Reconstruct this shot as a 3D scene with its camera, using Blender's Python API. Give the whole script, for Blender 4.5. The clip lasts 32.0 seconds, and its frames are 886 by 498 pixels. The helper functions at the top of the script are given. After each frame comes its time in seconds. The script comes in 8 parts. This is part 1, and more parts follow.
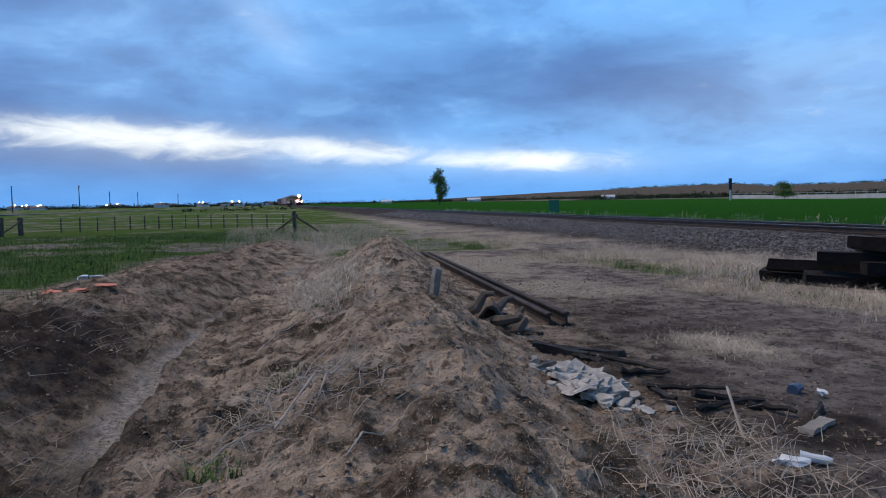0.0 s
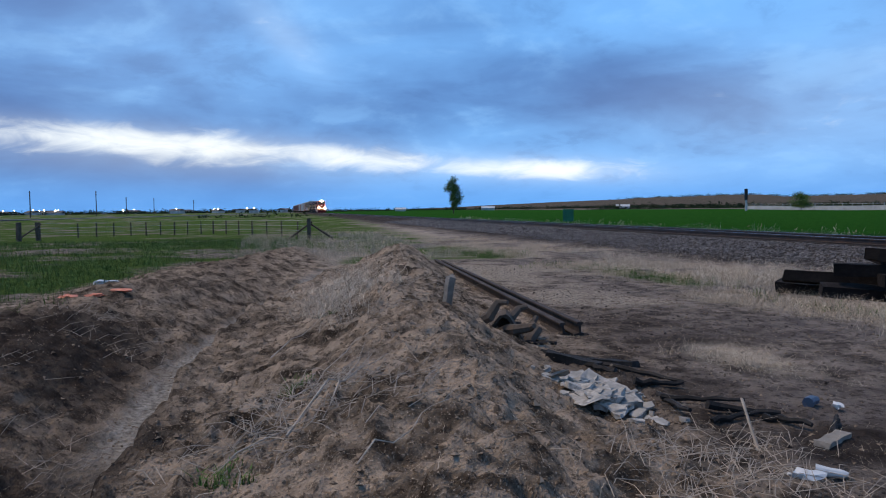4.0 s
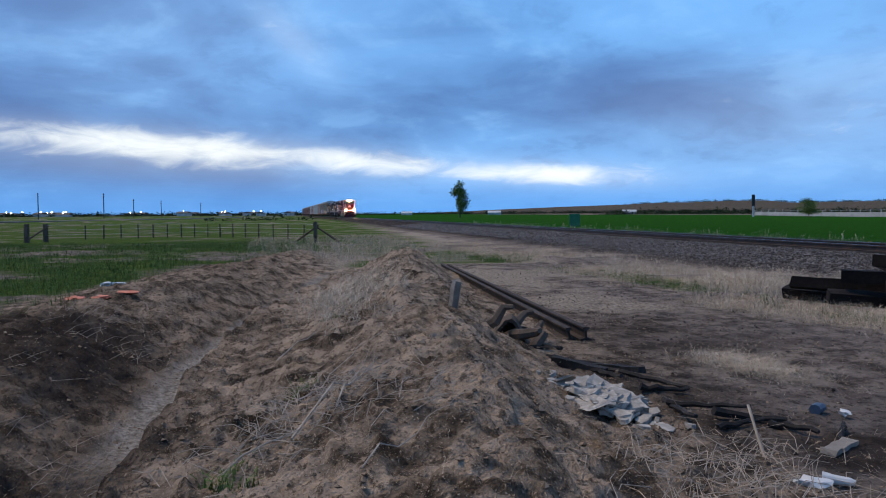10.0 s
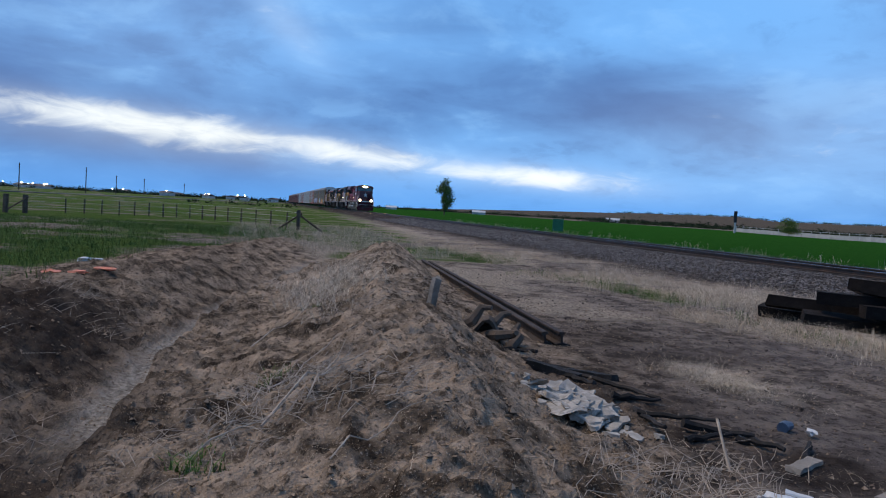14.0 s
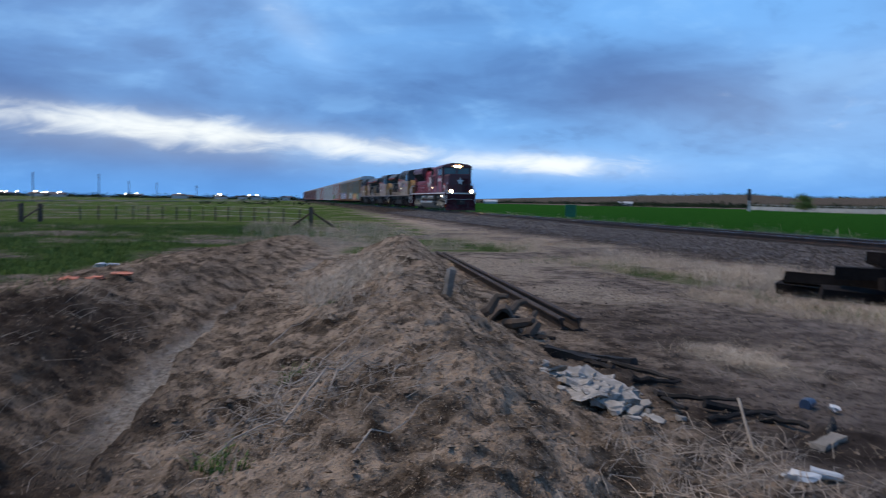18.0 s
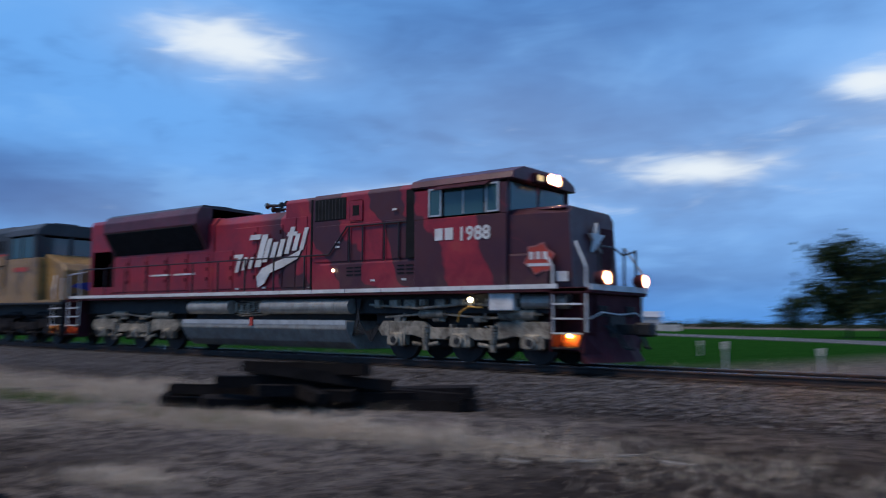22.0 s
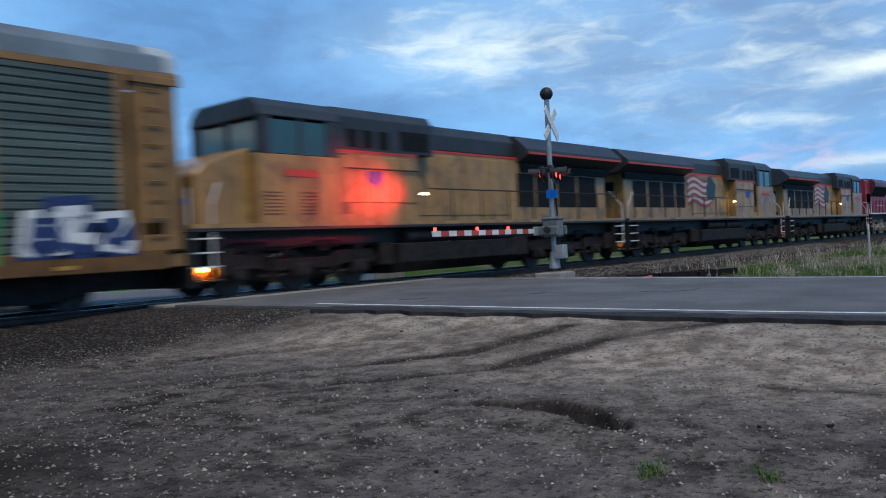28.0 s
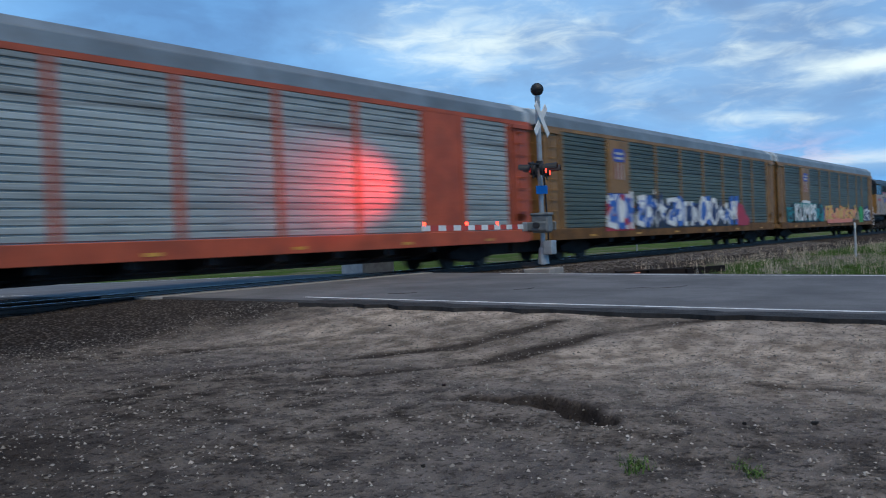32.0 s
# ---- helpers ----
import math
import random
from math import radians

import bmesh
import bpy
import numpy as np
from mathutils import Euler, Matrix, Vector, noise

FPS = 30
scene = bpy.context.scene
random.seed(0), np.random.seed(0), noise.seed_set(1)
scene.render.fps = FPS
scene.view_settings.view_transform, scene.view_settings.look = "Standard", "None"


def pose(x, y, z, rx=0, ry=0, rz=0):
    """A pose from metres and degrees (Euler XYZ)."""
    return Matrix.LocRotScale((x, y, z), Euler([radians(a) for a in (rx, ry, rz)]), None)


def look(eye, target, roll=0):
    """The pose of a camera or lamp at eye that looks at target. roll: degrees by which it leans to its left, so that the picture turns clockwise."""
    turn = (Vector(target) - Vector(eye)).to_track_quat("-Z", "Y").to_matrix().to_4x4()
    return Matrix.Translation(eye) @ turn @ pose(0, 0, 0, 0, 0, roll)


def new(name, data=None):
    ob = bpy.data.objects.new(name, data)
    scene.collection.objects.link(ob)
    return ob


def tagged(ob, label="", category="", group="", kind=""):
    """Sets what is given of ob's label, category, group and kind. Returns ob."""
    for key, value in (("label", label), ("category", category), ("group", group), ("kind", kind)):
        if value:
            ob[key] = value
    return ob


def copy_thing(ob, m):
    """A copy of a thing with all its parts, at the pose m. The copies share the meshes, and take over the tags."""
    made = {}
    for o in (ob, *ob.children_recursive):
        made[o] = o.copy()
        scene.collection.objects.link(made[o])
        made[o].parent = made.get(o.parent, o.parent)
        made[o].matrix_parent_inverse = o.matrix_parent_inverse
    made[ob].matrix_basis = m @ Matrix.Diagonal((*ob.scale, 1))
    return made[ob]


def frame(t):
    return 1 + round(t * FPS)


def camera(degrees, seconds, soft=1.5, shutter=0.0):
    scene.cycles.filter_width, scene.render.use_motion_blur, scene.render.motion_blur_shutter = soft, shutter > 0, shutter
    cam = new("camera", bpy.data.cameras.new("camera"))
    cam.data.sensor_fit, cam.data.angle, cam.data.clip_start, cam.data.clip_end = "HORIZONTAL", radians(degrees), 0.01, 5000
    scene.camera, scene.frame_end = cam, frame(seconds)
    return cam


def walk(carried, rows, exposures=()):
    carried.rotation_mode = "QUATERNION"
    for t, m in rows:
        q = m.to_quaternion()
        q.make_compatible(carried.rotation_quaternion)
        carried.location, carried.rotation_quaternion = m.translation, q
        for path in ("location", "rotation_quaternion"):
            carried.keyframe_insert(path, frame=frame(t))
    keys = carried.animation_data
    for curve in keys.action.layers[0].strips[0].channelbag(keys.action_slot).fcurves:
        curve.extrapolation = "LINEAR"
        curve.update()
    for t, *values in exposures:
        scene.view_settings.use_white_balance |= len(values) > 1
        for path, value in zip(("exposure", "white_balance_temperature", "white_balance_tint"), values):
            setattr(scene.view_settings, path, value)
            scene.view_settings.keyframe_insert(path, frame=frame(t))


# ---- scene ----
# seconds, place of the lens, turn about x, y, z in degrees
PATH = [
    (0.0, (0, 0, 1.5), (86.62, 1.10, 77.55)),
    (0.5, (0, 0, 1.5), (86.94, 0.89, 77.66)),
    (1.0, (0, 0, 1.5), (87.43, 0.89, 77.88)),
    (1.5, (0, 0, 1.5), (87.64, 0.72, 78.12)),
    (2.0, (0, 0, 1.5), (87.65, 0.81, 78.31)),
    (2.5, (0, 0, 1.5), (87.61, 0.86, 78.45)),
    (3.0, (0, 0, 1.5), (87.55, 0.86, 78.45)),
    (3.5, (0, 0, 1.5), (87.28, 0.67, 78.64)),
    (5.5, (0, 0, 1.5), (87.24, 0.85, 77.98)),
    (6.0, (0, 0, 1.5), (87.47, 0.82, 77.66)),
    (6.5, (0, 0, 1.5), (87.32, 0.85, 77.22)),
    (7.0, (0, 0, 1.5), (87.04, 0.85, 77.20)),
    (7.5, (0, 0, 1.5), (86.47, 0.31, 77.54)),
    (8.0, (0, 0, 1.5), (86.55, 0.42, 77.71)),
    (8.5, (0, 0, 1.5), (87.43, 0.56, 78.10)),
    (9.0, (0, 0, 1.5), (87.95, 0.65, 78.66)),
    (9.5, (0, 0, 1.5), (87.78, 0.59, 79.00)),
    (10.0, (0, 0, 1.5), (87.50, 0.31, 78.98)),
    (10.5, (0, 0, 1.5), (87.65, 0.14, 78.89)),
    (11.0, (0, 0, 1.5), (88.32, 0.02, 79.27)),
    (11.5, (0, 0, 1.5), (89.39, 0.03, 79.57)),
    (12.0, (0, 0, 1.5), (89.93, -0.14, 79.27)),
    (12.5, (0, 0, 1.5), (89.45, -0.64, 78.74)),
    (13.0, (0, 0, 1.5), (88.38, -1.30, 77.44)),
    (13.5, (0, 0, 1.5), (87.77, -2.99, 78.06)),
    (14.0, (0, 0, 1.5), (87.32, -3.40, 77.89)),
    (14.5, (0, 0, 1.5), (87.04, -4.30, 78.23)),
    (16.5, (0, 0, 1.5), (87.32, -4.90, 77.71)),
    (17.0, (0, 0, 1.5), (88.28, -7.27, 80.14)),
    (17.5, (0, 0, 1.5), (87.48, -5.71, 82.97)),
    (18.0, (0, 0, 1.5), (86.66, -0.92, 78.71)),
    (18.5, (0, 0, 1.5), (87.18, -0.08, 75.73)),
    (19.0, (0, 0, 1.5), (87.72, -0.73, 75.47)),
    (19.5, (0, 0, 1.5), (88.53, -1.44, 74.34)),
    (20.0, (0, 0, 1.5), (89.17, -1.99, 71.09)),
    (20.5, (0, 0, 1.5), (90.16, -2.40, 64.94)),
    (21.0, (0, 0, 1.5), (91.75, -2.69, 58.47)),
    (21.5, (0, 0, 1.5), (93.06, -2.55, 49.70)),
    (22.0, (0, 0, 1.5), (95.05, -0.41, 37.71)),
    (22.3, (0, 0, 1.5), (95.76, -0.92, 26.76)),
    (22.6, (0, 0, 1.5), (95.49, -0.56, 13.55)),
    (22.8, (0, 0, 1.5), (95.34, 1.42, 4.59)),
    (23.0, (0, 0, 1.5), (95.23, 2.24, -5.55)),
    (23.4, (0, 0, 1.5), (94.13, 2.74, -23.76)),
    (23.6, (0, 0, 1.5), (94.20, 3.09, -30.76)),
    (24.0, (0, 0, 1.5), (92.42, 1.08, -45.63)),
    (24.5, (0, 0, 1.5), (91.92, 1.33, -55.07)),
    (25.0, (0, 0, 1.5), (91.75, 1.14, -54.80)),
    (25.5, (0, 0, 1.5), (91.11, 2.12, -52.14)),
    (26.0, (0, 0, 1.5), (90.58, 2.36, -51.23)),
    (26.5, (0, 0, 1.5), (90.54, 3.21, -49.68)),
    (28.5, (0, 0, 1.5), (89.27, 2.76, -51.35)),
    (29.0, (0, 0, 1.5), (89.50, 2.36, -53.68)),
    (29.5, (0, 0, 1.5), (89.47, 2.44, -56.16)),
    (30.0, (0, 0, 1.5), (89.47, 2.51, -57.23)),
    (30.5, (0, 0, 1.5), (89.35, 2.50, -57.13)),
    (31.0, (0, 0, 1.5), (89.24, 2.50, -55.34)),
    (31.5, (0, 0, 1.5), (89.19, 2.47, -52.86)),
    (32.0, (0, 0, 1.5), (89.29, 2.29, -51.16)),
]
cam = camera(56.7, 32.0, soft=1.05, shutter=0.6)
walk(cam, [(t, pose(*p, *r)) for t, p, r in PATH], [(0, 0.12, 6450, 10), (16, 0.05, 6450, 10), (20, -0.13, 6250, 10), (21.0, -0.30, 6080, 11), (21.9, -0.24, 6000, 11), (23, -0.2, 6100, 10), (24.5, -0.05, 6050, 4), (28, 0.03, 6120, 0), (32, 0.0, 6100, 0)])

# ---- numbers of the plan (metres): track along x at y = TRACK, the train runs towards +x ----
TRACK, RAIL_TOP, GAUGE = 17.74, 0.487, 1.435
SPEED, ABREAST = 17.80, 22.511


def smooth(a, b, x):
    u = np.clip((np.asarray(x, float) - a) / (b - a), 0, 1)
    return u * u * (3 - 2 * u)


def hash2(ix, iy, seed):
    n = (ix.astype(np.int64) * 374761393 + iy.astype(np.int64) * 668265263 + seed * 974711) & 0x7FFFFFFF
    n = ((n ^ (n >> 13)) * 1274126177) & 0x7FFFFFFF
    return ((n ^ (n >> 16)) & 0xFFFF) / 65535.0


def value_noise(x, y, seed=0):
    ix, iy = np.floor(x), np.floor(y)
    fx, fy = x - ix, y - iy
    fx, fy = fx * fx * (3 - 2 * fx), fy * fy * (3 - 2 * fy)
    a, b = hash2(ix, iy, seed), hash2(ix + 1, iy, seed)
    c, d = hash2(ix, iy + 1, seed), hash2(ix + 1, iy + 1, seed)
    return (a + (b - a) * fx) * (1 - fy) + (c + (d - c) * fx) * fy


def fbm(x, y, size, octaves=4, seed=0):
    total, amp, s = 0.0, 1.0, 1.0 / size
    norm = 0.0
    for k in range(octaves):
        total = total + amp * (value_noise(x * s + 17.3 * k, y * s - 9.1 * k, seed + k) - 0.5)
        norm += amp
        amp, s = amp * 0.5, s * 2.03
    return total / norm * 2


def along(points, x, y):
    """Distance to a polyline, the signed side (+ is left of its way) and the blended third value."""
    best = np.full(np.shape(x), 1e9)
    side, val = np.zeros(np.shape(x)), np.zeros(np.shape(x))
    for (x0, y0, v0), (x1, y1, v1) in zip(points, points[1:]):
        dx, dy = x1 - x0, y1 - y0
        u = np.clip(((x - x0) * dx + (y - y0) * dy) / (dx * dx + dy * dy), 0, 1)
        px, py = x - x0 - u * dx, y - y0 - u * dy
        d = np.hypot(px, py)
        near = d < best
        best = np.where(near, d, best)
        side = np.where(near, np.sign(dx * py - dy * px), side)
        val = np.where(near, v0 + u * (v1 - v0), val)
    return best, side, val


CREST = [(-0.6, 0.1, 0.0), (-2.2, 0.45, 0.28), (-5.0, 0.95, 0.46), (-9.0, 1.45, 0.58), (-14.0, 2.1, 0.62), (-18.0, 2.7, 0.66), (-20.5, 3.0, 0.2), (-22.5, 3.2, 0.0)]
TRENCH = [(-0.5, -1.6, 0.0), (-3.0, -1.42, 0.4), (-6.0, -1.3, 0.46), (-7.9, -1.22, 0.48), (-10.2, -1.1, 0.48), (-12.0, -0.88, 0.46), (-13.6, -0.62, 0.44), (-16.4, -0.02, 0.4), (-19.5, 0.8, 0.2), (-22.0, 1.5, 0.0)]
RIM = [(-2.0, -3.2, 0.0), (-6.0, -3.1, 0.12), (-11.0, -3.0, 0.16), (-16.0, -2.2, 0.2), (-21.0, -1.2, 0.28), (-26.0, 0.6, 0.3), (-28.5, 2.2, 0.0)]
ROAD = [(40.0, -260.0, -0.2), (21.0, -40.0, 0.05), (16.9, 0.0, 0.22), (15.9, 7.0, 0.33), (15.2, 13.0, 0.44), (14.7, 17.7, 0.48), (14.2, 22.5, 0.44), (12.6, 36.0, 0.15), (9.0, 52.0, -0.05), (0.0, 66.0, -0.12), (-14.0, 84.0, -0.15), (-45.0, 115.0, -0.2), (-110.0, 170.0, -0.2), (-260.0, 280.0, -0.2), (-500.0, 460.0, -0.2)]
ROAD_HALF = 4.75
# wheel tracks and a hollow on the gravel pad
RUTS = [[(4.1, 7.9, 0), (5.97, 7.06, 0), (6.74, 6.46, 0), (7.8, 5.85, 0), (9.64, 5.3, 0), (11.2, 4.1, 0)], [(2.2, 9.9, 0), (4.6, 9.2, 0), (6.6, 8.0, 0), (8.6, 6.75, 0), (10.4, 6.2, 0)],
        [(5.54, 2.3, 0), (5.95, 1.57, 0), (6.45, 0.84, 0), (6.6, 0.0, 0)], [(8.0, 2.6, 0), (8.05, 1.7, 0), (7.9, 0.8, 0), (7.6, -0.2, 0)], [(5.9, 10.6, 0), (7.2, 10.0, 0), (8.6, 9.0, 0), (9.8, 7.6, 0)]]
HOLLOW = [(6.14, 4.6, 0), (6.29, 4.0, 0), (5.9, 3.17, 0)]


def along_many(lines, x, y):
    best = np.full(np.shape(x), 1e9)
    for line in lines:
        best = np.minimum(best, along(line, x, y)[0])
    return best


def ground_height(x, y):
    x, y = np.asarray(x, float), np.asarray(y, float)
    far = np.hypot(x, y)
    z = 0.06 * fbm(x, y, 9.0, 3, 3) * smooth(2, 8, far) + 0.25 * fbm(x, y, 60.0, 3, 5) * smooth(25, 90, far)
    # fill under the track
    off = np.abs(y - TRACK)
    bank = np.interp(off, [0, 2.0, 3.6, 6.0, 9.0], [0.29, 0.28, 0.14, 0.05, 0.0])
    keep = 1 - smooth(3.5, 8, off)
    z = z * (1 - keep) + bank + 0.0 * keep
    z = z - 0.25 * smooth(20.5, 24, y)
    # low hills far across the fields
    bearing_ = np.degrees(np.arctan2(-x, y))
    z = z + (6.0 + 15.0 * smooth(80, 58, bearing_)) * smooth(1000, 1700, far) * smooth(86, 74, bearing_) * smooth(20, 44, bearing_) * (0.86 + 0.28 * value_noise(bearing_ * 0.45, bearing_ * 0, 8))
    # dug earth: ridge, trench and the thrown-up rim
    d, s, h = along(CREST, x, y)
    w = np.where(s > 0, 1.0, 0.8)
    ridge = h * np.exp(-((d / w) ** 2)) * (1 + 0.25 * fbm(x, y, 1.1, 3, 11))
    d2, s2, h2 = along(TRENCH, x, y)
    cut = h2 * np.exp(-((d2 / np.where(s2 > 0, 0.95 + 0.2 * fbm(x, y, 0.8, 3, 17), 0.34 + 0.12 * fbm(x, y, 0.7, 3, 18))) ** np.where(s2 > 0, 2.4, 6.0)))
    d3, s3, h3 = along(RIM, x, y)
    rim = h3 * np.exp(-((d3 / 1.1) ** 2)) * (1 + 0.4 * fbm(x, y, 1.4, 3, 14))
    z = z + ridge + rim - cut
    dug = np.clip(np.exp(-((d / 2.0) ** 2)) * np.minimum(1, h / 0.15) + np.exp(-((d3 / 1.7) ** 2)) * np.minimum(1, h3 / 0.1) + 0.6 * np.exp(-((d2 / 1.3) ** 2)) * np.minimum(1, h2 / 0.2), 0, 1)
    clod = fbm(x, y, 0.42, 4, 21)
    crumb = 1 - np.abs(fbm(x, y, 0.33, 3, 33)) * 2.2
    floor_ = 1 - 0.75 * np.exp(-((d2 / 0.3) ** 4)) * np.minimum(1, h2 / 0.2)
    z = z + dug * floor_ * (0.10 * clod + 0.06 * crumb * crumb * np.sign(crumb) + 0.075 * np.abs(fbm(x, y, 0.15, 3, 31)))
    # trampled ground and wheel ruts near the camera
    flat = 1 - smooth(25, 60, far)
    z = z + flat * (1 - dug) * (0.022 * fbm(x, y, 0.5, 3, 41) + 0.03 * np.abs(fbm(x, y, 0.22, 3, 43)) * smooth(6, 3, x))
    rut = along_many(RUTS, x, y)
    z = z - 0.016 * np.exp(-((rut / 0.12) ** 2)) + 0.006 * np.exp(-(((rut - 0.32) / 0.12) ** 2))
    pit = along(HOLLOW, x, y)[0] + 0.12 * fbm(x, y, 0.5, 2, 44)
    z = z - 0.16 * np.exp(-((pit / 0.15) ** 6)) + 0.02 * np.exp(-(((pit - 0.4) / 0.15) ** 2))
    # ballast stones
    stones = smooth(1.6, 2.2, off) * (1 - smooth(5.0, 7.5, off)) * flat
    z = z + stones * 0.03 * np.abs(fbm(x, y, 0.14, 2, 51))
    # the road's bed
    dr, sr, hr = along(ROAD, x, y)
    bed = 1 - smooth(ROAD_HALF, ROAD_HALF + 3.5, dr)
    z = z * (1 - bed) + (hr - 0.05) * bed
    z = z + 0.012 * fbm(x, y, 0.3, 3, 61) * (dr > ROAD_HALF + 0.2) * flat
    return z


def zones(x, y):
    far = np.hypot(x, y)
    off = np.abs(y - TRACK)
    n1, n2, n3 = fbm(x, y, 2.2, 4, 71), fbm(x, y, 0.7, 3, 81), fbm(x, y, 12.0, 4, 91)
    d, s, h = along(CREST, x, y)
    d3, s3, h3 = along(RIM, x, y)
    d2, s2, h2 = along(TRENCH, x, y)
    dr, sr, hr = along(ROAD, x, y)
    dug = np.clip(np.exp(-((d / 2.1) ** 4)) * np.minimum(1, h / 0.1) + np.exp(-((d3 / 2.0) ** 4)) * np.minimum(1, h3 / 0.05) + np.exp(-((d2 / 1.5) ** 4)) * np.minimum(1, h2 / 0.1), 0, 1)
    side = smooth(6, 9, x) * (y < TRACK)
    # green on the near side of the track, left meadow, verge past the crossing
    meadow = smooth(16, 26, -x) * (1 - smooth(3, 9, y + 0.05 * x)) * (1 - dug)
    lawn = np.exp(-(((x + 19) / 8) ** 2 + ((y + 5.6) / 2.6) ** 2)) * 1.4
    strip = np.exp(-(((x + 15.8) / 3.6) ** 2 + ((y - 7.75) / 0.62) ** 2)) * 1.0 + 0.5 * np.exp(-(((x + 24) / 5) ** 2 + ((y - 6.9) / 0.7) ** 2)) + 0.55 * np.exp(-(((x + 9.4) / 1.4) ** 2 + ((y - 7.8) / 0.5) ** 2))
    hills = smooth(700, 1100, far)
    verge = smooth(23.5, 28, x + 0.45 * (10 - y)) * (1 - smooth(10.5, 12.5, y)) * (dr > ROAD_HALF)
    green = np.clip(np.maximum.reduce([meadow * 0.9, lawn, strip, verge * 0.9]) * (0.75 + 0.9 * n1) + 0.15 * n2 * (meadow + lawn), 0, 1)
    crop = smooth(3.6, 5.2, y - TRACK) * smooth(9, 18, -x + 0.2 * (y - 20)) * (1 - smooth(230, 260, y))
    beyond = smooth(4, 6, y - TRACK) * smooth(18, 26, x)
    green = np.maximum(green, beyond * (0.6 + 0.4 * n1))
    dry = np.clip(np.exp(-(((y - 9.9 - 0.03 * (x + 20)) / 1.35) ** 2)) * smooth(-3.0, -8.0, x) * (0.35 + 1.9 * n1) + np.exp(-(((x + 7.0) / 0.95) ** 2 + ((y - 4.35) / 0.5) ** 2)) * (0.9 + n2) + np.exp(-(((x + 9.6) / 1.6) ** 2 + ((y - 7.5) / 0.7) ** 2)) * (0.5 + 1.4 * n1) + 0.9 * np.exp(-(((x + 30) / 9) ** 2 + ((y - 3) / 3.5) ** 2)) * (1 + n1) + 0.6 * meadow * (0.7 + 1.6 * n1)
                  + np.exp(-(((x + 8.6) / 2.3) ** 2 + ((y - 8.05 - 0.06 * (x + 8.6)) / 0.62) ** 2)) * (1.0 + 1.2 * n2) + np.exp(-(((x + 5.0) / 0.9) ** 2 + ((y - 8.2) / 0.35) ** 2)) * (0.7 + 1.4 * n2)
                  + 0.8 * np.exp(-(((x + 26) / 8) ** 2 + ((y - 8.2) / 1.5) ** 2)) * (0.4 + 1.6 * n1) + smooth(-9.5, -14, x) * smooth(3.2, 4.6, y) * (1 - smooth(9.0, 11.0, y)) * (0.58 + 1.3 * n1 + 0.6 * n2) + 0.7 * np.exp(-(((x + 13.5) / 1.6) ** 2 + ((y - 7.6) / 0.5) ** 2)) * (0.6 + 1.5 * n2), 0, 1)
    ballast = (1 - smooth(5.4, 7.2, off + 1.2 * n1)) * (dr > 2.0)
    dust = np.exp(-(((d2 + 0.1 * n2) / 0.3) ** 4)) * np.minimum(1, h2 / 0.2) * (1.1 + 0.6 * n2) * smooth(-5.4, -8.0, x)
    pad = side * (1 - verge) * (dr > 3)
    char_and_shade = np.exp(-(((x + 6.2) / 1.3) ** 2 + ((y - 3.0) / 0.8) ** 2)) * (0.9 + n2) + np.exp(-(((x + 8.9) / 1.7) ** 2 + ((y - 4.4) / 0.8) ** 2)) * (0.75 + 1.6 * n1) + 0.8 * np.exp(-(((x + 6) / 3.5) ** 2 + ((y - 5.6) / 0.8) ** 2)) * (0.6 + 1.8 * n1) + np.exp(-(((x + 4.6) / 0.9) ** 2 + ((y - 3.5) / 0.7) ** 2)) * (0.6 + 1.4 * n2)
    # corner darkening at the near right, put into the char layer
    char_and_shade = char_and_shade + np.exp(-(((x + 3.4) / 1.6) ** 2 + ((y - 4.3) / 1.3) ** 2)) * (0.45 + 1.2 * n1)
    # dark wheel tracks, and the hollow's inner shade painted in its outline
    tracks_and_shade = np.exp(-(((along_many(RUTS, x, y) + 0.12 * n2) / 0.15) ** 2)) * (0.5 + 1.2 * n1) + 1.4 * np.exp(-(((along(HOLLOW, x, y)[0] + 0.12 * fbm(x, y, 0.5, 2, 44)) / 0.2) ** 6)) + 0.34 * smooth(0.05, 0.45, fbm(x, y, 1.9, 4, 151)) * pad
    tracks_and_shade = np.maximum(tracks_and_shade, np.exp(-(((x - 6.5) / 0.35) ** 2 + ((y - 1.0) / 0.5) ** 2)) * (0.5 + 1.5 * n2))
    dry, green = dry * (1 - hills), np.maximum(green * (1 - hills), 0.3 * hills)
    first = np.stack([green, dry, np.clip(ballast, 0, 1), np.clip(dust, 0, 1)], -1)
    # shade of the thrown-up rim, painted as darker soil
    shade_and_dark = 0.5 * np.exp(-((d3 / 1.7) ** 2)) * np.minimum(1, h3 / 0.05) * (0.8 + n1)
    # left bank and near corner painted dark in place of shade
    bank_shade = np.maximum(smooth(-1.2, -1.9, y) * smooth(-15, -9, x) * (0.9 + 0.7 * n1), smooth(-0.5, -1.1, y) * smooth(-7.6, -5.6, x) * (0.95 + 0.5 * n1)) * smooth(-1.2, -4.4, x + 1.1 * n1) * (1 - smooth(4.5, 9.0, -y + 2.0 * n1))
    bare = smooth(-8.5, -4.0, x) * (1 - smooth(1.5, 5.0, x)) * smooth(3.0, 4.6, y) * (1 - smooth(9.5, 12.5, y)) * (0.8 + 0.3 * smooth(-5.5, -3.0, x) + 0.9 * n1 + 0.5 * n2)
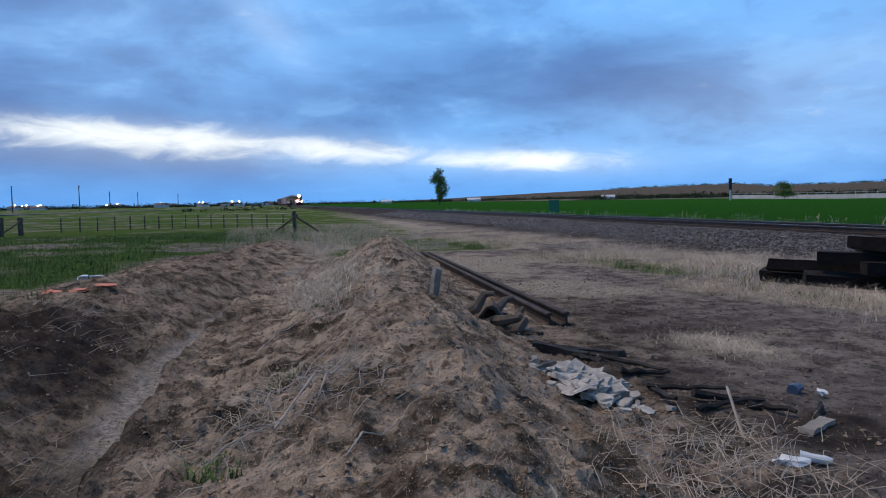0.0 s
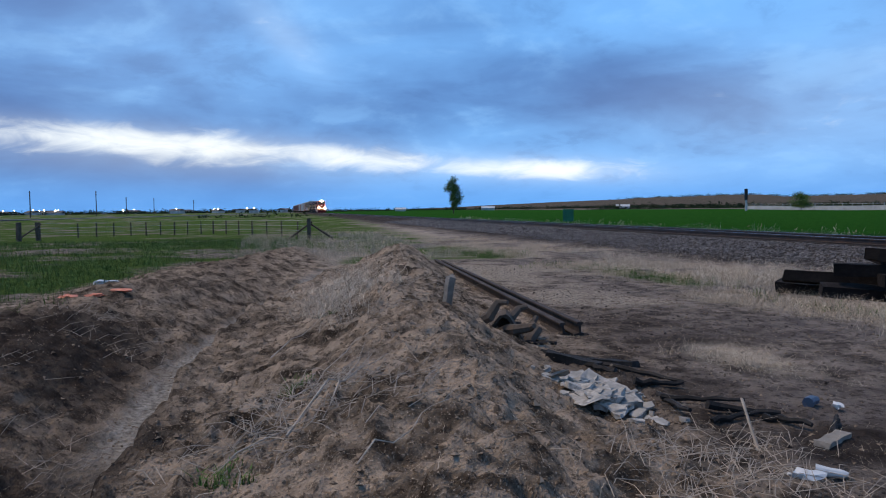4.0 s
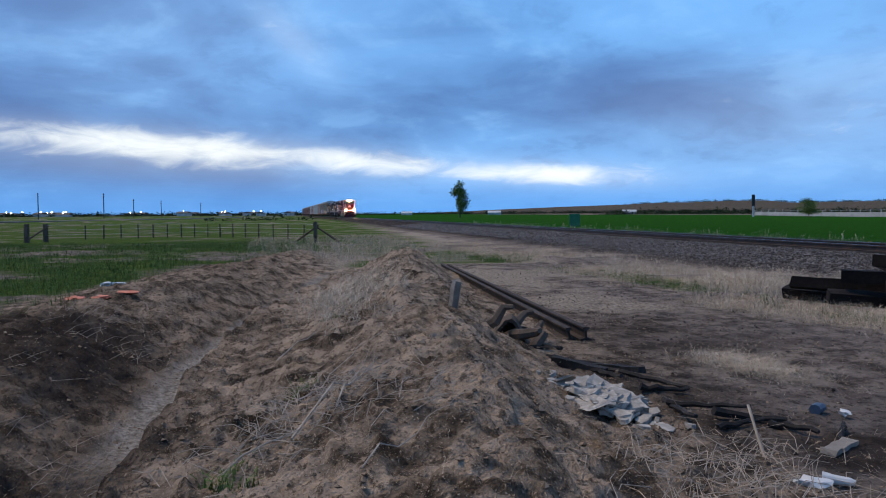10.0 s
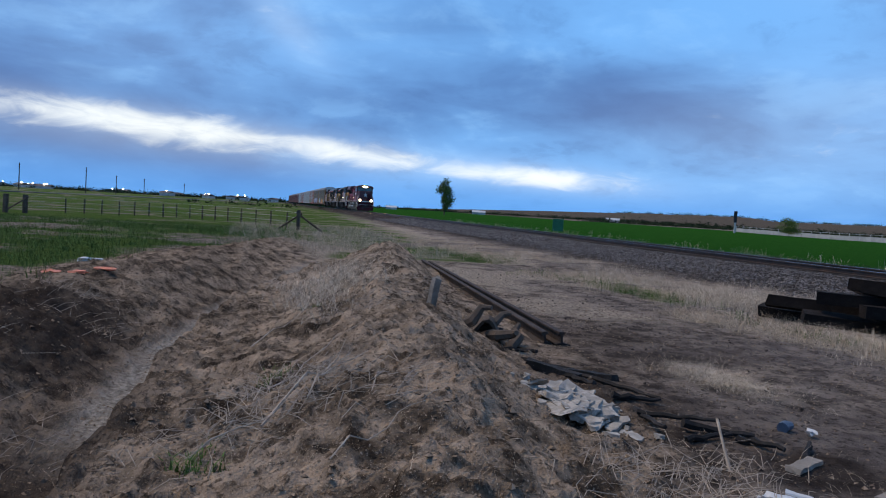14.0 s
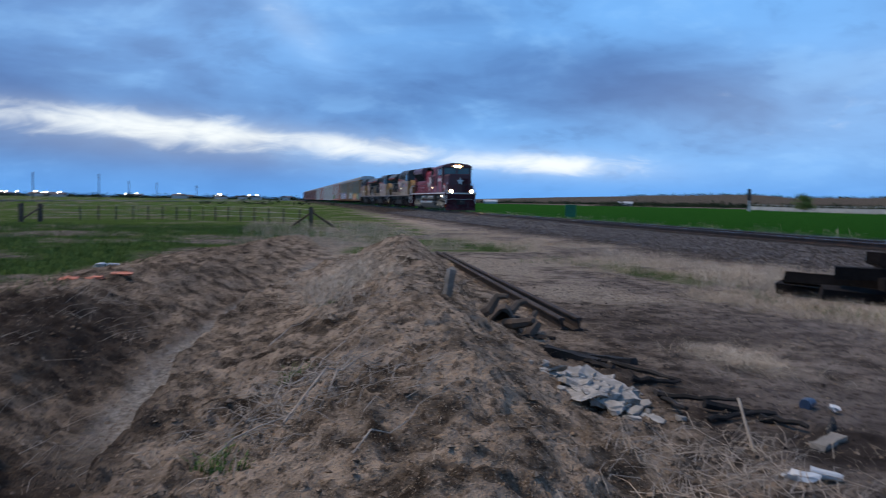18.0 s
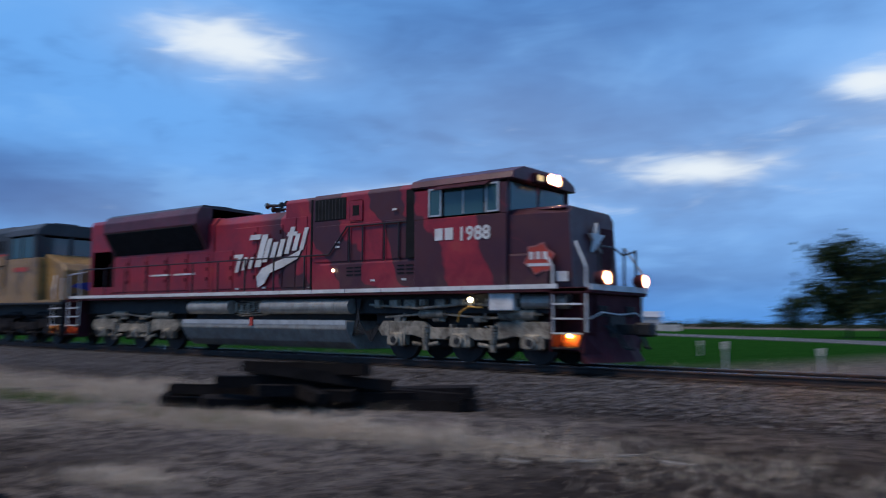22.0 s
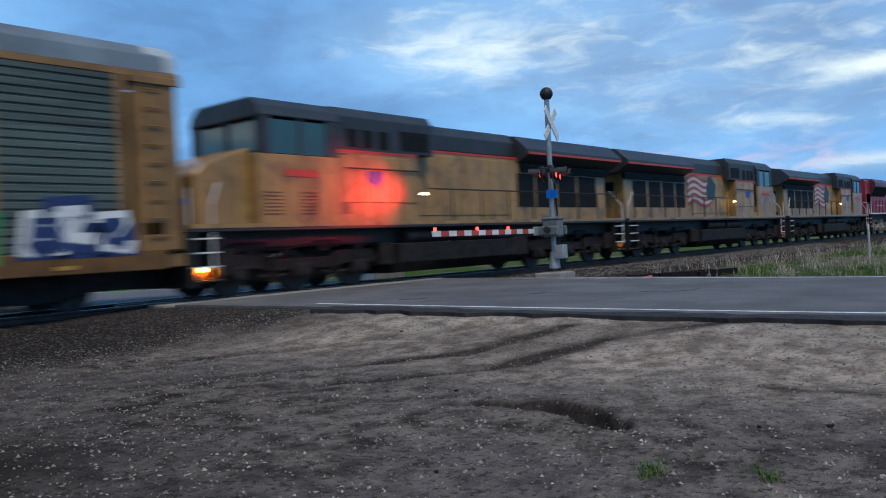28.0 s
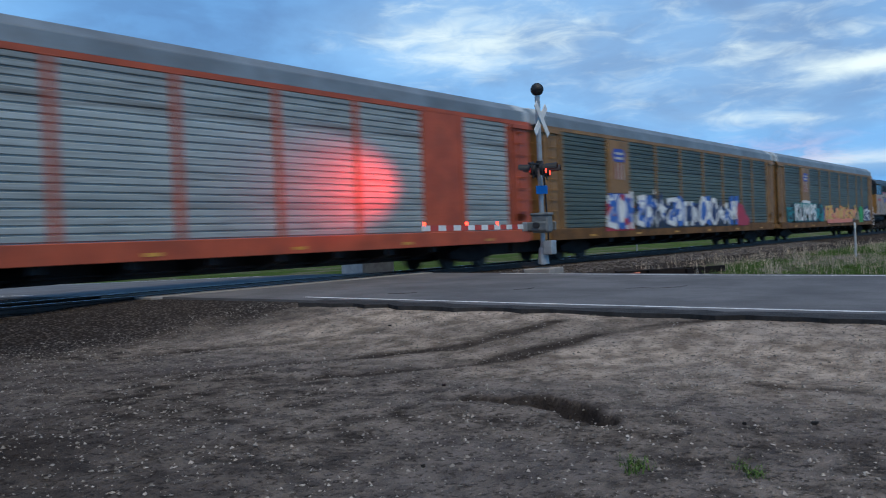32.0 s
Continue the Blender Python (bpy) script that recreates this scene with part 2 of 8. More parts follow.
    # the train's shade on the ground beside it, put into the colour
    train_shade = 0.75 * smooth(12.5, 14.5, y) * (1 - smooth(16.5, 17.5, y)) * smooth(-14, -5, x) * (1 - smooth(6, 10, x)) + 0.5 * (1 - smooth(4.0, 7.0, x)) * smooth(2.0, 4.0, x) * smooth(4.5, 7.5, y) * (0.7 + n1)
    # painted shade joined with dark bare soil and the far hills' tone
    shade_and_dark = np.maximum.reduce([shade_and_dark, bank_shade, bare * 0.85, train_shade, hills * 0.75, 0.7 * smooth(18, 22, x) * smooth(11.8, 13.2, y) * (1 - smooth(16.5, 17.5, y)) * (x < 90)])
    second = np.stack([np.clip(pad, 0, 1), np.clip(np.maximum.reduce([char_and_shade, tracks_and_shade, shade_and_dark]), 0, 1), np.clip(crop, 0, 1), dug], -1)
    return first, second


def mesh_from(name, verts, faces_idx, loop_total=4):
    """A mesh from arrays of points and of faces with the same number of corners."""
    me = bpy.data.meshes.new(name)
    verts, faces_idx = np.asarray(verts, np.float32), np.asarray(faces_idx, np.int32)
    me.vertices.add(len(verts))
    me.vertices.foreach_set("co", verts.ravel())
    me.loops.add(faces_idx.size)
    me.loops.foreach_set("vertex_index", faces_idx.ravel())
    me.polygons.add(len(faces_idx))
    me.polygons.foreach_set("loop_start", np.arange(0, faces_idx.size, loop_total, dtype=np.int32))
    me.polygons.foreach_set("loop_total", np.full(len(faces_idx), loop_total, np.int32))
    me.update(calc_edges=True)
    me.validate()
    return me

# ---- world and sun ----
class Nodes:
    """Short ways to add and link shader nodes in one tree."""

    def __init__(self, tree):
        self.tree = tree
        tree.nodes.clear()

    def add(self, kind, **values):
        node = self.tree.nodes.new(kind)
        for key, value in values.items():
            if key == "op":
                node.operation = value
            elif key == "data":
                node.data_type = value
            elif key == "blend":
                node.blend_type = value
        return node

    def put(self, socket, value):
        if hasattr(value, "is_linked"):
            self.tree.links.new(value, socket)
        elif hasattr(socket, "default_value"):
            if hasattr(value, "__len__") and len(value) == 3 and len(socket.default_value) == 4:
                value = (*value, 1)
            socket.default_value = value

    def math(self, op, a, b=0.0, c=0.0, clamp=False):
        node = self.add("ShaderNodeMath", op=op)
        node.use_clamp = clamp
        for i, v in enumerate((a, b, c)):
            self.put(node.inputs[i], v)
        return node.outputs[0]

    def vmath(self, op, a, b=(0, 0, 0)):
        node = self.add("ShaderNodeVectorMath", op=op)
        self.put(node.inputs[0], a)
        if op == "SCALE":
            self.put(node.inputs[3], b)
        else:
            self.put(node.inputs[1], b)
        return node.outputs[0]

    def mix(self, fac, a, b, blend="MIX"):
        node = self.add("ShaderNodeMix", data="RGBA", blend=blend)
        self.put(node.inputs[0], fac)
        self.put(node.inputs[6], a)
        self.put(node.inputs[7], b)
        return node.outputs[2]

    def noise(self, vector, scale, detail=3.0, rough=0.55, distortion=0.0):
        node = self.add("ShaderNodeTexNoise")
        if vector is not None:
            self.put(node.inputs["Vector"], vector)
        self.put(node.inputs["Scale"], scale)
        self.put(node.inputs["Detail"], detail)
        self.put(node.inputs["Roughness"], rough)
        self.put(node.inputs["Distortion"], distortion)
        return node.outputs["Fac"]

    def span(self, value, a, b, lo=0.0, hi=1.0, soft=True):
        node = self.add("ShaderNodeMapRange")
        node.interpolation_type = "SMOOTHSTEP" if soft else "LINEAR"
        for i, v in enumerate((value, a, b, lo, hi)):
            self.put(node.inputs[i], v)
        return node.outputs[0]


world = bpy.data.worlds.new("dusk_sky")
scene.world = world
world.use_nodes = True
W = Nodes(world.node_tree)
coord = W.add("ShaderNodeTexCoord").outputs["Generated"]
parts_ = W.add("ShaderNodeSeparateXYZ")
W.put(parts_.inputs[0], coord)
sx, sy, sz = parts_.outputs
el = W.math("MULTIPLY", W.math("ARCSINE", sz), 57.2958)
az = W.math("MULTIPLY", W.math("ARCTAN2", W.math("MULTIPLY", sx, -1.0), sy), 57.2958)
lift = W.math("ADD", W.math("MAXIMUM", sz, 0.0), 0.26)
flat_ = W.add("ShaderNodeCombineXYZ")
W.put(flat_.inputs[0], W.math("DIVIDE", sx, lift))
W.put(flat_.inputs[1], W.math("DIVIDE", sy, lift))
plane = flat_.outputs[0]
big = W.noise(plane, 0.5, 4.0, 0.45, 0.3)
mid = W.noise(plane, 2.3, 6.0, 0.55, 0.35)
fine = W.noise(plane, 7.0, 5.0, 0.6, 0.3)
# streaks: noise in bearing and height, drawn out sideways
bearing = W.add("ShaderNodeCombineXYZ")
W.put(bearing.inputs[0], W.math("MULTIPLY", az, 0.085))
W.put(bearing.inputs[1], W.math("MULTIPLY", el, 0.27))
streak = W.noise(bearing.outputs[0], 1.0, 4.0, 0.55, 0.5)
rag = W.noise(bearing.outputs[0], 3.2, 4.0, 0.6, 0.6)


def glow(a, e, wa, we, tilt=0.0):
    """A ragged opening in the clouds: bearing, height, half widths in degrees."""
    da = W.math("SUBTRACT", az, a)
    de = W.math("SUBTRACT", W.math("SUBTRACT", el, e), W.math("MULTIPLY", da, tilt))
    q = W.math("ADD", W.math("POWER", W.math("ABSOLUTE", W.math("DIVIDE", da, wa)), 2.0), W.math("POWER", W.math("ABSOLUTE", W.math("DIVIDE", de, we)), 2.0))
    return W.math("POWER", 2.71828, W.math("MULTIPLY", q, -1.0))


def total(values):
    out = values[0]
    for v in values[1:]:
        out = W.math("ADD", out, v)
    return out


bright = total([
    W.math("MULTIPLY", glow(98, 4.7, 13, 0.9, 0.065), 0.5),
    W.math("MULTIPLY", glow(95, 3.7, 17, 1.6, 0.05), 0.40),
    W.math("MULTIPLY", glow(84, 3.5, 5.0, 0.8, 0.07), 0.34),
    W.math("MULTIPLY", glow(71.5, 2.65, 7.0, 0.85, 0.05), 0.8),
    W.math("MULTIPLY", glow(39, 8.4, 8.0, 1.0, 0.03), 0.62),
    W.math("MULTIPLY", glow(20, 10.2, 4.5, 0.9, 0.0), 0.7),
    W.math("MULTIPLY", glow(36, 14, 12, 5.0), 0.2),
    W.math("MULTIPLY", glow(-72.5, 7.0, 5.0, 0.45, 0.08), 0.25),
    W.math("MULTIPLY", glow(53, 18.3, 6.0, 2.2, 0.1), 1.0),
    W.math("MULTIPLY", glow(9.5, 15.0, 2.4, 1.0), 0.9),
    W.math("MULTIPLY", glow(-4, 12.4, 10.0, 1.7), 1.1),
    W.math("MULTIPLY", glow(-12, 14.8, 6.5, 2.0, -0.12), 1.35),
    W.math("MULTIPLY", glow(4, 17.3, 3.5, 0.8), 0.6),
    W.math("MULTIPLY", glow(-28, 18.3, 3.5, 0.9), 0.7),
    W.math("MULTIPLY", glow(-52, 13.8, 8.0, 2.6), 0.42),
    W.math("MULTIPLY", glow(-80.5, 9.75, 5.0, 0.6, -0.04), 0.6),
    W.math("MULTIPLY", glow(89.3, 11.8, 2.6, 1.5, 0.7), 0.3),
    W.math("MULTIPLY", glow(-6, 12, 24, 9), 0.30),
    W.math("MULTIPLY", glow(-62, 15, 24, 7), 0.24),
    W.math("MULTIPLY", glow(98, 12, 14, 8), 0.16),
    W.math("MULTIPLY", glow(-78, 11, 20, 7), 0.2),
    W.math("MULTIPLY", glow(55, 6, 14, 4.0), 0.28),
    W.math("MULTIPLY", glow(25, 9, 16, 5.0), 0.22),
    W.math("MULTIPLY", glow(-70, 8, 22, 5.0), 0.2),
    W.math("MULTIPLY", glow(-80, 3.9, 8.0, 0.7), 0.5),
])
ragged = W.math("ADD", W.math("MULTIPLY", W.math("SUBTRACT", rag, 0.5), 1.9), W.math("MULTIPLY", W.math("SUBTRACT", streak, 0.5), 0.9))
bright = W.math("ADD", W.math("MULTIPLY", W.span(W.math("ADD", bright, W.math("MULTIPLY", ragged, W.math("MINIMUM", W.math("MULTIPLY", bright, 2.0), 0.55))), 0.32, 1.0), 0.62), W.math("MULTIPLY", bright, 0.36))
shade = total([
    W.math("MULTIPLY", glow(70, 8.5, 15, 3.0), 0.8),
    W.math("MULTIPLY", glow(80, 15, 10, 4.0), 0.4),
    W.math("MULTIPLY", glow(58, 7.0, 10, 3.0), 0.5),
    W.math("MULTIPLY", glow(100, 13.0, 16, 2.6), 0.35),
    W.math("MULTIPLY", glow(-45, 9.5, 16, 1.6), 0.5),
])
body = W.math("ADD", W.math("MULTIPLY", big, 0.8), W.math("ADD", W.math("MULTIPLY", mid, 0.15), W.math("MULTIPLY", streak, 0.2)))
body = W.math("SUBTRACT", body, W.math("MULTIPLY", shade, 0.16))
tone = W.span(body, 0.42, 0.7)
cloud = W.mix(tone, (0.075, 0.185, 0.47), (0.20, 0.50, 1.0))
edge = W.math("MULTIPLY", W.span(W.math("ADD", W.math("MULTIPLY", mid, 0.7), W.math("MULTIPLY", fine, 0.3)), 0.52, 0.62), W.span(body, 0.46, 0.6))
cloud = W.mix(W.math("MULTIPLY", edge, 0.26), cloud, (0.33, 0.65, 1.08))
cloud = W.mix(W.math("MULTIPLY", W.span(fine, 0.56, 0.40), W.span(mid, 0.52, 0.40, 0.0, 0.22)), cloud, (0.06, 0.15, 0.39))
low = W.math("MULTIPLY", W.span(el, 0.3, 3.4, 1.0, 0.0), 0.72)
cloud = W.mix(low, cloud, (0.115, 0.385, 0.92))
veil = total([W.math("MULTIPLY", glow(0, 14, 20, 10), 0.92), W.math("MULTIPLY", glow(-60, 15, 26, 7), 0.45), W.math("MULTIPLY", glow(40, 5, 20, 5), 0.2)])
cloud = W.mix(W.math("MULTIPLY", veil, W.span(mid, 0.36, 0.58, 0.45, 1.0)), cloud, (0.29, 0.61, 1.12))
cloud = W.mix(W.math("MINIMUM", bright, 1.0), cloud, (1.06, 1.1, 1.08))
pink = W.math("MULTIPLY", total([glow(-66, 4.3, 14, 1.3), glow(-14, 5.2, 9, 0.9)]), W.span(rag, 0.42, 0.66, 0.0, 0.75))
cloud = W.mix(pink, cloud, (0.72, 0.60, 0.86))
sky = W.add("ShaderNodeTexSky")
sky.sky_type, sky.sun_disc = "NISHITA", False
sky.sun_elevation, sky.sun_rotation = radians(58), radians(-150)
clear = W.add("ShaderNodeBackground")
W.put(clear.inputs[0], sky.outputs[0])
clear.inputs[1].default_value = 0.05
cover = W.add("ShaderNodeBackground")
W.put(cover.inputs[0], cloud)
cover.inputs[1].default_value = 1.0
both = W.add("ShaderNodeMixShader")
both.inputs[0].default_value = 0.93
W.put(both.inputs[1], clear.outputs[0])
W.put(both.inputs[2], cover.outputs[0])
W.put(W.add("ShaderNodeOutputWorld").inputs[0], both.outputs[0])

sun = new("sun", bpy.data.lights.new("sun", "SUN"))
sun.data.energy, sun.data.angle, sun.data.color = 2.4, radians(20), (1.0, 0.77, 0.53)
sun.matrix_world = look((0, 0, 0), (-math.cos(radians(58)) * math.sin(radians(-150)), -math.cos(radians(58)) * math.cos(radians(150)), -math.sin(radians(58))))
scene.view_settings.exposure = 0.0


# ---- materials ----
def material(name, color, rough=0.6, metal=0.0, vary=0.25, scale=2.0, grain=40.0, dirt=None, dirt_amount=0.35, bump=0.3, bump_size=None, per_piece=0.0, streaks=False, level=False):
    """A worn surface: broad stains, fine grain, optional dirt colour and a slight relief."""
    m = bpy.data.materials.new(name)
    m.use_nodes = True
    n = Nodes(m.node_tree)
    pos = n.add("ShaderNodeTexCoord").outputs["Object"]
    if level:
        flat = n.add("ShaderNodeMapping")
        n.put(flat.inputs[0], pos)
        flat.inputs[3].default_value = (0.35, 1.0, 2.2)
        pos = flat.outputs[0]
    if streaks:
        long = n.add("ShaderNodeMapping")
        n.put(long.inputs[0], pos)
        long.inputs[3].default_value = (1.0, 1.0, 0.12)
        wide = n.noise(long.outputs[0], scale * 3, 4.0, 0.6)
    else:
        wide = n.noise(pos, scale, 4.0, 0.6)
    small = n.noise(pos, grain, 3.0, 0.6)
    dark = tuple(c * (1 - vary) for c in color)
    light = tuple(min(1.0, c * (1 + vary)) for c in color)
    col = n.mix(n.span(wide, 0.3, 0.7), dark, light)
    col = n.mix(n.math("MULTIPLY", n.span(small, 0.35, 0.7), 0.35), col, tuple(c * (1 - vary * 0.9) for c in color))
    if dirt:
        col = n.mix(n.math("MULTIPLY", n.span(n.noise(pos, scale * 1.7, 6.0, 0.65, 0.4), 0.45, 0.72), dirt_amount), col, dirt)
    if per_piece:
        info = n.add("ShaderNodeObjectInfo").outputs["Random"]
        col = n.mix(1.0, col, n.mix(info, (1 - per_piece,) * 3, (1 + per_piece,) * 3), "MULTIPLY")
    b = n.add("ShaderNodeBsdfPrincipled")
    n.put(b.inputs["Base Color"], col)
    n.put(b.inputs["Roughness"], n.span(small, 0.2, 0.8, max(0.05, rough - 0.12), min(1.0, rough + 0.12)))
    b.inputs["Metallic"].default_value = metal
    if rough >= 0.7:
        b.inputs["Specular IOR Level"].default_value = 0.15
    if bump:
        r = n.add("ShaderNodeBump")
        r.inputs["Strength"].default_value = bump
        r.inputs["Distance"].default_value = 0.01
        n.put(r.inputs["Height"], n.noise(pos, bump_size or grain, 4.0, 0.6))
        n.put(b.inputs["Normal"], r.outputs[0])
    n.put(n.add("ShaderNodeOutputMaterial").inputs[0], b.outputs[0])
    return m


def glowing(name, color, strength):
    m = bpy.data.materials.new(name)
    m.use_nodes = True
    n = Nodes(m.node_tree)
    e = n.add("ShaderNodeEmission")
    n.put(e.inputs[0], color)
    e.inputs[1].default_value = strength
    n.put(n.add("ShaderNodeOutputMaterial").inputs[0], e.outputs[0])
    return m


def glass(name, color, rough=0.05):
    m = bpy.data.materials.new(name)
    m.use_nodes = True
    n = Nodes(m.node_tree)
    b = n.add("ShaderNodeBsdfPrincipled")
    n.put(b.inputs["Base Color"], color)
    b.inputs["Roughness"].default_value = rough
    b.inputs["Specular IOR Level"].default_value = 0.8
    n.put(n.add("ShaderNodeOutputMaterial").inputs[0], b.outputs[0])
    return m


def ground_material():
    m = bpy.data.materials.new("earth")
    m.use_nodes = True
    n = Nodes(m.node_tree)
    pos = n.add("ShaderNodeTexCoord").outputs["Object"]

    def layer(name):
        a = n.add("ShaderNodeAttribute")
        a.attribute_name = name
        s = n.add("ShaderNodeSeparateColor")
        n.put(s.inputs[0], a.outputs["Color"])
        return (*s.outputs, a.outputs["Alpha"])

    green, dry, ballast, dust = layer("first")
    pad, char_and_shade, crop, dug = layer("second")
    wide, mid, small, tiny = n.noise(pos, 0.5, 4), n.noise(pos, 3.0, 5, 0.6), n.noise(pos, 16.0, 4, 0.65), n.noise(pos, 70.0, 3, 0.65)
    cells = n.add("ShaderNodeTexVoronoi")
    n.put(cells.inputs["Vector"], pos)
    cells.inputs["Scale"].default_value = 17.0
    stone_id = n.add("ShaderNodeSeparateColor")
    n.put(stone_id.inputs[0], cells.outputs["Color"])
    col = n.mix(n.span(mid, 0.32, 0.66), (0.062, 0.052, 0.046), (0.31, 0.256, 0.216))
    col = n.mix(n.math("MULTIPLY", n.span(wide, 0.42, 0.6), 0.5), col, (0.20, 0.172, 0.16))
    col = n.mix(n.math("MULTIPLY", n.span(small, 0.5, 0.66), 0.8), col, (0.042, 0.035, 0.031))
    col = n.mix(n.math("MULTIPLY", n.span(tiny, 0.58, 0.7), 0.45), col, (0.40, 0.345, 0.29))
    soil = n.mix(n.span(mid, 0.3, 0.7), (0.052, 0.04, 0.03), (0.50, 0.385, 0.285))
    soil = n.mix(n.math("MULTIPLY", n.span(small, 0.5, 0.64), 0.72), soil, (0.035, 0.026, 0.02))
    soil = n.mix(n.math("MULTIPLY", n.span(tiny, 0.58, 0.68), 0.7), soil, (0.56, 0.45, 0.345))
    col = n.mix(dug, col, soil)
    gravel = n.mix(n.span(mid, 0.32, 0.68), (0.25, 0.197, 0.155), (0.68, 0.55, 0.44))
    gravel = n.mix(n.math("MULTIPLY", n.span(wide, 0.4, 0.62), 0.4), gravel, (0.28, 0.245, 0.22))
    gravel = n.mix(n.math("MULTIPLY", n.span(small, 0.5, 0.68), 0.68), gravel, (0.075, 0.062, 0.052))
    gravel = n.mix(n.math("MULTIPLY", n.span(tiny, 0.58, 0.7), 0.55), gravel, (0.58, 0.52, 0.47))
    col = n.mix(pad, col, gravel)
    # one dark colour for burnt ground, wheel tracks and painted shade
    col = n.mix(n.math("MULTIPLY", char_and_shade, 0.88, clamp=True), col, n.mix(mid, (0.015, 0.012, 0.011), (0.06, 0.048, 0.042)))
    col = n.mix(dust, col, n.mix(n.span(small, 0.3, 0.7), (0.17, 0.15, 0.128), (0.46, 0.42, 0.37)))
    straw = n.mix(n.span(small, 0.3, 0.7), (0.18, 0.148, 0.115), (0.50, 0.42, 0.335))
    col = n.mix(n.math("MULTIPLY", n.span(n.math("ADD", dry, n.math("MULTIPLY", n.math("SUBTRACT", small, 0.5), 0.7)), 0.25, 0.75), 0.9), col, straw)
    grass = n.mix(n.span(small, 0.3, 0.7), (0.028, 0.054, 0.015), (0.10, 0.15, 0.04))
    col = n.mix(n.span(n.math("ADD", green, n.math("MULTIPLY", n.math("SUBTRACT", small, 0.5), 0.6)), 0.25, 0.7), col, grass)
    rock = n.mix(stone_id.outputs[0], (0.035, 0.03, 0.029), (0.19, 0.163, 0.15))
    rock = n.mix(n.span(cells.outputs["Distance"], 0.25, 0.6), rock, (0.035, 0.03, 0.028))
    col = n.mix(n.math("MULTIPLY", ballast, 0.95), col, rock)
    rows_ = n.mix(n.span(mid, 0.3, 0.7), (0.011, 0.052, 0.0085), (0.025, 0.09, 0.015))
    col = n.mix(crop, col, rows_)
    b = n.add("ShaderNodeBsdfPrincipled")
    n.put(b.inputs["Base Color"], col)
    b.inputs["Roughness"].default_value = 0.95
    b.inputs["Specular IOR Level"].default_value = 0.0
    r = n.add("ShaderNodeBump")
    r.inputs["Strength"].default_value = 1.0
    r.inputs["Distance"].default_value = 0.085
    n.put(r.inputs["Height"], n.math("ADD", small, n.math("ADD", n.math("MULTIPLY", tiny, 0.5), n.math("MULTIPLY", n.math("MULTIPLY", cells.outputs["Distance"], ballast), -0.8))))
    n.put(b.inputs["Normal"], r.outputs[0])
    n.put(n.add("ShaderNodeOutputMaterial").inputs[0], b.outputs[0])
    return m

# ---- building helpers ----
def part(name, bm, mat, parent=None, label="", shade=False, data=None):
    """Links a bmesh as one mesh object, under parent where one is given."""
    if data is None:
        data = bpy.data.meshes.new(name)
        bm.to_mesh(data)
        bm.free()
        data.materials.append(mat)
        if shade:
            data.polygons.foreach_set("use_smooth", [True] * len(data.polygons))
    ob = new(name, data)
    ob.parent = parent
    if label:
        ob["label"] = label
    return ob


def pieces(name, bm, mat, parent, label=""):
    """Every separate piece of a bmesh as a part of its own."""
    left = set(bm.verts)
    while left:
        heap, seen = [left.pop()], set()
        while heap:
            v = heap.pop()
            seen.add(v)
            heap += [e.other_vert(v) for e in v.link_edges if e.other_vert(v) not in seen]
        left -= seen
        one, at = bmesh.new(), {}
        for v in seen:
            at[v] = one.verts.new(v.co)
        for f in {f for v in seen for f in v.link_faces}:
            one.faces.new([at[v] for v in f.verts])
        part(name, one, mat, parent, label)
    bm.free()


def thing(name, label, category, m=None, group="", kind=""):
    ob = new(name)
    ob.empty_display_size = 0.2
    if m is not None:
        ob.matrix_basis = m
    return tagged(ob, label, category, group, kind)


def add_box(bm, x0, x1, y0, y1, z0, z1, bevel=0.0, m=None):
    made = bmesh.ops.create_cube(bm, size=1.0)["verts"]
    for v in made:
        v.co = Vector((x0 + (v.co.x + 0.5) * (x1 - x0), y0 + (v.co.y + 0.5) * (y1 - y0), z0 + (v.co.z + 0.5) * (z1 - z0)))
    if bevel:
        edges = list({e for v in made for e in v.link_edges})
        made = list({v for f in bmesh.ops.bevel(bm, geom=edges, offset=bevel, segments=1, affect="EDGES", profile=0.5)["faces"] for v in f.verts} | {v for v in made if v.is_valid})
    if m is not None:
        bmesh.ops.transform(bm, matrix=m, verts=[v for v in made if v.is_valid])
    return bm


def box(x0, x1, y0, y1, z0, z1, bevel=0.0):
    return add_box(bmesh.new(), x0, x1, y0, y1, z0, z1, bevel)


def add_rod(bm, a, b, r0, r1=None, sides=8):
    """A round bar from a to b."""
    a, b = Vector(a), Vector(b)
    d = b - a
    m = Matrix.Translation((a + b) / 2) @ d.to_track_quat("Z", "Y").to_matrix().to_4x4()
    bmesh.ops.create_cone(bm, cap_ends=True, segments=sides, radius1=r0, radius2=r0 if r1 is None else r1, depth=d.length, matrix=m)
    return bm


def rod(a, b, r0, r1=None, sides=8):
    return add_rod(bmesh.new(), a, b, r0, r1, sides)


def add_bars(bm, points, r, sides=6):
    for a, b in zip(points, points[1:]):
        add_rod(bm, a, b, r, None, sides)
    return bm


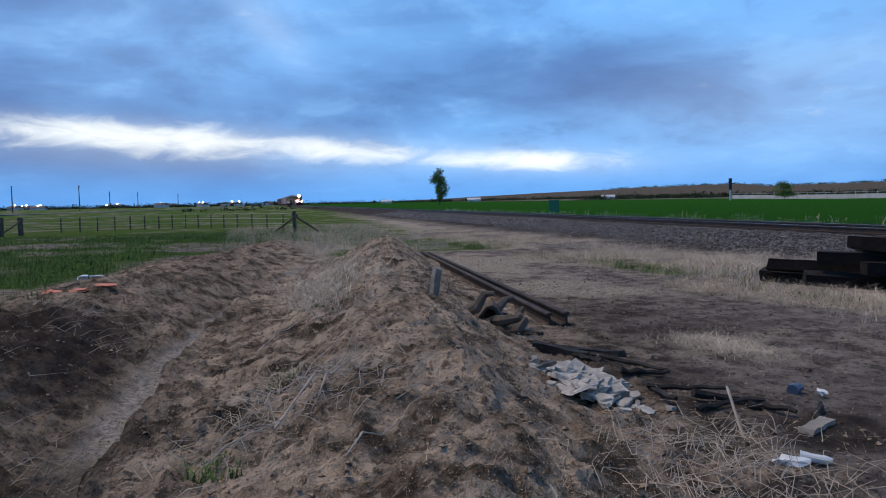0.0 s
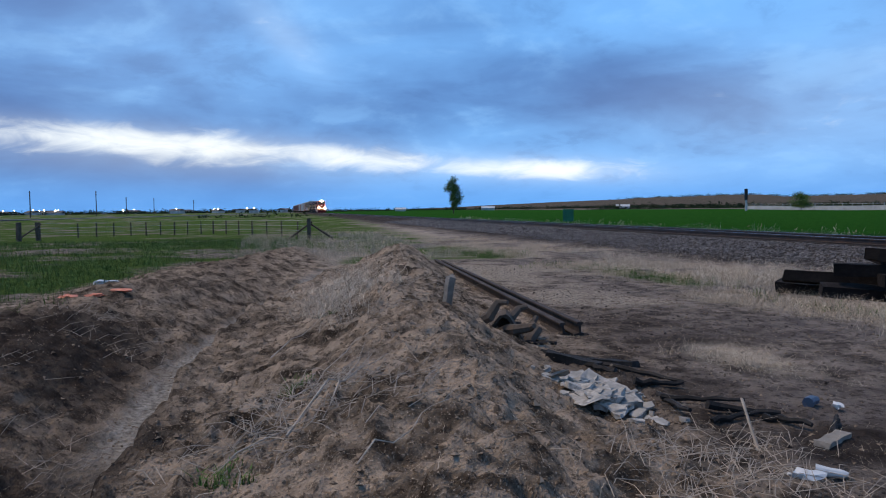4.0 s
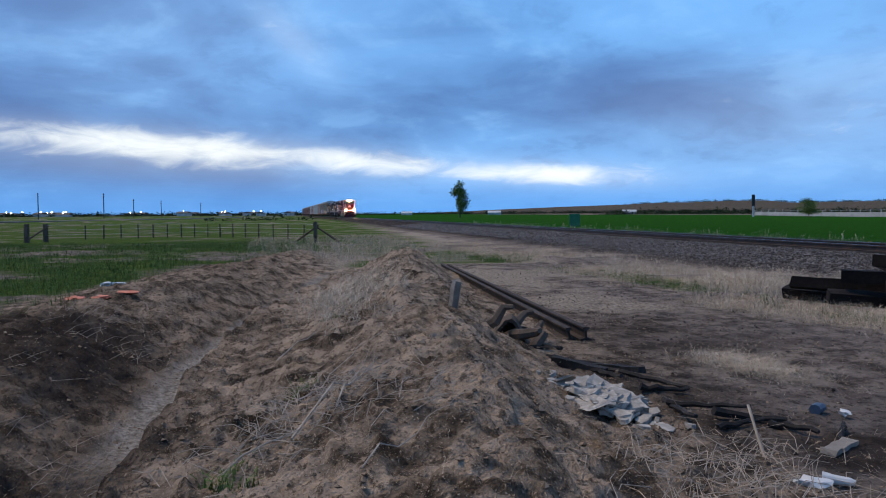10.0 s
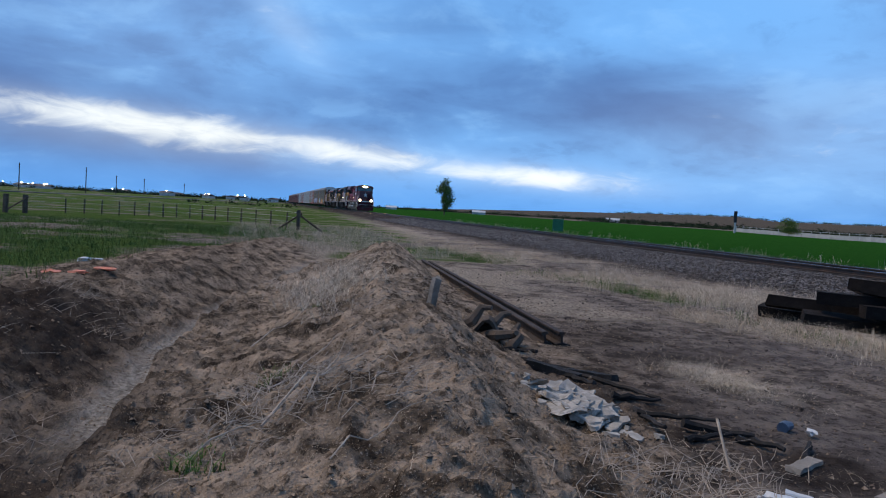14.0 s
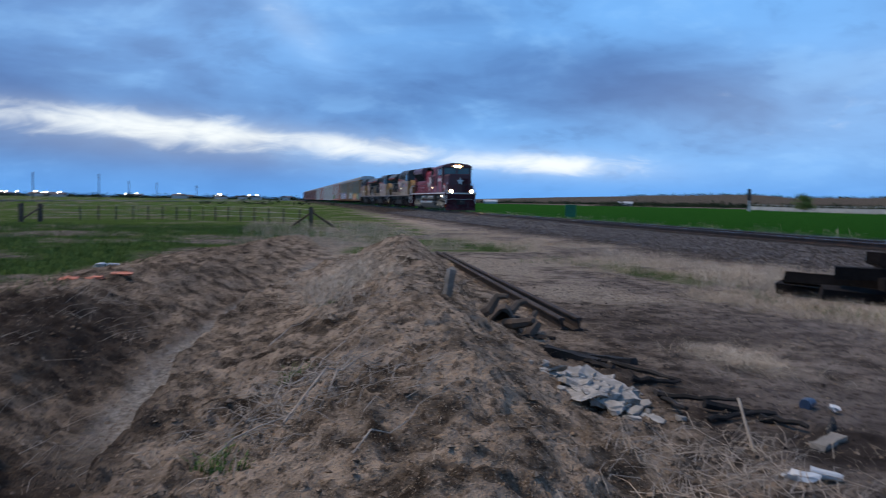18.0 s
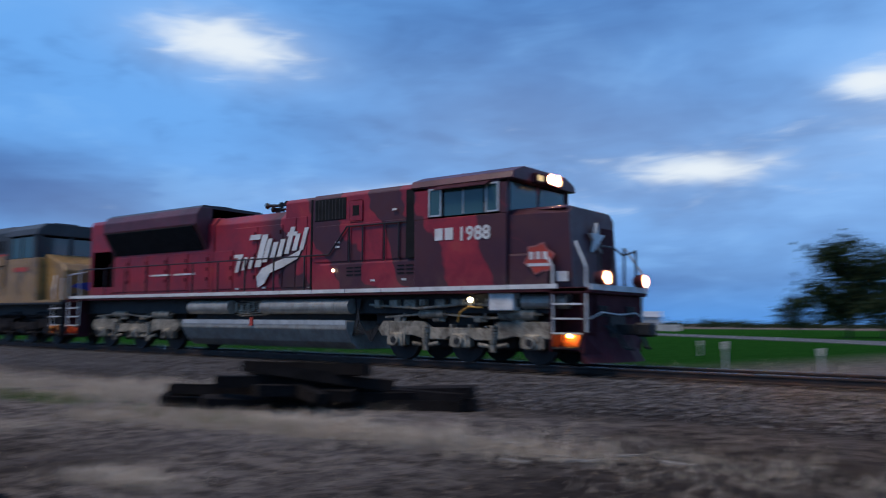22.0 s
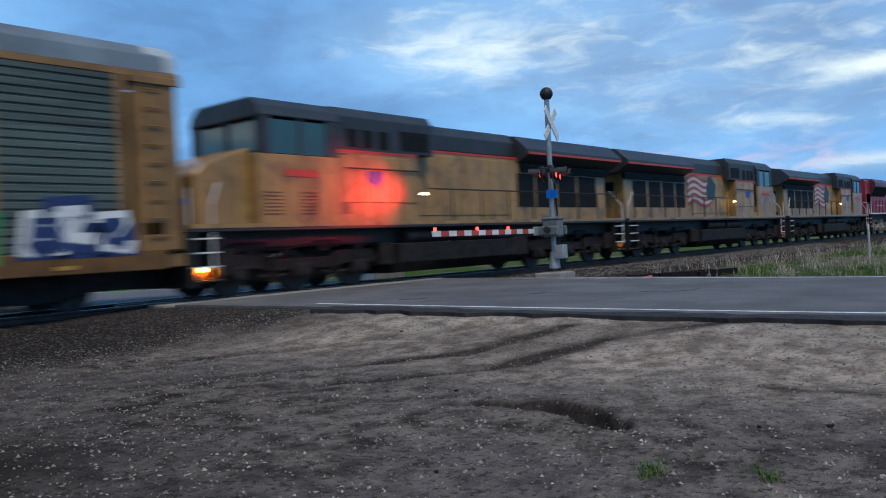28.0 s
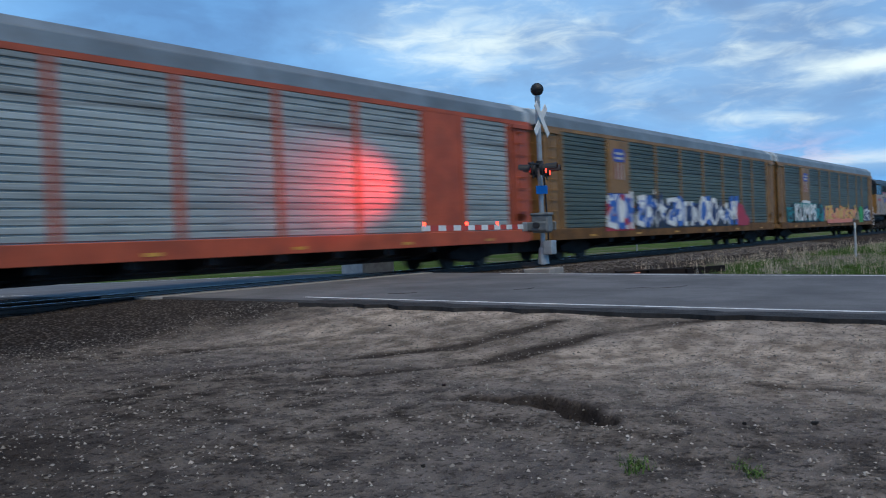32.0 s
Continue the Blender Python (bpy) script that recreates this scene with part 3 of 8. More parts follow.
def extrude(outline, axis, a, b, bevel=0.0):
    """A prism: outline of (u, v) pairs, drawn out along axis from a to b. x: (y, z) pairs, y: (x, z), z: (x, y)."""
    bm = bmesh.new()
    put = {"x": lambda u, v, w: (w, u, v), "y": lambda u, v, w: (u, w, v), "z": lambda u, v, w: (u, v, w)}[axis]
    first = [bm.verts.new(put(u, v, a)) for u, v in outline]
    last = [bm.verts.new(put(u, v, b)) for u, v in outline]
    bm.faces.new(first)
    bm.faces.new(list(reversed(last)))
    for i in range(len(outline)):
        j = (i + 1) % len(outline)
        bm.faces.new((first[j], first[i], last[i], last[j]))
    bmesh.ops.recalc_face_normals(bm, faces=bm.faces)
    if bevel:
        bmesh.ops.bevel(bm, geom=list(bm.edges), offset=bevel, segments=1, affect="EDGES", profile=0.5)
    return bm


def hz(x, y):
    """Height of the ground at one place."""
    return float(ground_height(np.array([float(x)]), np.array([float(y)]))[0])

# ---- setting: ground, road, track ----
EARTH = ground_material()
ASPHALT = material("asphalt", (0.125, 0.123, 0.127), 0.85, 0, 0.22, 0.6, 60, (0.07, 0.07, 0.072), 0.5, 0.5)
BROKEN_ASPHALT = material("broken_asphalt", (0.035, 0.034, 0.034), 0.9, 0, 0.4, 3, 40, (0.09, 0.08, 0.075), 0.4, 0.8)
LINE_PAINT = material("line_paint", (0.7, 0.7, 0.69), 0.7, 0, 0.3, 3, 50, (0.2, 0.2, 0.2), 0.6, 0.2)
RAIL_STEEL = material("rail_steel", (0.05, 0.038, 0.033), 0.55, 0.6, 0.3, 2, 30, (0.12, 0.06, 0.035), 0.5, 0.2)
RAIL_SHINE = material("rail_head", (0.55, 0.55, 0.56), 0.22, 1.0, 0.1, 2, 30, None, 0, 0.05)
TIE_WOOD = material("tie_wood", (0.045, 0.036, 0.03), 0.85, 0, 0.4, 3, 60, (0.10, 0.085, 0.07), 0.4, 0.8, per_piece=0.3)
CONCRETE = material("concrete", (0.27, 0.255, 0.235), 0.85, 0, 0.2, 2.5, 50, (0.2, 0.18, 0.16), 0.4, 0.4)


def build_ground():
    fine, coarse = 0.25, 0.9
    angles = np.concatenate([np.arange(-110, -20, fine), np.arange(-20, 30, 0.5), np.arange(30, 112, fine), np.arange(112, 250, coarse)])
    radii = np.concatenate([np.geomspace(0.0005, 2.4, 34, endpoint=False), np.geomspace(2.4, 32, 420, endpoint=False), np.geomspace(32, 140, 90, endpoint=False), np.geomspace(140, 4200, 50)])
    a, r = np.meshgrid(np.radians(angles), radii)
    x, y = 0.004 - np.sin(a) * r, np.cos(a) * r
    z = ground_height(x, y)
    nr, na = x.shape
    verts = np.stack([x, y, z], -1).reshape(-1, 3)
    verts = np.concatenate([verts, [[0, 0, float(z[0].mean())]]])
    i, j = np.meshgrid(np.arange(nr - 1), np.arange(na), indexing="ij")
    k = (j + 1) % na
    quads = np.stack([i * na + j, (i + 1) * na + j, (i + 1) * na + k, i * na + k], -1).reshape(-1, 4)
    centre = len(verts) - 1
    tip = np.stack([np.full(na, centre), np.arange(na), (np.arange(na) + 1) % na, np.full(na, centre)], -1)
    me = mesh_from("ground", verts, quads[:, ::-1])
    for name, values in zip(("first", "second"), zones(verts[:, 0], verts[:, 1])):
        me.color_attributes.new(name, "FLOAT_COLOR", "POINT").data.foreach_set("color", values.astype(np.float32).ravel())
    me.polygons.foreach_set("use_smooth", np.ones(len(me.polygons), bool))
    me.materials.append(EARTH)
    return tagged(new("ground", me), "bare brown earth with gravel, dry grass and green crops", "ground", kind="structure")


def strip_points(points, step):
    """Evenly spaced points with left normals along a polyline of (x, y, z)."""
    out = []
    for (x0, y0, z0), (x1, y1, z1) in zip(points, points[1:]):
        n = max(1, int(math.hypot(x1 - x0, y1 - y0) / step))
        for k in range(n):
            u = k / n
            out.append((x0 + u * (x1 - x0), y0 + u * (y1 - y0), z0 + u * (z1 - z0)))
    out.append(points[-1])
    p = np.array(out)
    for _ in range(6):
        p[1:-1] = p[1:-1] * 0.5 + 0.25 * (p[:-2] + p[2:])
    d = np.gradient(p[:, :2], axis=0)
    d /= np.linalg.norm(d, axis=1)[:, None]
    return p, np.stack([-d[:, 1], d[:, 0]], -1)


def ribbon(name, points, offsets, lift, mat, depth=0.0, jag=0.0, step=1.5):
    p, n = strip_points(points, step)
    bm = bmesh.new()
    rows = []
    for k in range(len(p)):
        row = []
        for i, o in enumerate(offsets):
            edge = jag * (random.random() - 0.5) if i in (0, len(offsets) - 1) else 0
            q = p[k, :2] + n[k] * (o + edge)
            row.append(bm.verts.new((q[0], q[1], p[k, 2] + lift)))
        if depth:
            first, last = row[0].co.copy(), row[-1].co.copy()
            row = [bm.verts.new(first - Vector((0, 0, depth)))] + row + [bm.verts.new(last - Vector((0, 0, depth)))]
        rows.append(row)
    for a, b in zip(rows, rows[1:]):
        for i in range(len(a) - 1):
            bm.faces.new((a[i], b[i], b[i + 1], a[i + 1]))
    bmesh.ops.recalc_face_normals(bm, faces=bm.faces)
    ob = part(name, bm, mat)
    return ob


def build_road():
    road = tagged(ribbon("road", ROAD, [-4.7, -2, 0, 2, 4.7], 0.0, ASPHALT, 0.12, 0.14, 0.8), "grey two-lane asphalt road with worn edges", "road", kind="structure")
    for o in (-4.15, 4.15):
        for a, b in ((0, 5), (6, len(ROAD))):
            line = ribbon("edge_line", ROAD[a:b], [o - 0.07, o + 0.07], 0.005, LINE_PAINT, 0, 0.02)
            line.parent = road
    lip = ribbon("broken_edge", [(18.2, -14.0, 0.14)] + ROAD[2:4] + [(15.3, 12.2, 0.426)], [4.5, 4.8, 5.12], 0.006, BROKEN_ASPHALT, 0.12, 0.3, 0.35)
    lip.parent = road
    for pts in (((15.3, 7.6), (15.6, 7.35), (15.55, 7.1), (16.0, 6.75), (16.5, 6.8)), ((14.2, 9.6), (14.6, 9.45), (14.9, 9.55)), ((12.4, 11.5), (12.6, 11.2), (12.9, 11.15))):
        bm = bmesh.new()
        for (x0, y0), (x1, y1) in zip(pts, pts[1:]):
            z0, z1 = [float(along(ROAD, np.array([x]), np.array([y]))[2][0]) for x, y in ((x0, y0), (x1, y1))]
            add_box(bm, 0, math.hypot(x1 - x0, y1 - y0), -0.018, 0.018, -0.01, 0.004, 0, Matrix.Translation((x0, y0, max(z0, z1))) @ Matrix.Rotation(math.atan2(y1 - y0, x1 - x0), 4, "Z"))
        part("crack", bm, BROKEN_ASPHALT, road, "dark tar-filled crack")
    return road


def rail_outline(w=0.075, h=0.17):
    return [(-w, 0), (w, 0), (w, 0.012), (0.012, 0.032), (0.012, 0.115), (0.036, 0.128), (0.036, h - 0.006), (0.026, h), (-0.026, h), (-0.036, h - 0.006), (-0.036, 0.128), (-0.012, 0.115), (-0.012, 0.032), (-w, 0.012)]


def build_track():
    track = thing("railway_track", "steel rails on dark timber sleepers in grey ballast", "railway track", kind="structure")
    for side in (-1, 1):
        y = TRACK + side * (GAUGE / 2 + 0.036)
        bm = extrude([(y + u, RAIL_TOP - 0.17 + v) for u, v in rail_outline()], "x", -1500, 700)
        rail = part("rail", bm, RAIL_STEEL, track)
        part("rail_head", box(-1500, 700, y - 0.024, y + 0.024, RAIL_TOP - 0.004, RAIL_TOP + 0.003), RAIL_SHINE, rail, "polished rail head")
    data = None
    for k in range(300):
        x = -75 + k * 0.52
        if 10 < x < 19.5:
            continue
        if data is None:
            bm = box(-0.115, 0.115, -1.3, 1.3, -0.17, 0.0, 0.012)
            ob = part("sleeper", bm, TIE_WOOD, track)
            data = ob.data
        else:
            ob = part("sleeper", None, None, track, data=data)
        ob.location = (x, TRACK + random.uniform(-0.03, 0.03), RAIL_TOP - 0.172 + random.uniform(-0.008, 0.004))
        ob.rotation_euler = (0, 0, random.uniform(-0.012, 0.012))
    bm = bmesh.new()
    for k in range(1200):
        x = 81 + k * 0.52 if k < 500 else -75.5 - (k - 500) * 0.52
        add_box(bm, x - 0.115, x + 0.115, TRACK - 1.3, TRACK + 1.3, RAIL_TOP - 0.34, RAIL_TOP - 0.172)
    tagged(part("far_sleepers", bm, TIE_WOOD, track), kind="stuff")
    # panels between the rails at the crossing
    for a, b in ((-1.55, -0.86), (-0.6, 0.6), (0.86, 1.55)):
        for k in range(4):
            part("crossing_panel", box(9.9 + k * 2.42, 9.9 + k * 2.42 + 2.39, TRACK + a, TRACK + b, RAIL_TOP - 0.18, RAIL_TOP - 0.012, 0.015), CONCRETE, track)
    return track


build_ground()
build_road()
build_track()

# ---- train ----
def livery_material(name, base, dark, rough=0.42):
    """Red enamel with slanted darker bands over the front half, faded and stained."""
    m = bpy.data.materials.new(name)
    m.use_nodes = True
    n = Nodes(m.node_tree)
    pos = n.add("ShaderNodeTexCoord").outputs["Object"]
    xyz = n.add("ShaderNodeSeparateXYZ")
    n.put(xyz.inputs[0], pos)
    wob = n.noise(pos, 0.9, 2.0, 0.5)
    u = n.math("ADD", xyz.outputs[0], n.math("MULTIPLY", xyz.outputs[2], 0.55))
    u = n.math("ADD", u, n.math("MULTIPLY", wob, 2.0))
    wave = n.math("SINE", n.math("MULTIPLY", u, 2.35))
    band = n.math("MULTIPLY", n.span(wave, -0.12, 0.1), n.span(xyz.outputs[0], -11.4, -10.2))
    front = n.span(n.math("ADD", u, n.math("MULTIPLY", xyz.outputs[2], -0.05)), 0.95, 1.25)
    stain = n.noise(pos, 1.6, 6.0, 0.65, 0.5)
    fleck = n.noise(pos, 26.0, 4.0, 0.65)
    red = n.mix(n.span(stain, 0.3, 0.7), tuple(c * 0.72 for c in base), tuple(c * 1.25 for c in base))
    red = n.mix(n.math("MULTIPLY", n.span(stain, 0.55, 0.8), 0.4), red, (0.30, 0.085, 0.05))
    col = n.mix(n.math("MAXIMUM", band, front), red, n.mix(stain, tuple(c * 0.7 for c in dark), tuple(c * 1.5 for c in dark)))
    col = n.mix(n.math("MULTIPLY", n.span(fleck, 0.55, 0.8), 0.3), col, (0.09, 0.06, 0.05))
    col = n.mix(n.math("MULTIPLY", n.span(xyz.outputs[2], 2.5, 1.7), n.math("MULTIPLY", n.span(stain, 0.35, 0.7), 0.5)), col, (0.13, 0.085, 0.06))
    b = n.add("ShaderNodeBsdfPrincipled")
    n.put(b.inputs["Base Color"], col)
    n.put(b.inputs["Roughness"], n.span(stain, 0.3, 0.75, rough - 0.1, rough + 0.2))
    r = n.add("ShaderNodeBump")
    r.inputs["Strength"].default_value = 0.25
    r.inputs["Distance"].default_value = 0.02
    n.put(r.inputs["Height"], n.noise(pos, 2.2, 3.0, 0.5))
    n.put(b.inputs["Normal"], r.outputs[0])
    n.put(n.add("ShaderNodeOutputMaterial").inputs[0], b.outputs[0])
    return m


RED_PAINT = livery_material("red_livery", (0.27, 0.014, 0.028), (0.058, 0.013, 0.019))
DARK_RED = material("dark_maroon_paint", (0.06, 0.015, 0.02), 0.75, 0, 0.3, 1.5, 30, (0.08, 0.05, 0.045), 0.3, 0.2)
ROOF_RED = material("roof_maroon", (0.10, 0.022, 0.032), 0.42, 0, 0.35, 1.2, 25, (0.06, 0.05, 0.05), 0.5, 0.2)
WHITE_PAINT = material("white_paint", (0.68, 0.68, 0.66), 0.5, 0, 0.15, 2, 40, (0.30, 0.27, 0.24), 0.35, 0.15)
SILVER = material("silver_paint", (0.33, 0.325, 0.295), 0.42, 0.25, 0.25, 2, 35, (0.22, 0.17, 0.13), 0.5, 0.25)
TRUCK_GREY = material("truck_silver", (0.30, 0.27, 0.215), 0.7, 0.1, 0.45, 3, 30, (0.07, 0.05, 0.038), 0.8, 0.4)
GREASE = material("grease_black", (0.016, 0.015, 0.0145), 0.6, 0.1, 0.4, 3, 40, (0.045, 0.037, 0.031), 0.4, 0.4)
BLACK_HOLE = material("grille_black", (0.012, 0.012, 0.013), 0.7, 0, 0.3, 3, 60, None, 0, 0.3)
WHEEL_STEEL = material("wheel_steel", (0.03, 0.026, 0.024), 0.5, 0.5, 0.3, 4, 40, (0.10, 0.06, 0.04), 0.4, 0.3)
WINDOW = glass("cab_glass", (0.035, 0.085, 0.085))
ALU = material("aluminium_frame", (0.55, 0.55, 0.53), 0.4, 0.4, 0.15, 3, 40, (0.3, 0.28, 0.25), 0.3, 0.1)
LAMP_WARM = glowing("headlight_glow", (1.0, 0.56, 0.20), 4200.0)
# for discs added behind the lenses to imitate the lamps' orange halo
HALO_WARM = glowing("headlight_halo_glow", (1.0, 0.45, 0.10), 12.0)
LAMP_AMBER = glowing("step_light_glow", (1.0, 0.36, 0.05), 70.0)
LAMP_SMALL = glowing("marker_glow", (1.0, 0.8, 0.45), 9.0)
NUMBER_GLOW = glowing("number_board_glow", (1.0, 0.72, 0.35), 0.9)
LAMP_RED = glowing("red_lamp_glow", (1.0, 0.035, 0.02), 7.0)
YELLOW = material("armour_yellow", (0.34, 0.195, 0.063), 0.33, 0, 0.32, 1.0, 30, (0.09, 0.06, 0.034), 0.8, 0.2, streaks=True)
YELLOW_CLEAN = material("fresh_yellow", (0.56, 0.30, 0.04), 0.45, 0, 0.2, 1.0, 30, (0.3, 0.18, 0.07), 0.35, 0.2)
HOOD_GREY = material("hood_grey", (0.03, 0.033, 0.037), 0.5, 0, 0.3, 1.5, 30, (0.05, 0.045, 0.04), 0.5, 0.2)
STRIPE_RED = material("stripe_red", (0.45, 0.05, 0.03), 0.5, 0, 0.2, 2, 40, (0.2, 0.06, 0.04), 0.3, 0.1)
LOGO_BLUE = material("logo_blue", (0.03, 0.06, 0.34), 0.5, 0, 0.2, 2, 40, None, 0, 0.1)
FLAG_RED = material("flag_red", (0.27, 0.05, 0.04), 0.5, 0, 0.25, 2, 40, None, 0, 0.1)
FLAG_WHITE = material("flag_white", (0.45, 0.43, 0.39), 0.5, 0, 0.2, 2, 40, None, 0, 0.1)
FLAG_BLUE = material("flag_blue", (0.022, 0.05, 0.062), 0.5, 0, 0.25, 2, 40, None, 0, 0.1)


def wheelset(parent, x, material_, radius=0.53):
    """Two wheels on an axle; it turns about its own middle."""
    bm = add_rod(bmesh.new(), (0, -0.95, 0), (0, 0.95, 0), 0.09, None, 10)
    axle = part("wheelset", bm, material_, parent)
    axle.location = (x, 0, radius)
    for s in (-1, 1):
        w = bmesh.new()
        add_rod(w, (0, s * 0.70, 0), (0, s * 0.835, 0), radius, None, 28)
        add_rod(w, (0, s * 0.68, 0), (0, s * 0.715, 0), radius + 0.026, None, 28)
        add_rod(w, (0, s * 0.83, 0), (0, s * 0.87, 0), radius * 0.42, radius * 0.36, 18)
        part("wheel", w, material_, axle)
    return axle


def loco_truck(parent, centre, frame_mat):
    """A three-axle truck: side frames, journal boxes, springs and brake gear."""
    truck = part("truck", box(centre - 1.4, centre + 1.4, -0.6, 0.6, 0.45, 0.85, 0.04), GREASE, parent)
    for s in (-1, 1):
        y0 = s * 1.08
        side = [(-2.75, 0.80), (-2.55, 1.02), (-1.2, 1.02), (-0.95, 0.86), (0.95, 0.86), (1.2, 1.02), (2.55, 1.02), (2.75, 0.80), (2.6, 0.62), (1.55, 0.66), (1.1, 0.56), (0.45, 0.56), (0.3, 0.66), (-0.3, 0.66), (-0.45, 0.56), (-1.1, 0.56), (-1.55, 0.66), (-2.6, 0.62)]
        part("side_frame", extrude([(centre + u, v) for u, v in side], "y", y0 - 0.09, y0 + 0.09, 0.015), frame_mat, truck)
        for k in (-2.08, 0.02, 2.12):
            b = bmesh.new()
            add_box(b, centre + k - 0.24, centre + k + 0.24, y0 - 0.13, y0 + 0.13, 0.36, 0.72, 0.03)
            add_box(b, centre + k - 0.31, centre + k - 0.25, y0 - 0.1, y0 + 0.1, 0.4, 0.95)
            add_box(b, centre + k + 0.25, centre + k + 0.31, y0 - 0.1, y0 + 0.1, 0.4, 0.95)
            add_rod(b, (centre + k, y0 + s * 0.1, 0.53), (centre + k, y0 + s * 0.22, 0.53), 0.17, 0.14, 14)
            part("journal_box", b, frame_mat, truck)
            part("bearing_cap", rod((centre + k, y0 + s * 0.215, 0.53), (centre + k, y0 + s * 0.235, 0.53), 0.09, None, 10), GREASE, truck)
        for k in (-1.05, 1.05):
            b = bmesh.new()
            for z in range(6):
                add_rod(b, (centre + k, y0 + s * 0.12, 0.50 + z * 0.075), (centre + k, y0 + s * 0.12, 0.55 + z * 0.075), 0.10, None, 10)
            add_rod(b, (centre + k - 0.42, y0 + s * 0.13, 0.45), (centre + k - 0.12, y0 + s * 0.13, 0.42), 0.05, None, 8)
            add_rod(b, (centre + k + 0.12, y0 + s * 0.13, 0.42), (centre + k + 0.42, y0 + s * 0.13, 0.47), 0.05, None, 8)
            add_box(b, centre + k - 0.07, centre + k + 0.07, y0 + s * 0.12 - 0.04, y0 + s * 0.12 + 0.04, 0.28, 0.6)
            pieces("spring_coil", b, frame_mat, truck)
        b = bmesh.new()
        for k in (-1.9, -0.6, 0.7, 1.8):
            add_rod(b, (centre + k, y0, 1.02), (centre + k + 0.05, y0 - s * 0.05, 1.32), 0.07, 0.05, 8)
            add_box(b, centre + k - 0.28, centre + k - 0.05, y0 - 0.08, y0 + 0.12, 1.0, 1.16, 0.02)
        add_bars(b, [(centre - 2.5, y0 + s * 0.05, 1.12), (centre - 0.9, y0 + s * 0.09, 1.22), (centre + 0.9, y0 + s * 0.05, 1.10), (centre + 2.4, y0 + s * 0.08, 1.2)], 0.03)
        add_rod(b, (centre + 1.2, y0 + s * 0.02, 1.18), (centre + 2.2, y0 + s * 0.02, 1.18), 0.13, None, 12)
        add_rod(b, (centre - 1.3, y0 + s * 0.02, 1.2), (centre - 0.5, y0 + s * 0.02, 1.2), 0.11, None, 12)
        pieces("brake_gear", b, frame_mat, truck)
    for k in (-1.1, 1.0, 2.55):
        part("traction_motor", box(centre + k - 0.42, centre + k + 0.42, -0.62, 0.62, 0.28, 1.18, 0.08), GREASE, truck)
    for k in (-2.08, 0.02, 2.12):
        WHEELS.append(wheelset(parent, centre + k, WHEEL_STEEL))
    return truck


WHEELS = []


def handrail(parent, points, posts, mat, r=0.02, foot=1.88):
    b = add_bars(bmesh.new(), points, r)
    rail = part("handrail", b, mat, parent)
    for x, y, z in posts:
        part("rail_post", rod((x, y, foot), (x, y, z), r * 1.25, None, 6), mat, parent)
    return rail


def coupler(parent, x, s):
    b = bmesh.new()
    add_box(b, min(x, x + s * 0.75), max(x, x + s * 0.75), -0.1, 0.1, 0.74, 0.98, 0.02)
    add_box(b, min(x + s * 0.55, x + s * 0.95), max(x + s * 0.55, x + s * 0.95), -0.2, 0.16, 0.70, 1.02, 0.05)
    part("coupler", b, GREASE, parent)
    for k, y in enumerate((-0.75, -0.55, 0.55, 0.75)):
        part("air_hose", add_bars(bmesh.new(), [(x + s * 0.1, y, 0.95), (x + s * 0.35, y, 0.75), (x + s * 0.5, y * 0.85, 0.45), (x + s * 0.62, y * 0.7, 0.42)], 0.028), GREASE, parent)


def bezel(parent, x0, x1, y, z, inner, outer, mat, sides=20):
    """An open round shroud about a lamp that faces +x."""
    bm = bmesh.new()
    rings = []
    for x, r in ((x0, outer), (x1, outer), (x1, inner), (x0, inner)):
        rings.append([bm.verts.new((x, y + r * math.cos(2 * math.pi * i / sides), z + r * math.sin(2 * math.pi * i / sides))) for i in range(sides)])
    for k in range(4):
        for i in range(sides):
            bm.faces.new((rings[k][i], rings[k][(i + 1) % sides], rings[(k + 1) % 4][(i + 1) % sides], rings[(k + 1) % 4][i]))
    bmesh.ops.recalc_face_normals(bm, faces=bm.faces)
    return part("bezel", bm, mat, parent, "dark lamp shroud")


def steps(parent, x, s, side, mat, lit):
    """Corner steps under a porch, with side cheeks and a lamp over the lowest tread."""
    y0, y1 = sorted((side * 1.0, side * 1.5))
    b = bmesh.new()
    a, c = sorted((x, x + s * 0.85))
    add_box(b, a, a + 0.04, y0, y1, 0.35, 1.75)
    add_box(b, c - 0.04, c, y0, y1, 0.35, 1.75)
    add_box(b, a, c, side * 1.0 - 0.02, side * 1.0 + 0.02, 0.35, 1.75)
    well = part("step_well", b, mat, parent)
    for k in range(4):
        part("tread", box(a + 0.03, c - 0.03, y0, y1, 0.42 + k * 0.33, 0.455 + k * 0.33), WHITE_PAINT if k else GREASE, well)
    if lit:
        part("step_lamp", rod((a + 0.3, side * 1.10, 0.70), (a + 0.3, side * 1.16, 0.70), 0.045, None, 10), LAMP_AMBER, well, "glowing amber step light")
        part("lit_panel", box(a + 0.06, c - 0.06, side * 1.03 - 0.01, side * 1.03 + 0.01, 0.47, 0.73), AMBER_PANEL, well, "orange plate lit by the step light")


AMBER_PANEL = material("orange_plate", (0.6, 0.22, 0.05), 0.5, 0, 0.2, 3, 40, None, 0, 0.1)


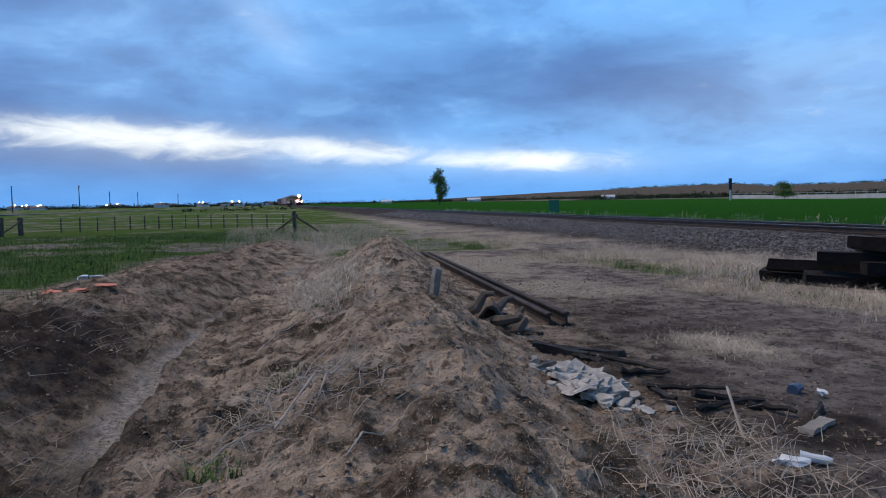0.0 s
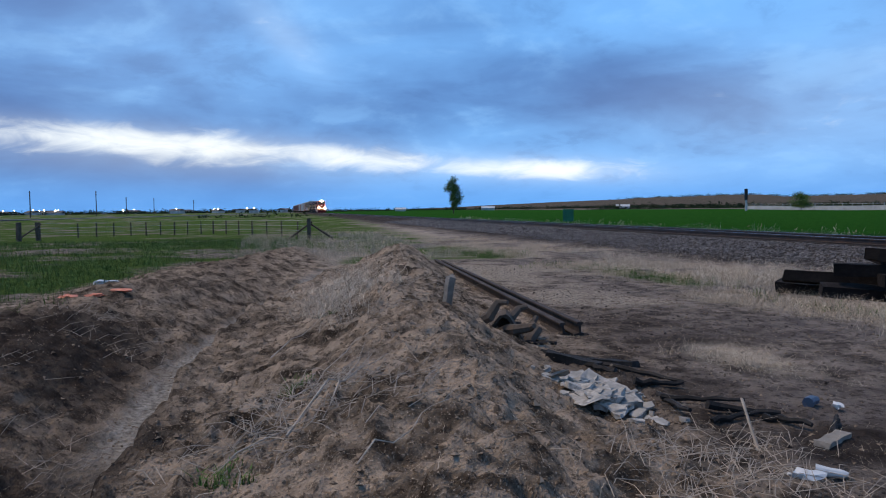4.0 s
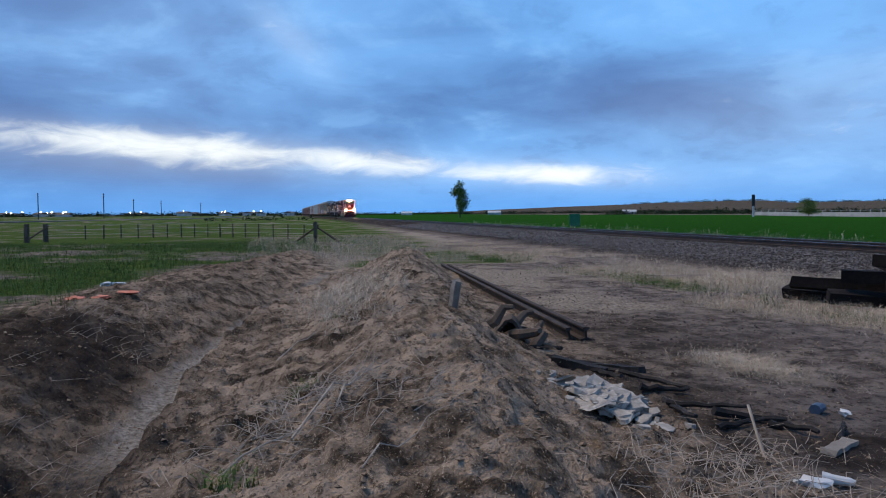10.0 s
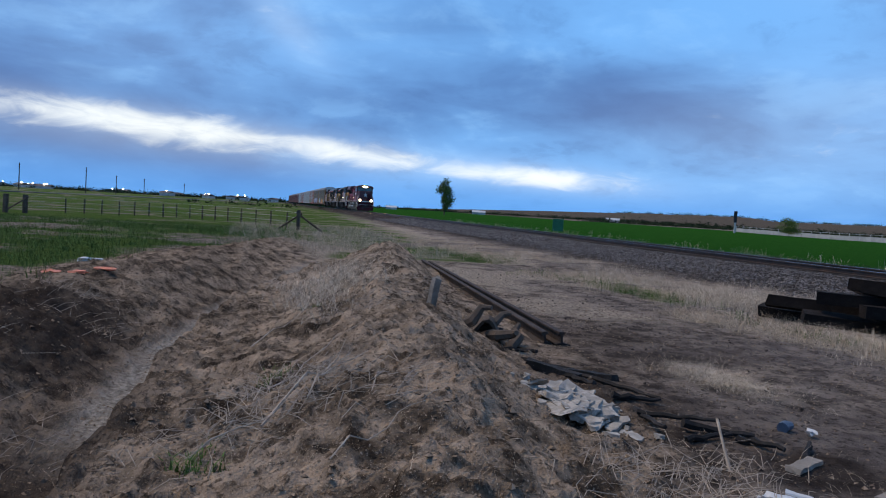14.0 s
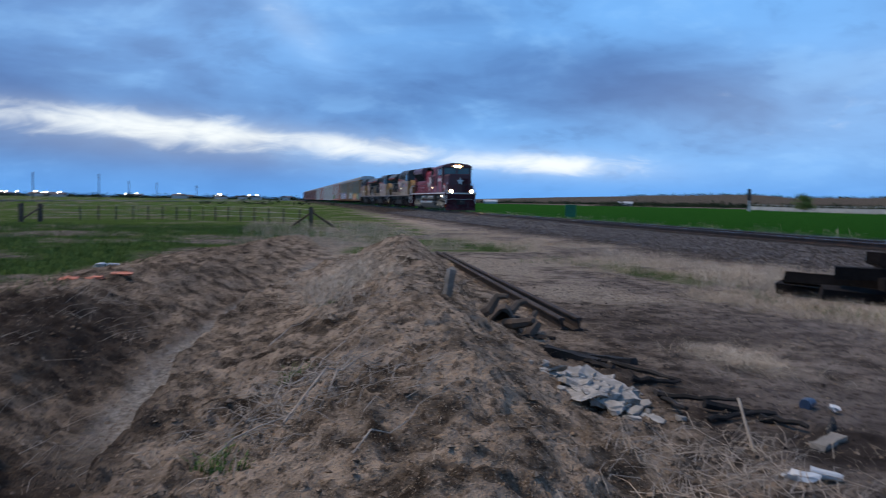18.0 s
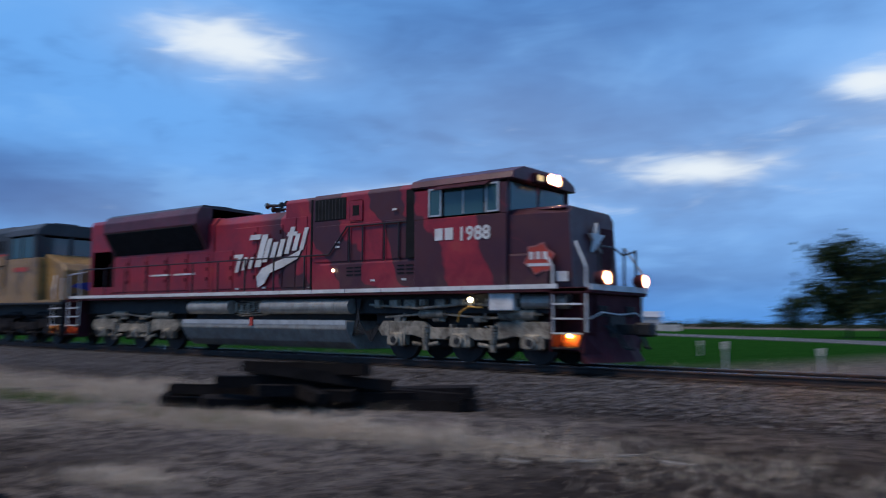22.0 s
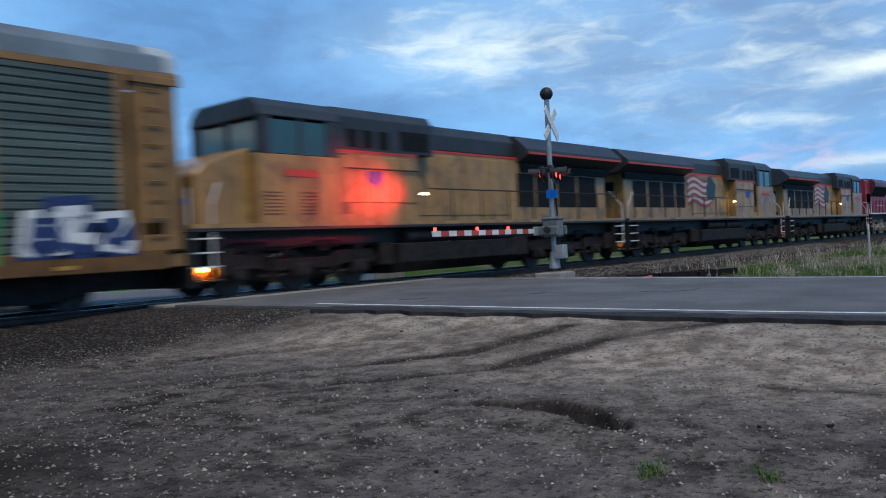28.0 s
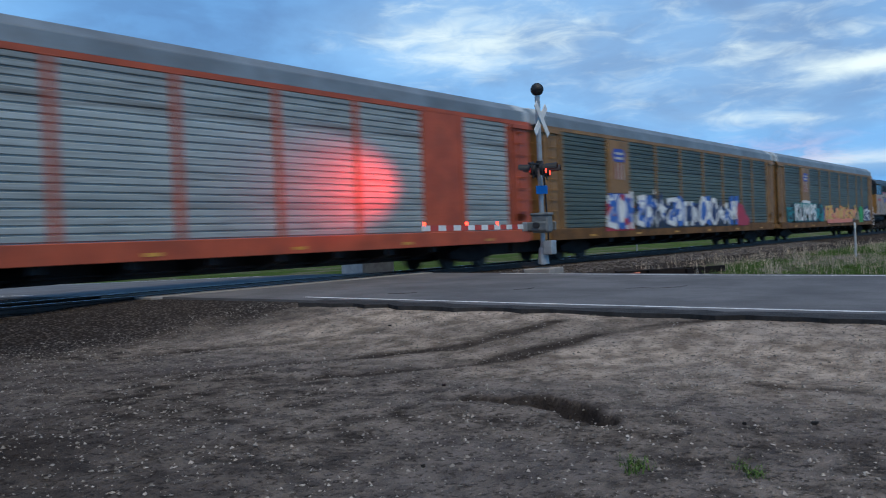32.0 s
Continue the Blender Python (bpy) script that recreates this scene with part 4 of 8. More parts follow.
def text_mesh(name, words, size, mat, parent, m, spacing=1.0):
    """Flat raised lettering in the built-in font, as a mesh."""
    cu = bpy.data.curves.new(name, "FONT")
    cu.body, cu.size, cu.extrude, cu.space_character = words, size, 0.004, spacing
    cu.offset = 0.012 if size < 1 else 0.05
    tmp = new("tmp", cu)
    dg = bpy.context.evaluated_depsgraph_get()
    me = bpy.data.meshes.new_from_object(tmp.evaluated_get(dg))
    bpy.data.objects.remove(tmp)
    me.materials.clear()
    me.materials.append(mat)
    ob = new(name, me)
    ob.parent = parent
    ob.matrix_basis = m
    return ob


def sheet(points, y, thick=0.012):
    """A flat shape in the side plane: (x, z) outline, standing proud of y towards -y."""
    return extrude(points, "y", y - thick, y)


def lead_locomotive():
    loco = thing("lead_locomotive", "red and maroon diesel locomotive with white script marks and lit headlights", "locomotive", group="train")
    W_ = 1.5
    # underframe and running board
    part("underframe", box(-21.3, -0.35, -1.1, 1.1, 1.2, 1.72, 0.03), GREASE, loco)
    part("running_board", box(-21.6, 0.55, -W_, W_, 1.70, 1.80, 0.01), DARK_RED, loco)
    for s in (-1, 1):
        for k in range(16):
            a = -21.55 + k * 1.335
            part("sill_stripe", box(a, a + 1.31, s * W_ - 0.012, s * W_ + 0.012, 1.78, 1.885), WHITE_PAINT, loco)
    # hood sections
    def hood(name, x0, x1, half, top, cut=0.25, low=1.8, mat=RED_PAINT):
        o = [(-half, low), (half, low), (half, top - cut), (half - cut * 0.8, top), (-half + cut * 0.8, top), (-half, top - cut)]
        return part(name, extrude(o, "x", x0, x1, 0.02), mat, loco)

    hood("rear_hood", -19.4, -13.4, 1.05, 4.4)
    hood("rear_hood_end", -21.0, -19.42, 1.08, 4.74, 0.14)
    hood("engine_hood", -13.4, -9.9, 1.0, 4.36)
    hood("exhaust_hood", -9.9, -8.42, 1.05, 4.66, 0.1)
    hood("inverter_cabinet", -8.35, -4.45, 1.38, 4.62, 0.12)
    hood("cabinet_plinth", -8.0, -0.5, 1.42, 2.62, 0.03, 1.8)
    # hood doors and latches on both sides
    for s in (-1, 1):
        for k in range(9):
            a = -20.6 + k * 1.18
            if a + 1.1 > -9.9:
                break
            y = s * 1.05 if a < -13.6 else s * 1.0
            low, high = 2.0, (3.25 if a < -13.2 else 3.95)
            door = part("hood_door", box(a, a + 1.12, min(y, y + s * 0.028), max(y, y + s * 0.028), low, high, 0.012), RED_PAINT, loco)
            b = bmesh.new()
            for z in (low + 0.3, (low + high) / 2, high - 0.3):
                add_box(b, a + 1.0, a + 1.05, min(y, y + s * 0.055), max(y, y + s * 0.055), z, z + 0.12)
            pieces("latch", b, DARK_RED, door)
        for k in range(3):
            a = -9.85 + k * 0.48
            part("exhaust_panel", box(a, a + 0.45, min(s * 1.05, s * 1.075), max(s * 1.05, s * 1.075), 2.0, 4.1, 0.01), RED_PAINT, loco)
        part("cabinet_seam", box(-8.41, -8.34, min(s * 1.0, s * 1.39), max(s * 1.0, s * 1.39), 1.85, 4.5), BLACK_HOLE, loco)
        part("air_inlet", box(-8.25, -7.0, min(s * 1.37, s * 1.395), max(s * 1.37, s * 1.395), 3.85, 4.47, 0.01), BLACK_HOLE, loco)
        b = bmesh.new()
        for k in range(9):
            add_box(b, -8.23 + k * 0.137, -8.2 + k * 0.137, s * 1.392 - 0.01, s * 1.392 + 0.01, 3.88, 4.44)
        pieces("inlet_slat", b, GREASE, loco)
        part("blower_hatch", box(-6.85, -6.35, min(s * 1.38, s * 1.41), max(s * 1.38, s * 1.41), 3.75, 4.35, 0.03), RED_PAINT, loco)
        part("blower_grille", box(-6.72, -6.48, min(s * 1.40, s * 1.418), max(s * 1.40, s * 1.418), 3.92, 4.2), BLACK_HOLE, loco)
        for a, c in ((-8.2, -6.9), (-6.8, -5.6), (-5.5, -4.7)):
            part("cabinet_door", box(a, c, min(s * 1.38, s * 1.405), max(s * 1.38, s * 1.405), 2.66, 3.7, 0.012), RED_PAINT, loco)
        for a in (-5.05, -4.05, -6.9):
            b = bmesh.new()
            for z in range(3):
                for q in (0, 0.3):
                    add_box(b, a + q, a + q + 0.24, s * 1.425 - 0.01, s * 1.425 + 0.015, 2.25 + z * 0.1, 2.29 + z * 0.1)
            pieces("louvre_slat", b, BLACK_HOLE, loco)
        for x, z in ((-12.2, 1.98), (-8.9, 1.98), (-10.9, 1.99), (-6.0, 2.08), (-4.9, 2.08), (-7.35, 3.05), (-8.62, 3.35), (-5.25, 3.95), (-7.35, 3.18)):
            part("stencil", box(x, x + 0.16, min(s * 1.03, s * 1.44) if x > -8.4 else min(s * 1.0, s * 1.06), max(s * 1.03, s * 1.44) if x > -8.4 else max(s * 1.0, s * 1.06), z, z + 0.05), WHITE_PAINT, loco) if x < -8.4 else part("stencil", box(x, x + 0.16, s * 1.43 - 0.008, s * 1.43 + 0.008, z, z + 0.05), WHITE_PAINT, loco)
        # radiator wing and dark intake beneath it
        o = [(s * 0.9, 3.35), (s * 1.06, 3.35), (s * 1.52, 4.16), (s * 1.52, 4.5), (s * 1.36, 4.74), (s * 0.9, 4.74)]
        part("radiator_wing", extrude(o, "x", -19.4, -13.7, 0.02), ROOF_RED, loco)
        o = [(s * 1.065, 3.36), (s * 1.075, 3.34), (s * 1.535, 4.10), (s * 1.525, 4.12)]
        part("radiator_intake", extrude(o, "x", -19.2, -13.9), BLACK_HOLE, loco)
        part("dynamic_brake_grille", box(-20.8, -19.3, min(s * 1.05, s * 1.08), max(s * 1.05, s * 1.08), 2.2, 3.55, 0.01), BLACK_HOLE, loco)
    part("radiator_roof", extrude([(-1.36, 4.72), (1.36, 4.72), (1.2, 4.82), (-1.2, 4.82)], "x", -19.38, -13.75), HOOD_GREY, loco)
    for k in range(3):
        part("roof_fan", rod((-18.4 + k * 1.75, 0, 4.78), (-18.4 + k * 1.75, 0, 4.92), 0.75, 0.7, 24), GREASE, loco)
    part("exhaust_stack", box(-9.75, -8.75, -0.7, 0.7, 4.65, 4.72, 0.02), BLACK_HOLE, loco)
    b = add_rod(bmesh.new(), (-11.45, 0, 4.3), (-11.45, 0, 4.66), 0.09, None, 10)
    add_rod(b, (-11.45, -0.25, 4.62), (-11.45, 0.25, 4.62), 0.05)
    horn = part("horn_stand", b, GREASE, loco)
    for y, d, z in ((-0.22, 1, 4.70), (0.0, 1, 4.77), (0.22, 1, 4.65), (-0.1, -1, 4.75), (0.15, -1, 4.67)):
        b = add_rod(bmesh.new(), (-11.45, y, z), (-11.45 + d * 0.32, y, z), 0.035, 0.05, 10)
        add_rod(b, (-11.45 + d * 0.32, y, z), (-11.45 + d * 0.42, y, z), 0.05, 0.11, 12)
        part("horn_bell", b, GREASE, horn)
    # cab
    cab = part("cab_body", extrude([(-1.5, 1.8), (1.5, 1.8), (1.5, 3.62), (-1.5, 3.62)], "x", -4.6, -1.75, 0.02), RED_PAINT, loco)
    b = bmesh.new()
    for s in (-1, 1):
        y0, y1 = sorted((s * 1.42, s * 1.5))
        for a, c in ((-4.6, -4.15), (-1.95, -1.75)):
            add_box(b, a, c, y0, y1, 3.62, 4.42)
        add_box(b, -4.6, -1.75, y0, y1, 4.36, 4.5)
    add_box(b, -1.85, -1.78, -1.45, -1.3, 3.62, 4.45)
    add_box(b, -1.85, -1.78, 1.3, 1.45, 3.62, 4.45)
    add_box(b, -1.86, -1.78, -0.06, 0.06, 3.62, 4.45)
    add_box(b, -4.6, -4.5, -1.45, 1.45, 3.62, 4.5)
    pieces("cab_pillar", b, RED_PAINT, cab)
    roof = [(-1.55, 4.44), (1.55, 4.44), (1.47, 4.62), (1.0, 4.79), (-1.0, 4.79), (-1.47, 4.62)]
    part("cab_roof", extrude(roof, "x", -4.7, -1.55, 0.015), ROOF_RED, cab)
    part("roof_cooler", box(-3.0, -1.95, -0.6, 0.6, 4.78, 4.89, 0.03), HOOD_GREY, cab)
    b = add_box(bmesh.new(), -4.45, -3.5, -0.45, 0.45, 4.78, 4.88, 0.03)
    add_rod(b, (-4.1, 0.2, 4.8), (-4.1, 0.2, 5.02), 0.015)
    add_rod(b, (-3.9, -0.3, 4.87), (-3.9, -0.3, 4.94), 0.09, 0.07, 12)
    part("antenna_dome", b, ROOF_RED, cab)
    part("seat_back", box(-3.6, -3.35, -1.0, -0.5, 3.4, 4.1, 0.05), BLACK_HOLE, cab)
    part("seat_back", box(-3.6, -3.35, 0.5, 1.0, 3.4, 4.1, 0.05), BLACK_HOLE, cab)
    for s in (-1, 1):
        y = s * 1.49
        for a, c in ((-4.12, -3.7), (-2.35, -1.96)):
            b = bmesh.new()
            for x0, x1, z0, z1 in ((a, c, 3.66, 3.70), (a, c, 4.34, 4.38), (a, a + 0.045, 3.66, 4.38), (c - 0.045, c, 3.66, 4.38)):
                add_box(b, x0, x1, y - 0.03, y + 0.03, z0, z1)
            f = part("window_frame", b, ALU, cab, "bright aluminium window frame")
            part("pane", box(a + 0.03, c - 0.03, y - 0.008, y + 0.008, 3.69, 4.35), WINDOW, f)
        f = part("sliding_window", box(-3.05, -3.01, y - 0.02, y + 0.02, 3.68, 4.3), ALU, cab)
        part("pane", box(-3.62, -3.03, y - 0.006, y + 0.006, 3.66, 4.34), WINDOW, f)
        part("pane", box(-3.0, -2.42, y - 0.010, y - 0.002, 3.66, 4.34), WINDOW, f)
        part("awning", extrude([(s * 1.5, 4.40), (s * 1.72, 4.30), (s * 1.72, 4.32), (s * 1.5, 4.45)], "x", -3.8, -2.2), DARK_RED, cab)
        part("windshield", box(-1.80, -1.775, min(s * 0.08, s * 1.28), max(s * 0.08, s * 1.28), 3.68, 4.40), WINDOW, cab)
        part("cab_rear_recess", box(-4.9, -4.58, min(s * 1.30, s * 1.47), max(s * 1.30, s * 1.47), 2.66, 4.45), BLACK_HOLE, cab)
    cab.location = (0.17, 0, 0)
    # headlight cluster over the windshield
    head = part("number_board", box(-1.62, -1.42, -0.62, 0.62, 4.42, 4.68, 0.03), DARK_RED, cab)
    for s in (-1, 1):
        part("lit_number", box(-1.425, -1.412, min(s * 0.34, s * 0.6), max(s * 0.34, s * 0.6), 4.48, 4.62), NUMBER_GLOW, head)
        # added glowing disc, wider than the lens, as a halo
        part("reflector", rod((-1.43, s * 0.155, 4.55), (-1.40, s * 0.155, 4.55), 0.14, None, 18), HALO_WARM, head, "warm glowing disc added as the lamp's halo")
        bezel(head, -1.43, -1.29, s * 0.155, 4.55, 0.142, 0.153, DARK_RED)
        part("headlight", rod((-1.42, s * 0.155, 4.55), (-1.385, s * 0.155, 4.55), 0.105, None, 16), LAMP_WARM, head, "glowing warm headlight")
    # nose
    bm = extrude([(-1.42, 1.8), (-1.42, 3.55), (-1.2, 3.70), (1.2, 3.70), (1.42, 3.55), (1.42, 1.8)], "x", -1.76, 0.0)
    for v in bm.verts:
        if v.co.x > -0.5:
            v.co.y *= 0.80
            v.co.x -= max(0.0, v.co.z - 2.7) * 0.12
    nose = part("nose", bm, RED_PAINT, loco)
    part("nose_door", box(-0.02, 0.03, 0.25, 0.85, 1.95, 3.3, 0.02), DARK_RED, nose)
    part("nose_cap", extrude([(-1.15, 3.66), (1.15, 3.66), (1.05, 3.74), (-1.05, 3.74)], "x", -1.7, -0.2, 0.01), ROOF_RED, nose)
    star = [(0.38 * math.sin(k * math.pi / 5) * (1 if k % 2 == 0 else 0.4), 3.0 + 0.40 * math.cos(k * math.pi / 5) * (1 if k % 2 == 0 else 0.4)) for k in range(10)]
    part("star", extrude(star, "x", -0.03, 0.045), WHITE_PAINT, nose, "white five-pointed star")
    # herald on the nose side: red shield with a white edge and bars
    for s in (-1, 1):
        y = s * 1.40
        def shield(r, k=1.0):
            return [(-0.62 + r * (0.72 if i % 2 else 1.0) * math.cos(i * math.pi / 6 + 0.26), 2.48 + r * (0.80 if i % 2 else 1.0) * k * math.sin(i * math.pi / 6 + 0.26)) for i in range(12)]
        turn = Matrix.Rotation(radians(9.5 * s), 4, "Z")
        for r, dy, mt in ((0.40, 0.0, HERALD_EDGE), (0.36, 0.006, STRIPE_RED)):
            o = part("herald", extrude(shield(r), "y", -0.008 - dy, 0.008 + dy), mt, nose)
            o.location = (-0.10, s * 1.345 + s * 0.0, 0)
            o.rotation_euler = (0, 0, -radians(9.2) * s)
        for k in range(3):
            o = part("herald_bar", box(-0.86 + k * 0.17, -0.76 + k * 0.17, -0.02, 0.02, 2.46, 2.64), WHITE_PAINT, nose)
            o.location, o.rotation_euler = (-0.10, s * 1.345, 0), (0, 0, -radians(9.2) * s)
        o = part("herald_bar", box(-0.90, -0.36, -0.02, 0.02, 2.30, 2.37), WHITE_PAINT, nose)
        o.location, o.rotation_euler = (-0.10, s * 1.345, 0), (0, 0, -radians(9.2) * s)
        o = part("service_plate", box(-0.35, -0.08, -0.012, 0.012, 1.95, 2.18), WHITE_PAINT, nose)
        o.location, o.rotation_euler = (0.0, s * 1.22, 0), (0, 0, -radians(9.2) * s)
    # road number on the cab side, the maker's letters as plain blocks
    for s in (-1, 1):
        m = Matrix.Translation((-3.18 if s < 0 else -1.95, s * 1.512, 3.02)) @ (pose(0, 0, 0, 90, 0, 0) if s < 0 else pose(0, 0, 0, 90, 0, 180))
        text_mesh("road_number", "1988", 0.47, WHITE_PAINT, cab, m, 1.05)
        for q in (-3.9, -3.58):
            part("name_bar", box(q, q + 0.25, s * 1.512 - 0.008, s * 1.512 + 0.008, 3.05, 3.35), WHITE_PAINT, cab, "plain white bar")
    # big white script mark, drawn as slanted strokes with a tail
    for s in (-1, 1):
        y = s * 1.095

        def stroke(x, z, w, h, lean=0.35):
            return [(x, z), (x + w, z), (x + w + lean * h, z + h), (x + lean * h, z + h)]

        marks = [stroke(-12.2, 2.52, 0.17, 0.52), stroke(-11.86, 2.58, 0.15, 0.42), stroke(-11.55, 2.62, 0.15, 0.36), stroke(-11.22, 2.66, 0.26, 1.0), stroke(-10.86, 2.80, 0.20, 0.72), stroke(-10.52, 2.90, 0.2, 0.5), stroke(-10.2, 2.95, 0.2, 0.52), stroke(-9.86, 3.02, 0.19, 0.8), stroke(-9.52, 3.1, 0.19, 0.5), stroke(-9.2, 3.1, 0.17, 0.66),
                 stroke(-11.5, 3.52, 0.5, 0.16), stroke(-9.75, 3.55, 0.42, 0.12), stroke(-12.25, 2.98, 0.42, 0.11)]
        for o in marks:
            part("script_stroke", extrude(o, "y", y - 0.012, y + 0.012), WHITE_PAINT, loco, "white slanted stroke")
        tail = [(-9.10, 3.12), (-9.25, 2.86), (-9.9, 2.62), (-10.5, 2.46), (-10.75, 2.14), (-11.05, 2.02), (-11.12, 2.36), (-10.85, 2.62), (-10.3, 2.78), (-9.7, 2.92)]
        part("script_tail", extrude(tail, "y", y - 0.014, y + 0.014), WHITE_PAINT, loco, "white underlining swoosh")
        for k in range(2):
            part("slogan_bar", box(-16.9 + k * 1.4, -15.7 + k * 1.4, s * 1.09 - 0.006, s * 1.09 + 0.006, 2.52, 2.58), WHITE_PAINT, loco)
    # fuel tank, air reservoirs and piping
    tank = [(-1.5, 0.78), (-1.5, 1.02), (1.5, 1.02), (1.5, 0.78), (1.28, 0.42), (1.0, 0.22), (-1.0, 0.22), (-1.28, 0.42)]
    t = part("fuel_tank", extrude(tank, "x", -14.35, -6.8, 0.02), SILVER, loco)
    part("tank_mount", box(-14.3, -6.85, -0.95, 0.95, 1.0, 1.22), GREASE, loco)
    for a in (-5.8, -3.3, -0.9, -15.6, -18.0, -20.3):
        part("bolster", box(a - 0.5, a + 0.5, -0.85, 0.85, 0.9, 1.22, 0.03), GREASE, loco)
    for s in (-1, 1):
        # bright strip imitating the reflection on the tank's upper side
        part("tank_band", box(-14.3, -6.85, s * 1.505 - 0.006, s * 1.505 + 0.006, 0.90, 1.03), ALU, t)
        part("sight_glass", box(-10.85, -10.72, s * 1.53 - 0.02, s * 1.53 + 0.02, 0.85, 1.1), STRIPE_RED, t)
        for a, c in ((-14.2, -12.1), (-10.55, -6.85)):
            b = add_rod(bmesh.new(), (a, s * 1.22, 1.42), (c, s * 1.22, 1.42), 0.215, None, 20)
            res = part("air_reservoir", b, SILVER, loco)
            for q in (a + 0.4, c - 0.6):
                part("strap", rod((q, s * 1.22, 1.42), (q + 0.06, s * 1.22, 1.42), 0.225, None, 20), SILVER, res)
        b = bmesh.new()
        for k in range(7):
            z = 1.2 + 0.07 * k
            add_bars(b, [(-12.1, s * (1.05 + 0.05 * (k % 3)), z), (-11.6 + 0.1 * k, s * 1.2, z - 0.05), (-10.5, s * (1.05 + 0.04 * (k % 2)), z)], 0.022)
        for k in range(5):
            add_box(b, -12.0 + k * 0.28, -11.88 + k * 0.28, s * 1.1 - 0.1, s * 1.1 + 0.1, 1.25 + 0.05 * (k % 2), 1.55)
        pieces("pipe", b, TRUCK_GREY, loco)
        b = bmesh.new()
        for k in range(6):
            add_bars(b, [(-6.7 + 0.03 * k, s * 1.2, 1.6), (-6.55 - 0.05 * k, s * 1.25, 1.0 - 0.08 * k), (-6.2, s * 1.15, 0.45 + 0.06 * k), (-5.9, s * 1.1, 0.9)], 0.022)
        pieces("traction_cable", b, GREASE, loco)
        part("sand_box", box(-2.15, -1.45, s * 1.25 - 0.16, s * 1.25 + 0.16, 1.28, 1.72, 0.02), WHITE_PAINT, loco)
        b = add_rod(bmesh.new(), (-1.3, s * 1.15, 1.5), (-0.1, s * 1.15, 1.5), 0.18, None, 14)
        part("air_tank", b, SILVER, loco)
        b = bmesh.new()
        for k in range(9):
            x = -6.0 + k * 0.52
            add_box(b, x, x + 0.2 + 0.1 * (k % 3), s * 1.15 - 0.12, s * 1.15 + 0.12, 1.36 + 0.05 * (k % 2), 1.58, 0.02)
        add_bars(b, [(-6.2, s * 1.22, 1.45), (-4.4, s * 1.28, 1.35), (-2.9, s * 1.22, 1.46), (-1.5, s * 1.26, 1.36)], 0.035)
        pieces("underframe_box", b, TRUCK_GREY, loco)
        part("yellow_cable", add_bars(bmesh.new(), [(-3.15, s * 1.32, 1.0), (-3.05, s * 1.34, 1.25), (-2.8, s * 1.34, 1.38), (-2.4, s * 1.32, 1.36)], 0.022), YELLOW_CLEAN, loco)
        part("ground_light", rod((-2.75, s * 1.3, 1.58), (-2.75, s * 1.36, 1.52), 0.06, None, 12), LAMP_SMALL, loco)
        part("lamp", rod((-7.4, s * 1.45, 2.42), (-7.4, s * 1.47, 2.42), 0.05, None, 10), LAMP_SMALL, loco)
    # porches, steps, plow, couplers
    part("front_porch", box(-0.4, 0.62, -1.5, 1.5, 1.66, 1.80, 0.02), DARK_RED, loco)
    part("porch_edge", box(0.60, 0.64, -1.5, 1.5, 1.74, 1.87), WHITE_PAINT, loco)
    part("rear_porch", box(-21.9, -21.0, -1.5, 1.5, 1.66, 1.80, 0.02), DARK_RED, loco)
    part("pilot_plate", box(0.38, 0.50, -1.0, 1.0, 0.35, 1.66, 0.02), DARK_RED, loco)
    part("coupler_pocket", box(0.49, 0.56, -0.42, 0.42, 0.55, 1.2, 0.03), GREASE, loco)
    for y in (-0.85, -0.6, 0.6, 0.85):
        part("hose_bracket", box(0.49, 0.56, y - 0.06, y + 0.06, 1.15, 1.4, 0.01), GREASE, loco)
    part("uncoupling_lever", add_bars(bmesh.new(), [(0.56, -1.4, 1.1), (0.6, -0.9, 1.25), (0.6, 0.0, 1.2), (0.6, 0.9, 1.25), (0.56, 1.4, 1.1)], 0.016), WHITE_PAINT, loco)
    plow = [(-1.45, 0.15, 0.55), (0, 0.12, 0.95), (1.45, 0.15, 0.55)]
    bm = bmesh.new()
    rows_ = []
    for y, z, x in ((-1.5, 0.12, 0.52), (-0.8, 0.12, 0.85), (0, 0.12, 1.0), (0.8, 0.12, 0.85), (1.5, 0.12, 0.52)):
        rows_.append((bm.verts.new((x, y, z)), bm.verts.new((x - 0.2, y, 0.45)), bm.verts.new((0.5, y, 0.8)), bm.verts.new((0.42, y, 0.8)), bm.verts.new((x - 0.12, y, z))))
    for p, q in zip(rows_, rows_[1:]):
        for i in range(5):
            bm.faces.new((p[i], p[(i + 1) % 5], q[(i + 1) % 5], q[i]))
    bm.faces.new(rows_[0])
    bm.faces.new(rows_[-1])
    bmesh.ops.recalc_face_normals(bm, faces=bm.faces)
    part("snow_plow", bm, DARK_RED, loco)
    coupler(loco, 0.5, 1)
    coupler(loco, -21.85, -1)
    for s in (-1, 1):
        steps(loco, -0.40, 1, s, DARK_RED, True)
        steps(loco, -21.85, 1, s, DARK_RED, True)
        d = part("ditch_light_housing", rod((0.52, s * 1.02, 2.02), (0.66, s * 1.02, 2.02), 0.13, None, 14), DARK_RED, loco)
        # halo disc added around the ditch light
        part("reflector", rod((0.655, s * 1.02, 2.02), (0.67, s * 1.02, 2.02), 0.142, None, 18), HALO_WARM, d, "warm glowing disc added as the lamp's halo")
        bezel(d, 0.60, 0.80, s * 1.02, 2.02, 0.145, 0.158, DARK_RED)
        part("ditch_light", rod((0.66, s * 1.02, 2.02), (0.68, s * 1.02, 2.02), 0.105, None, 14), LAMP_WARM, d, "glowing warm ditch light")
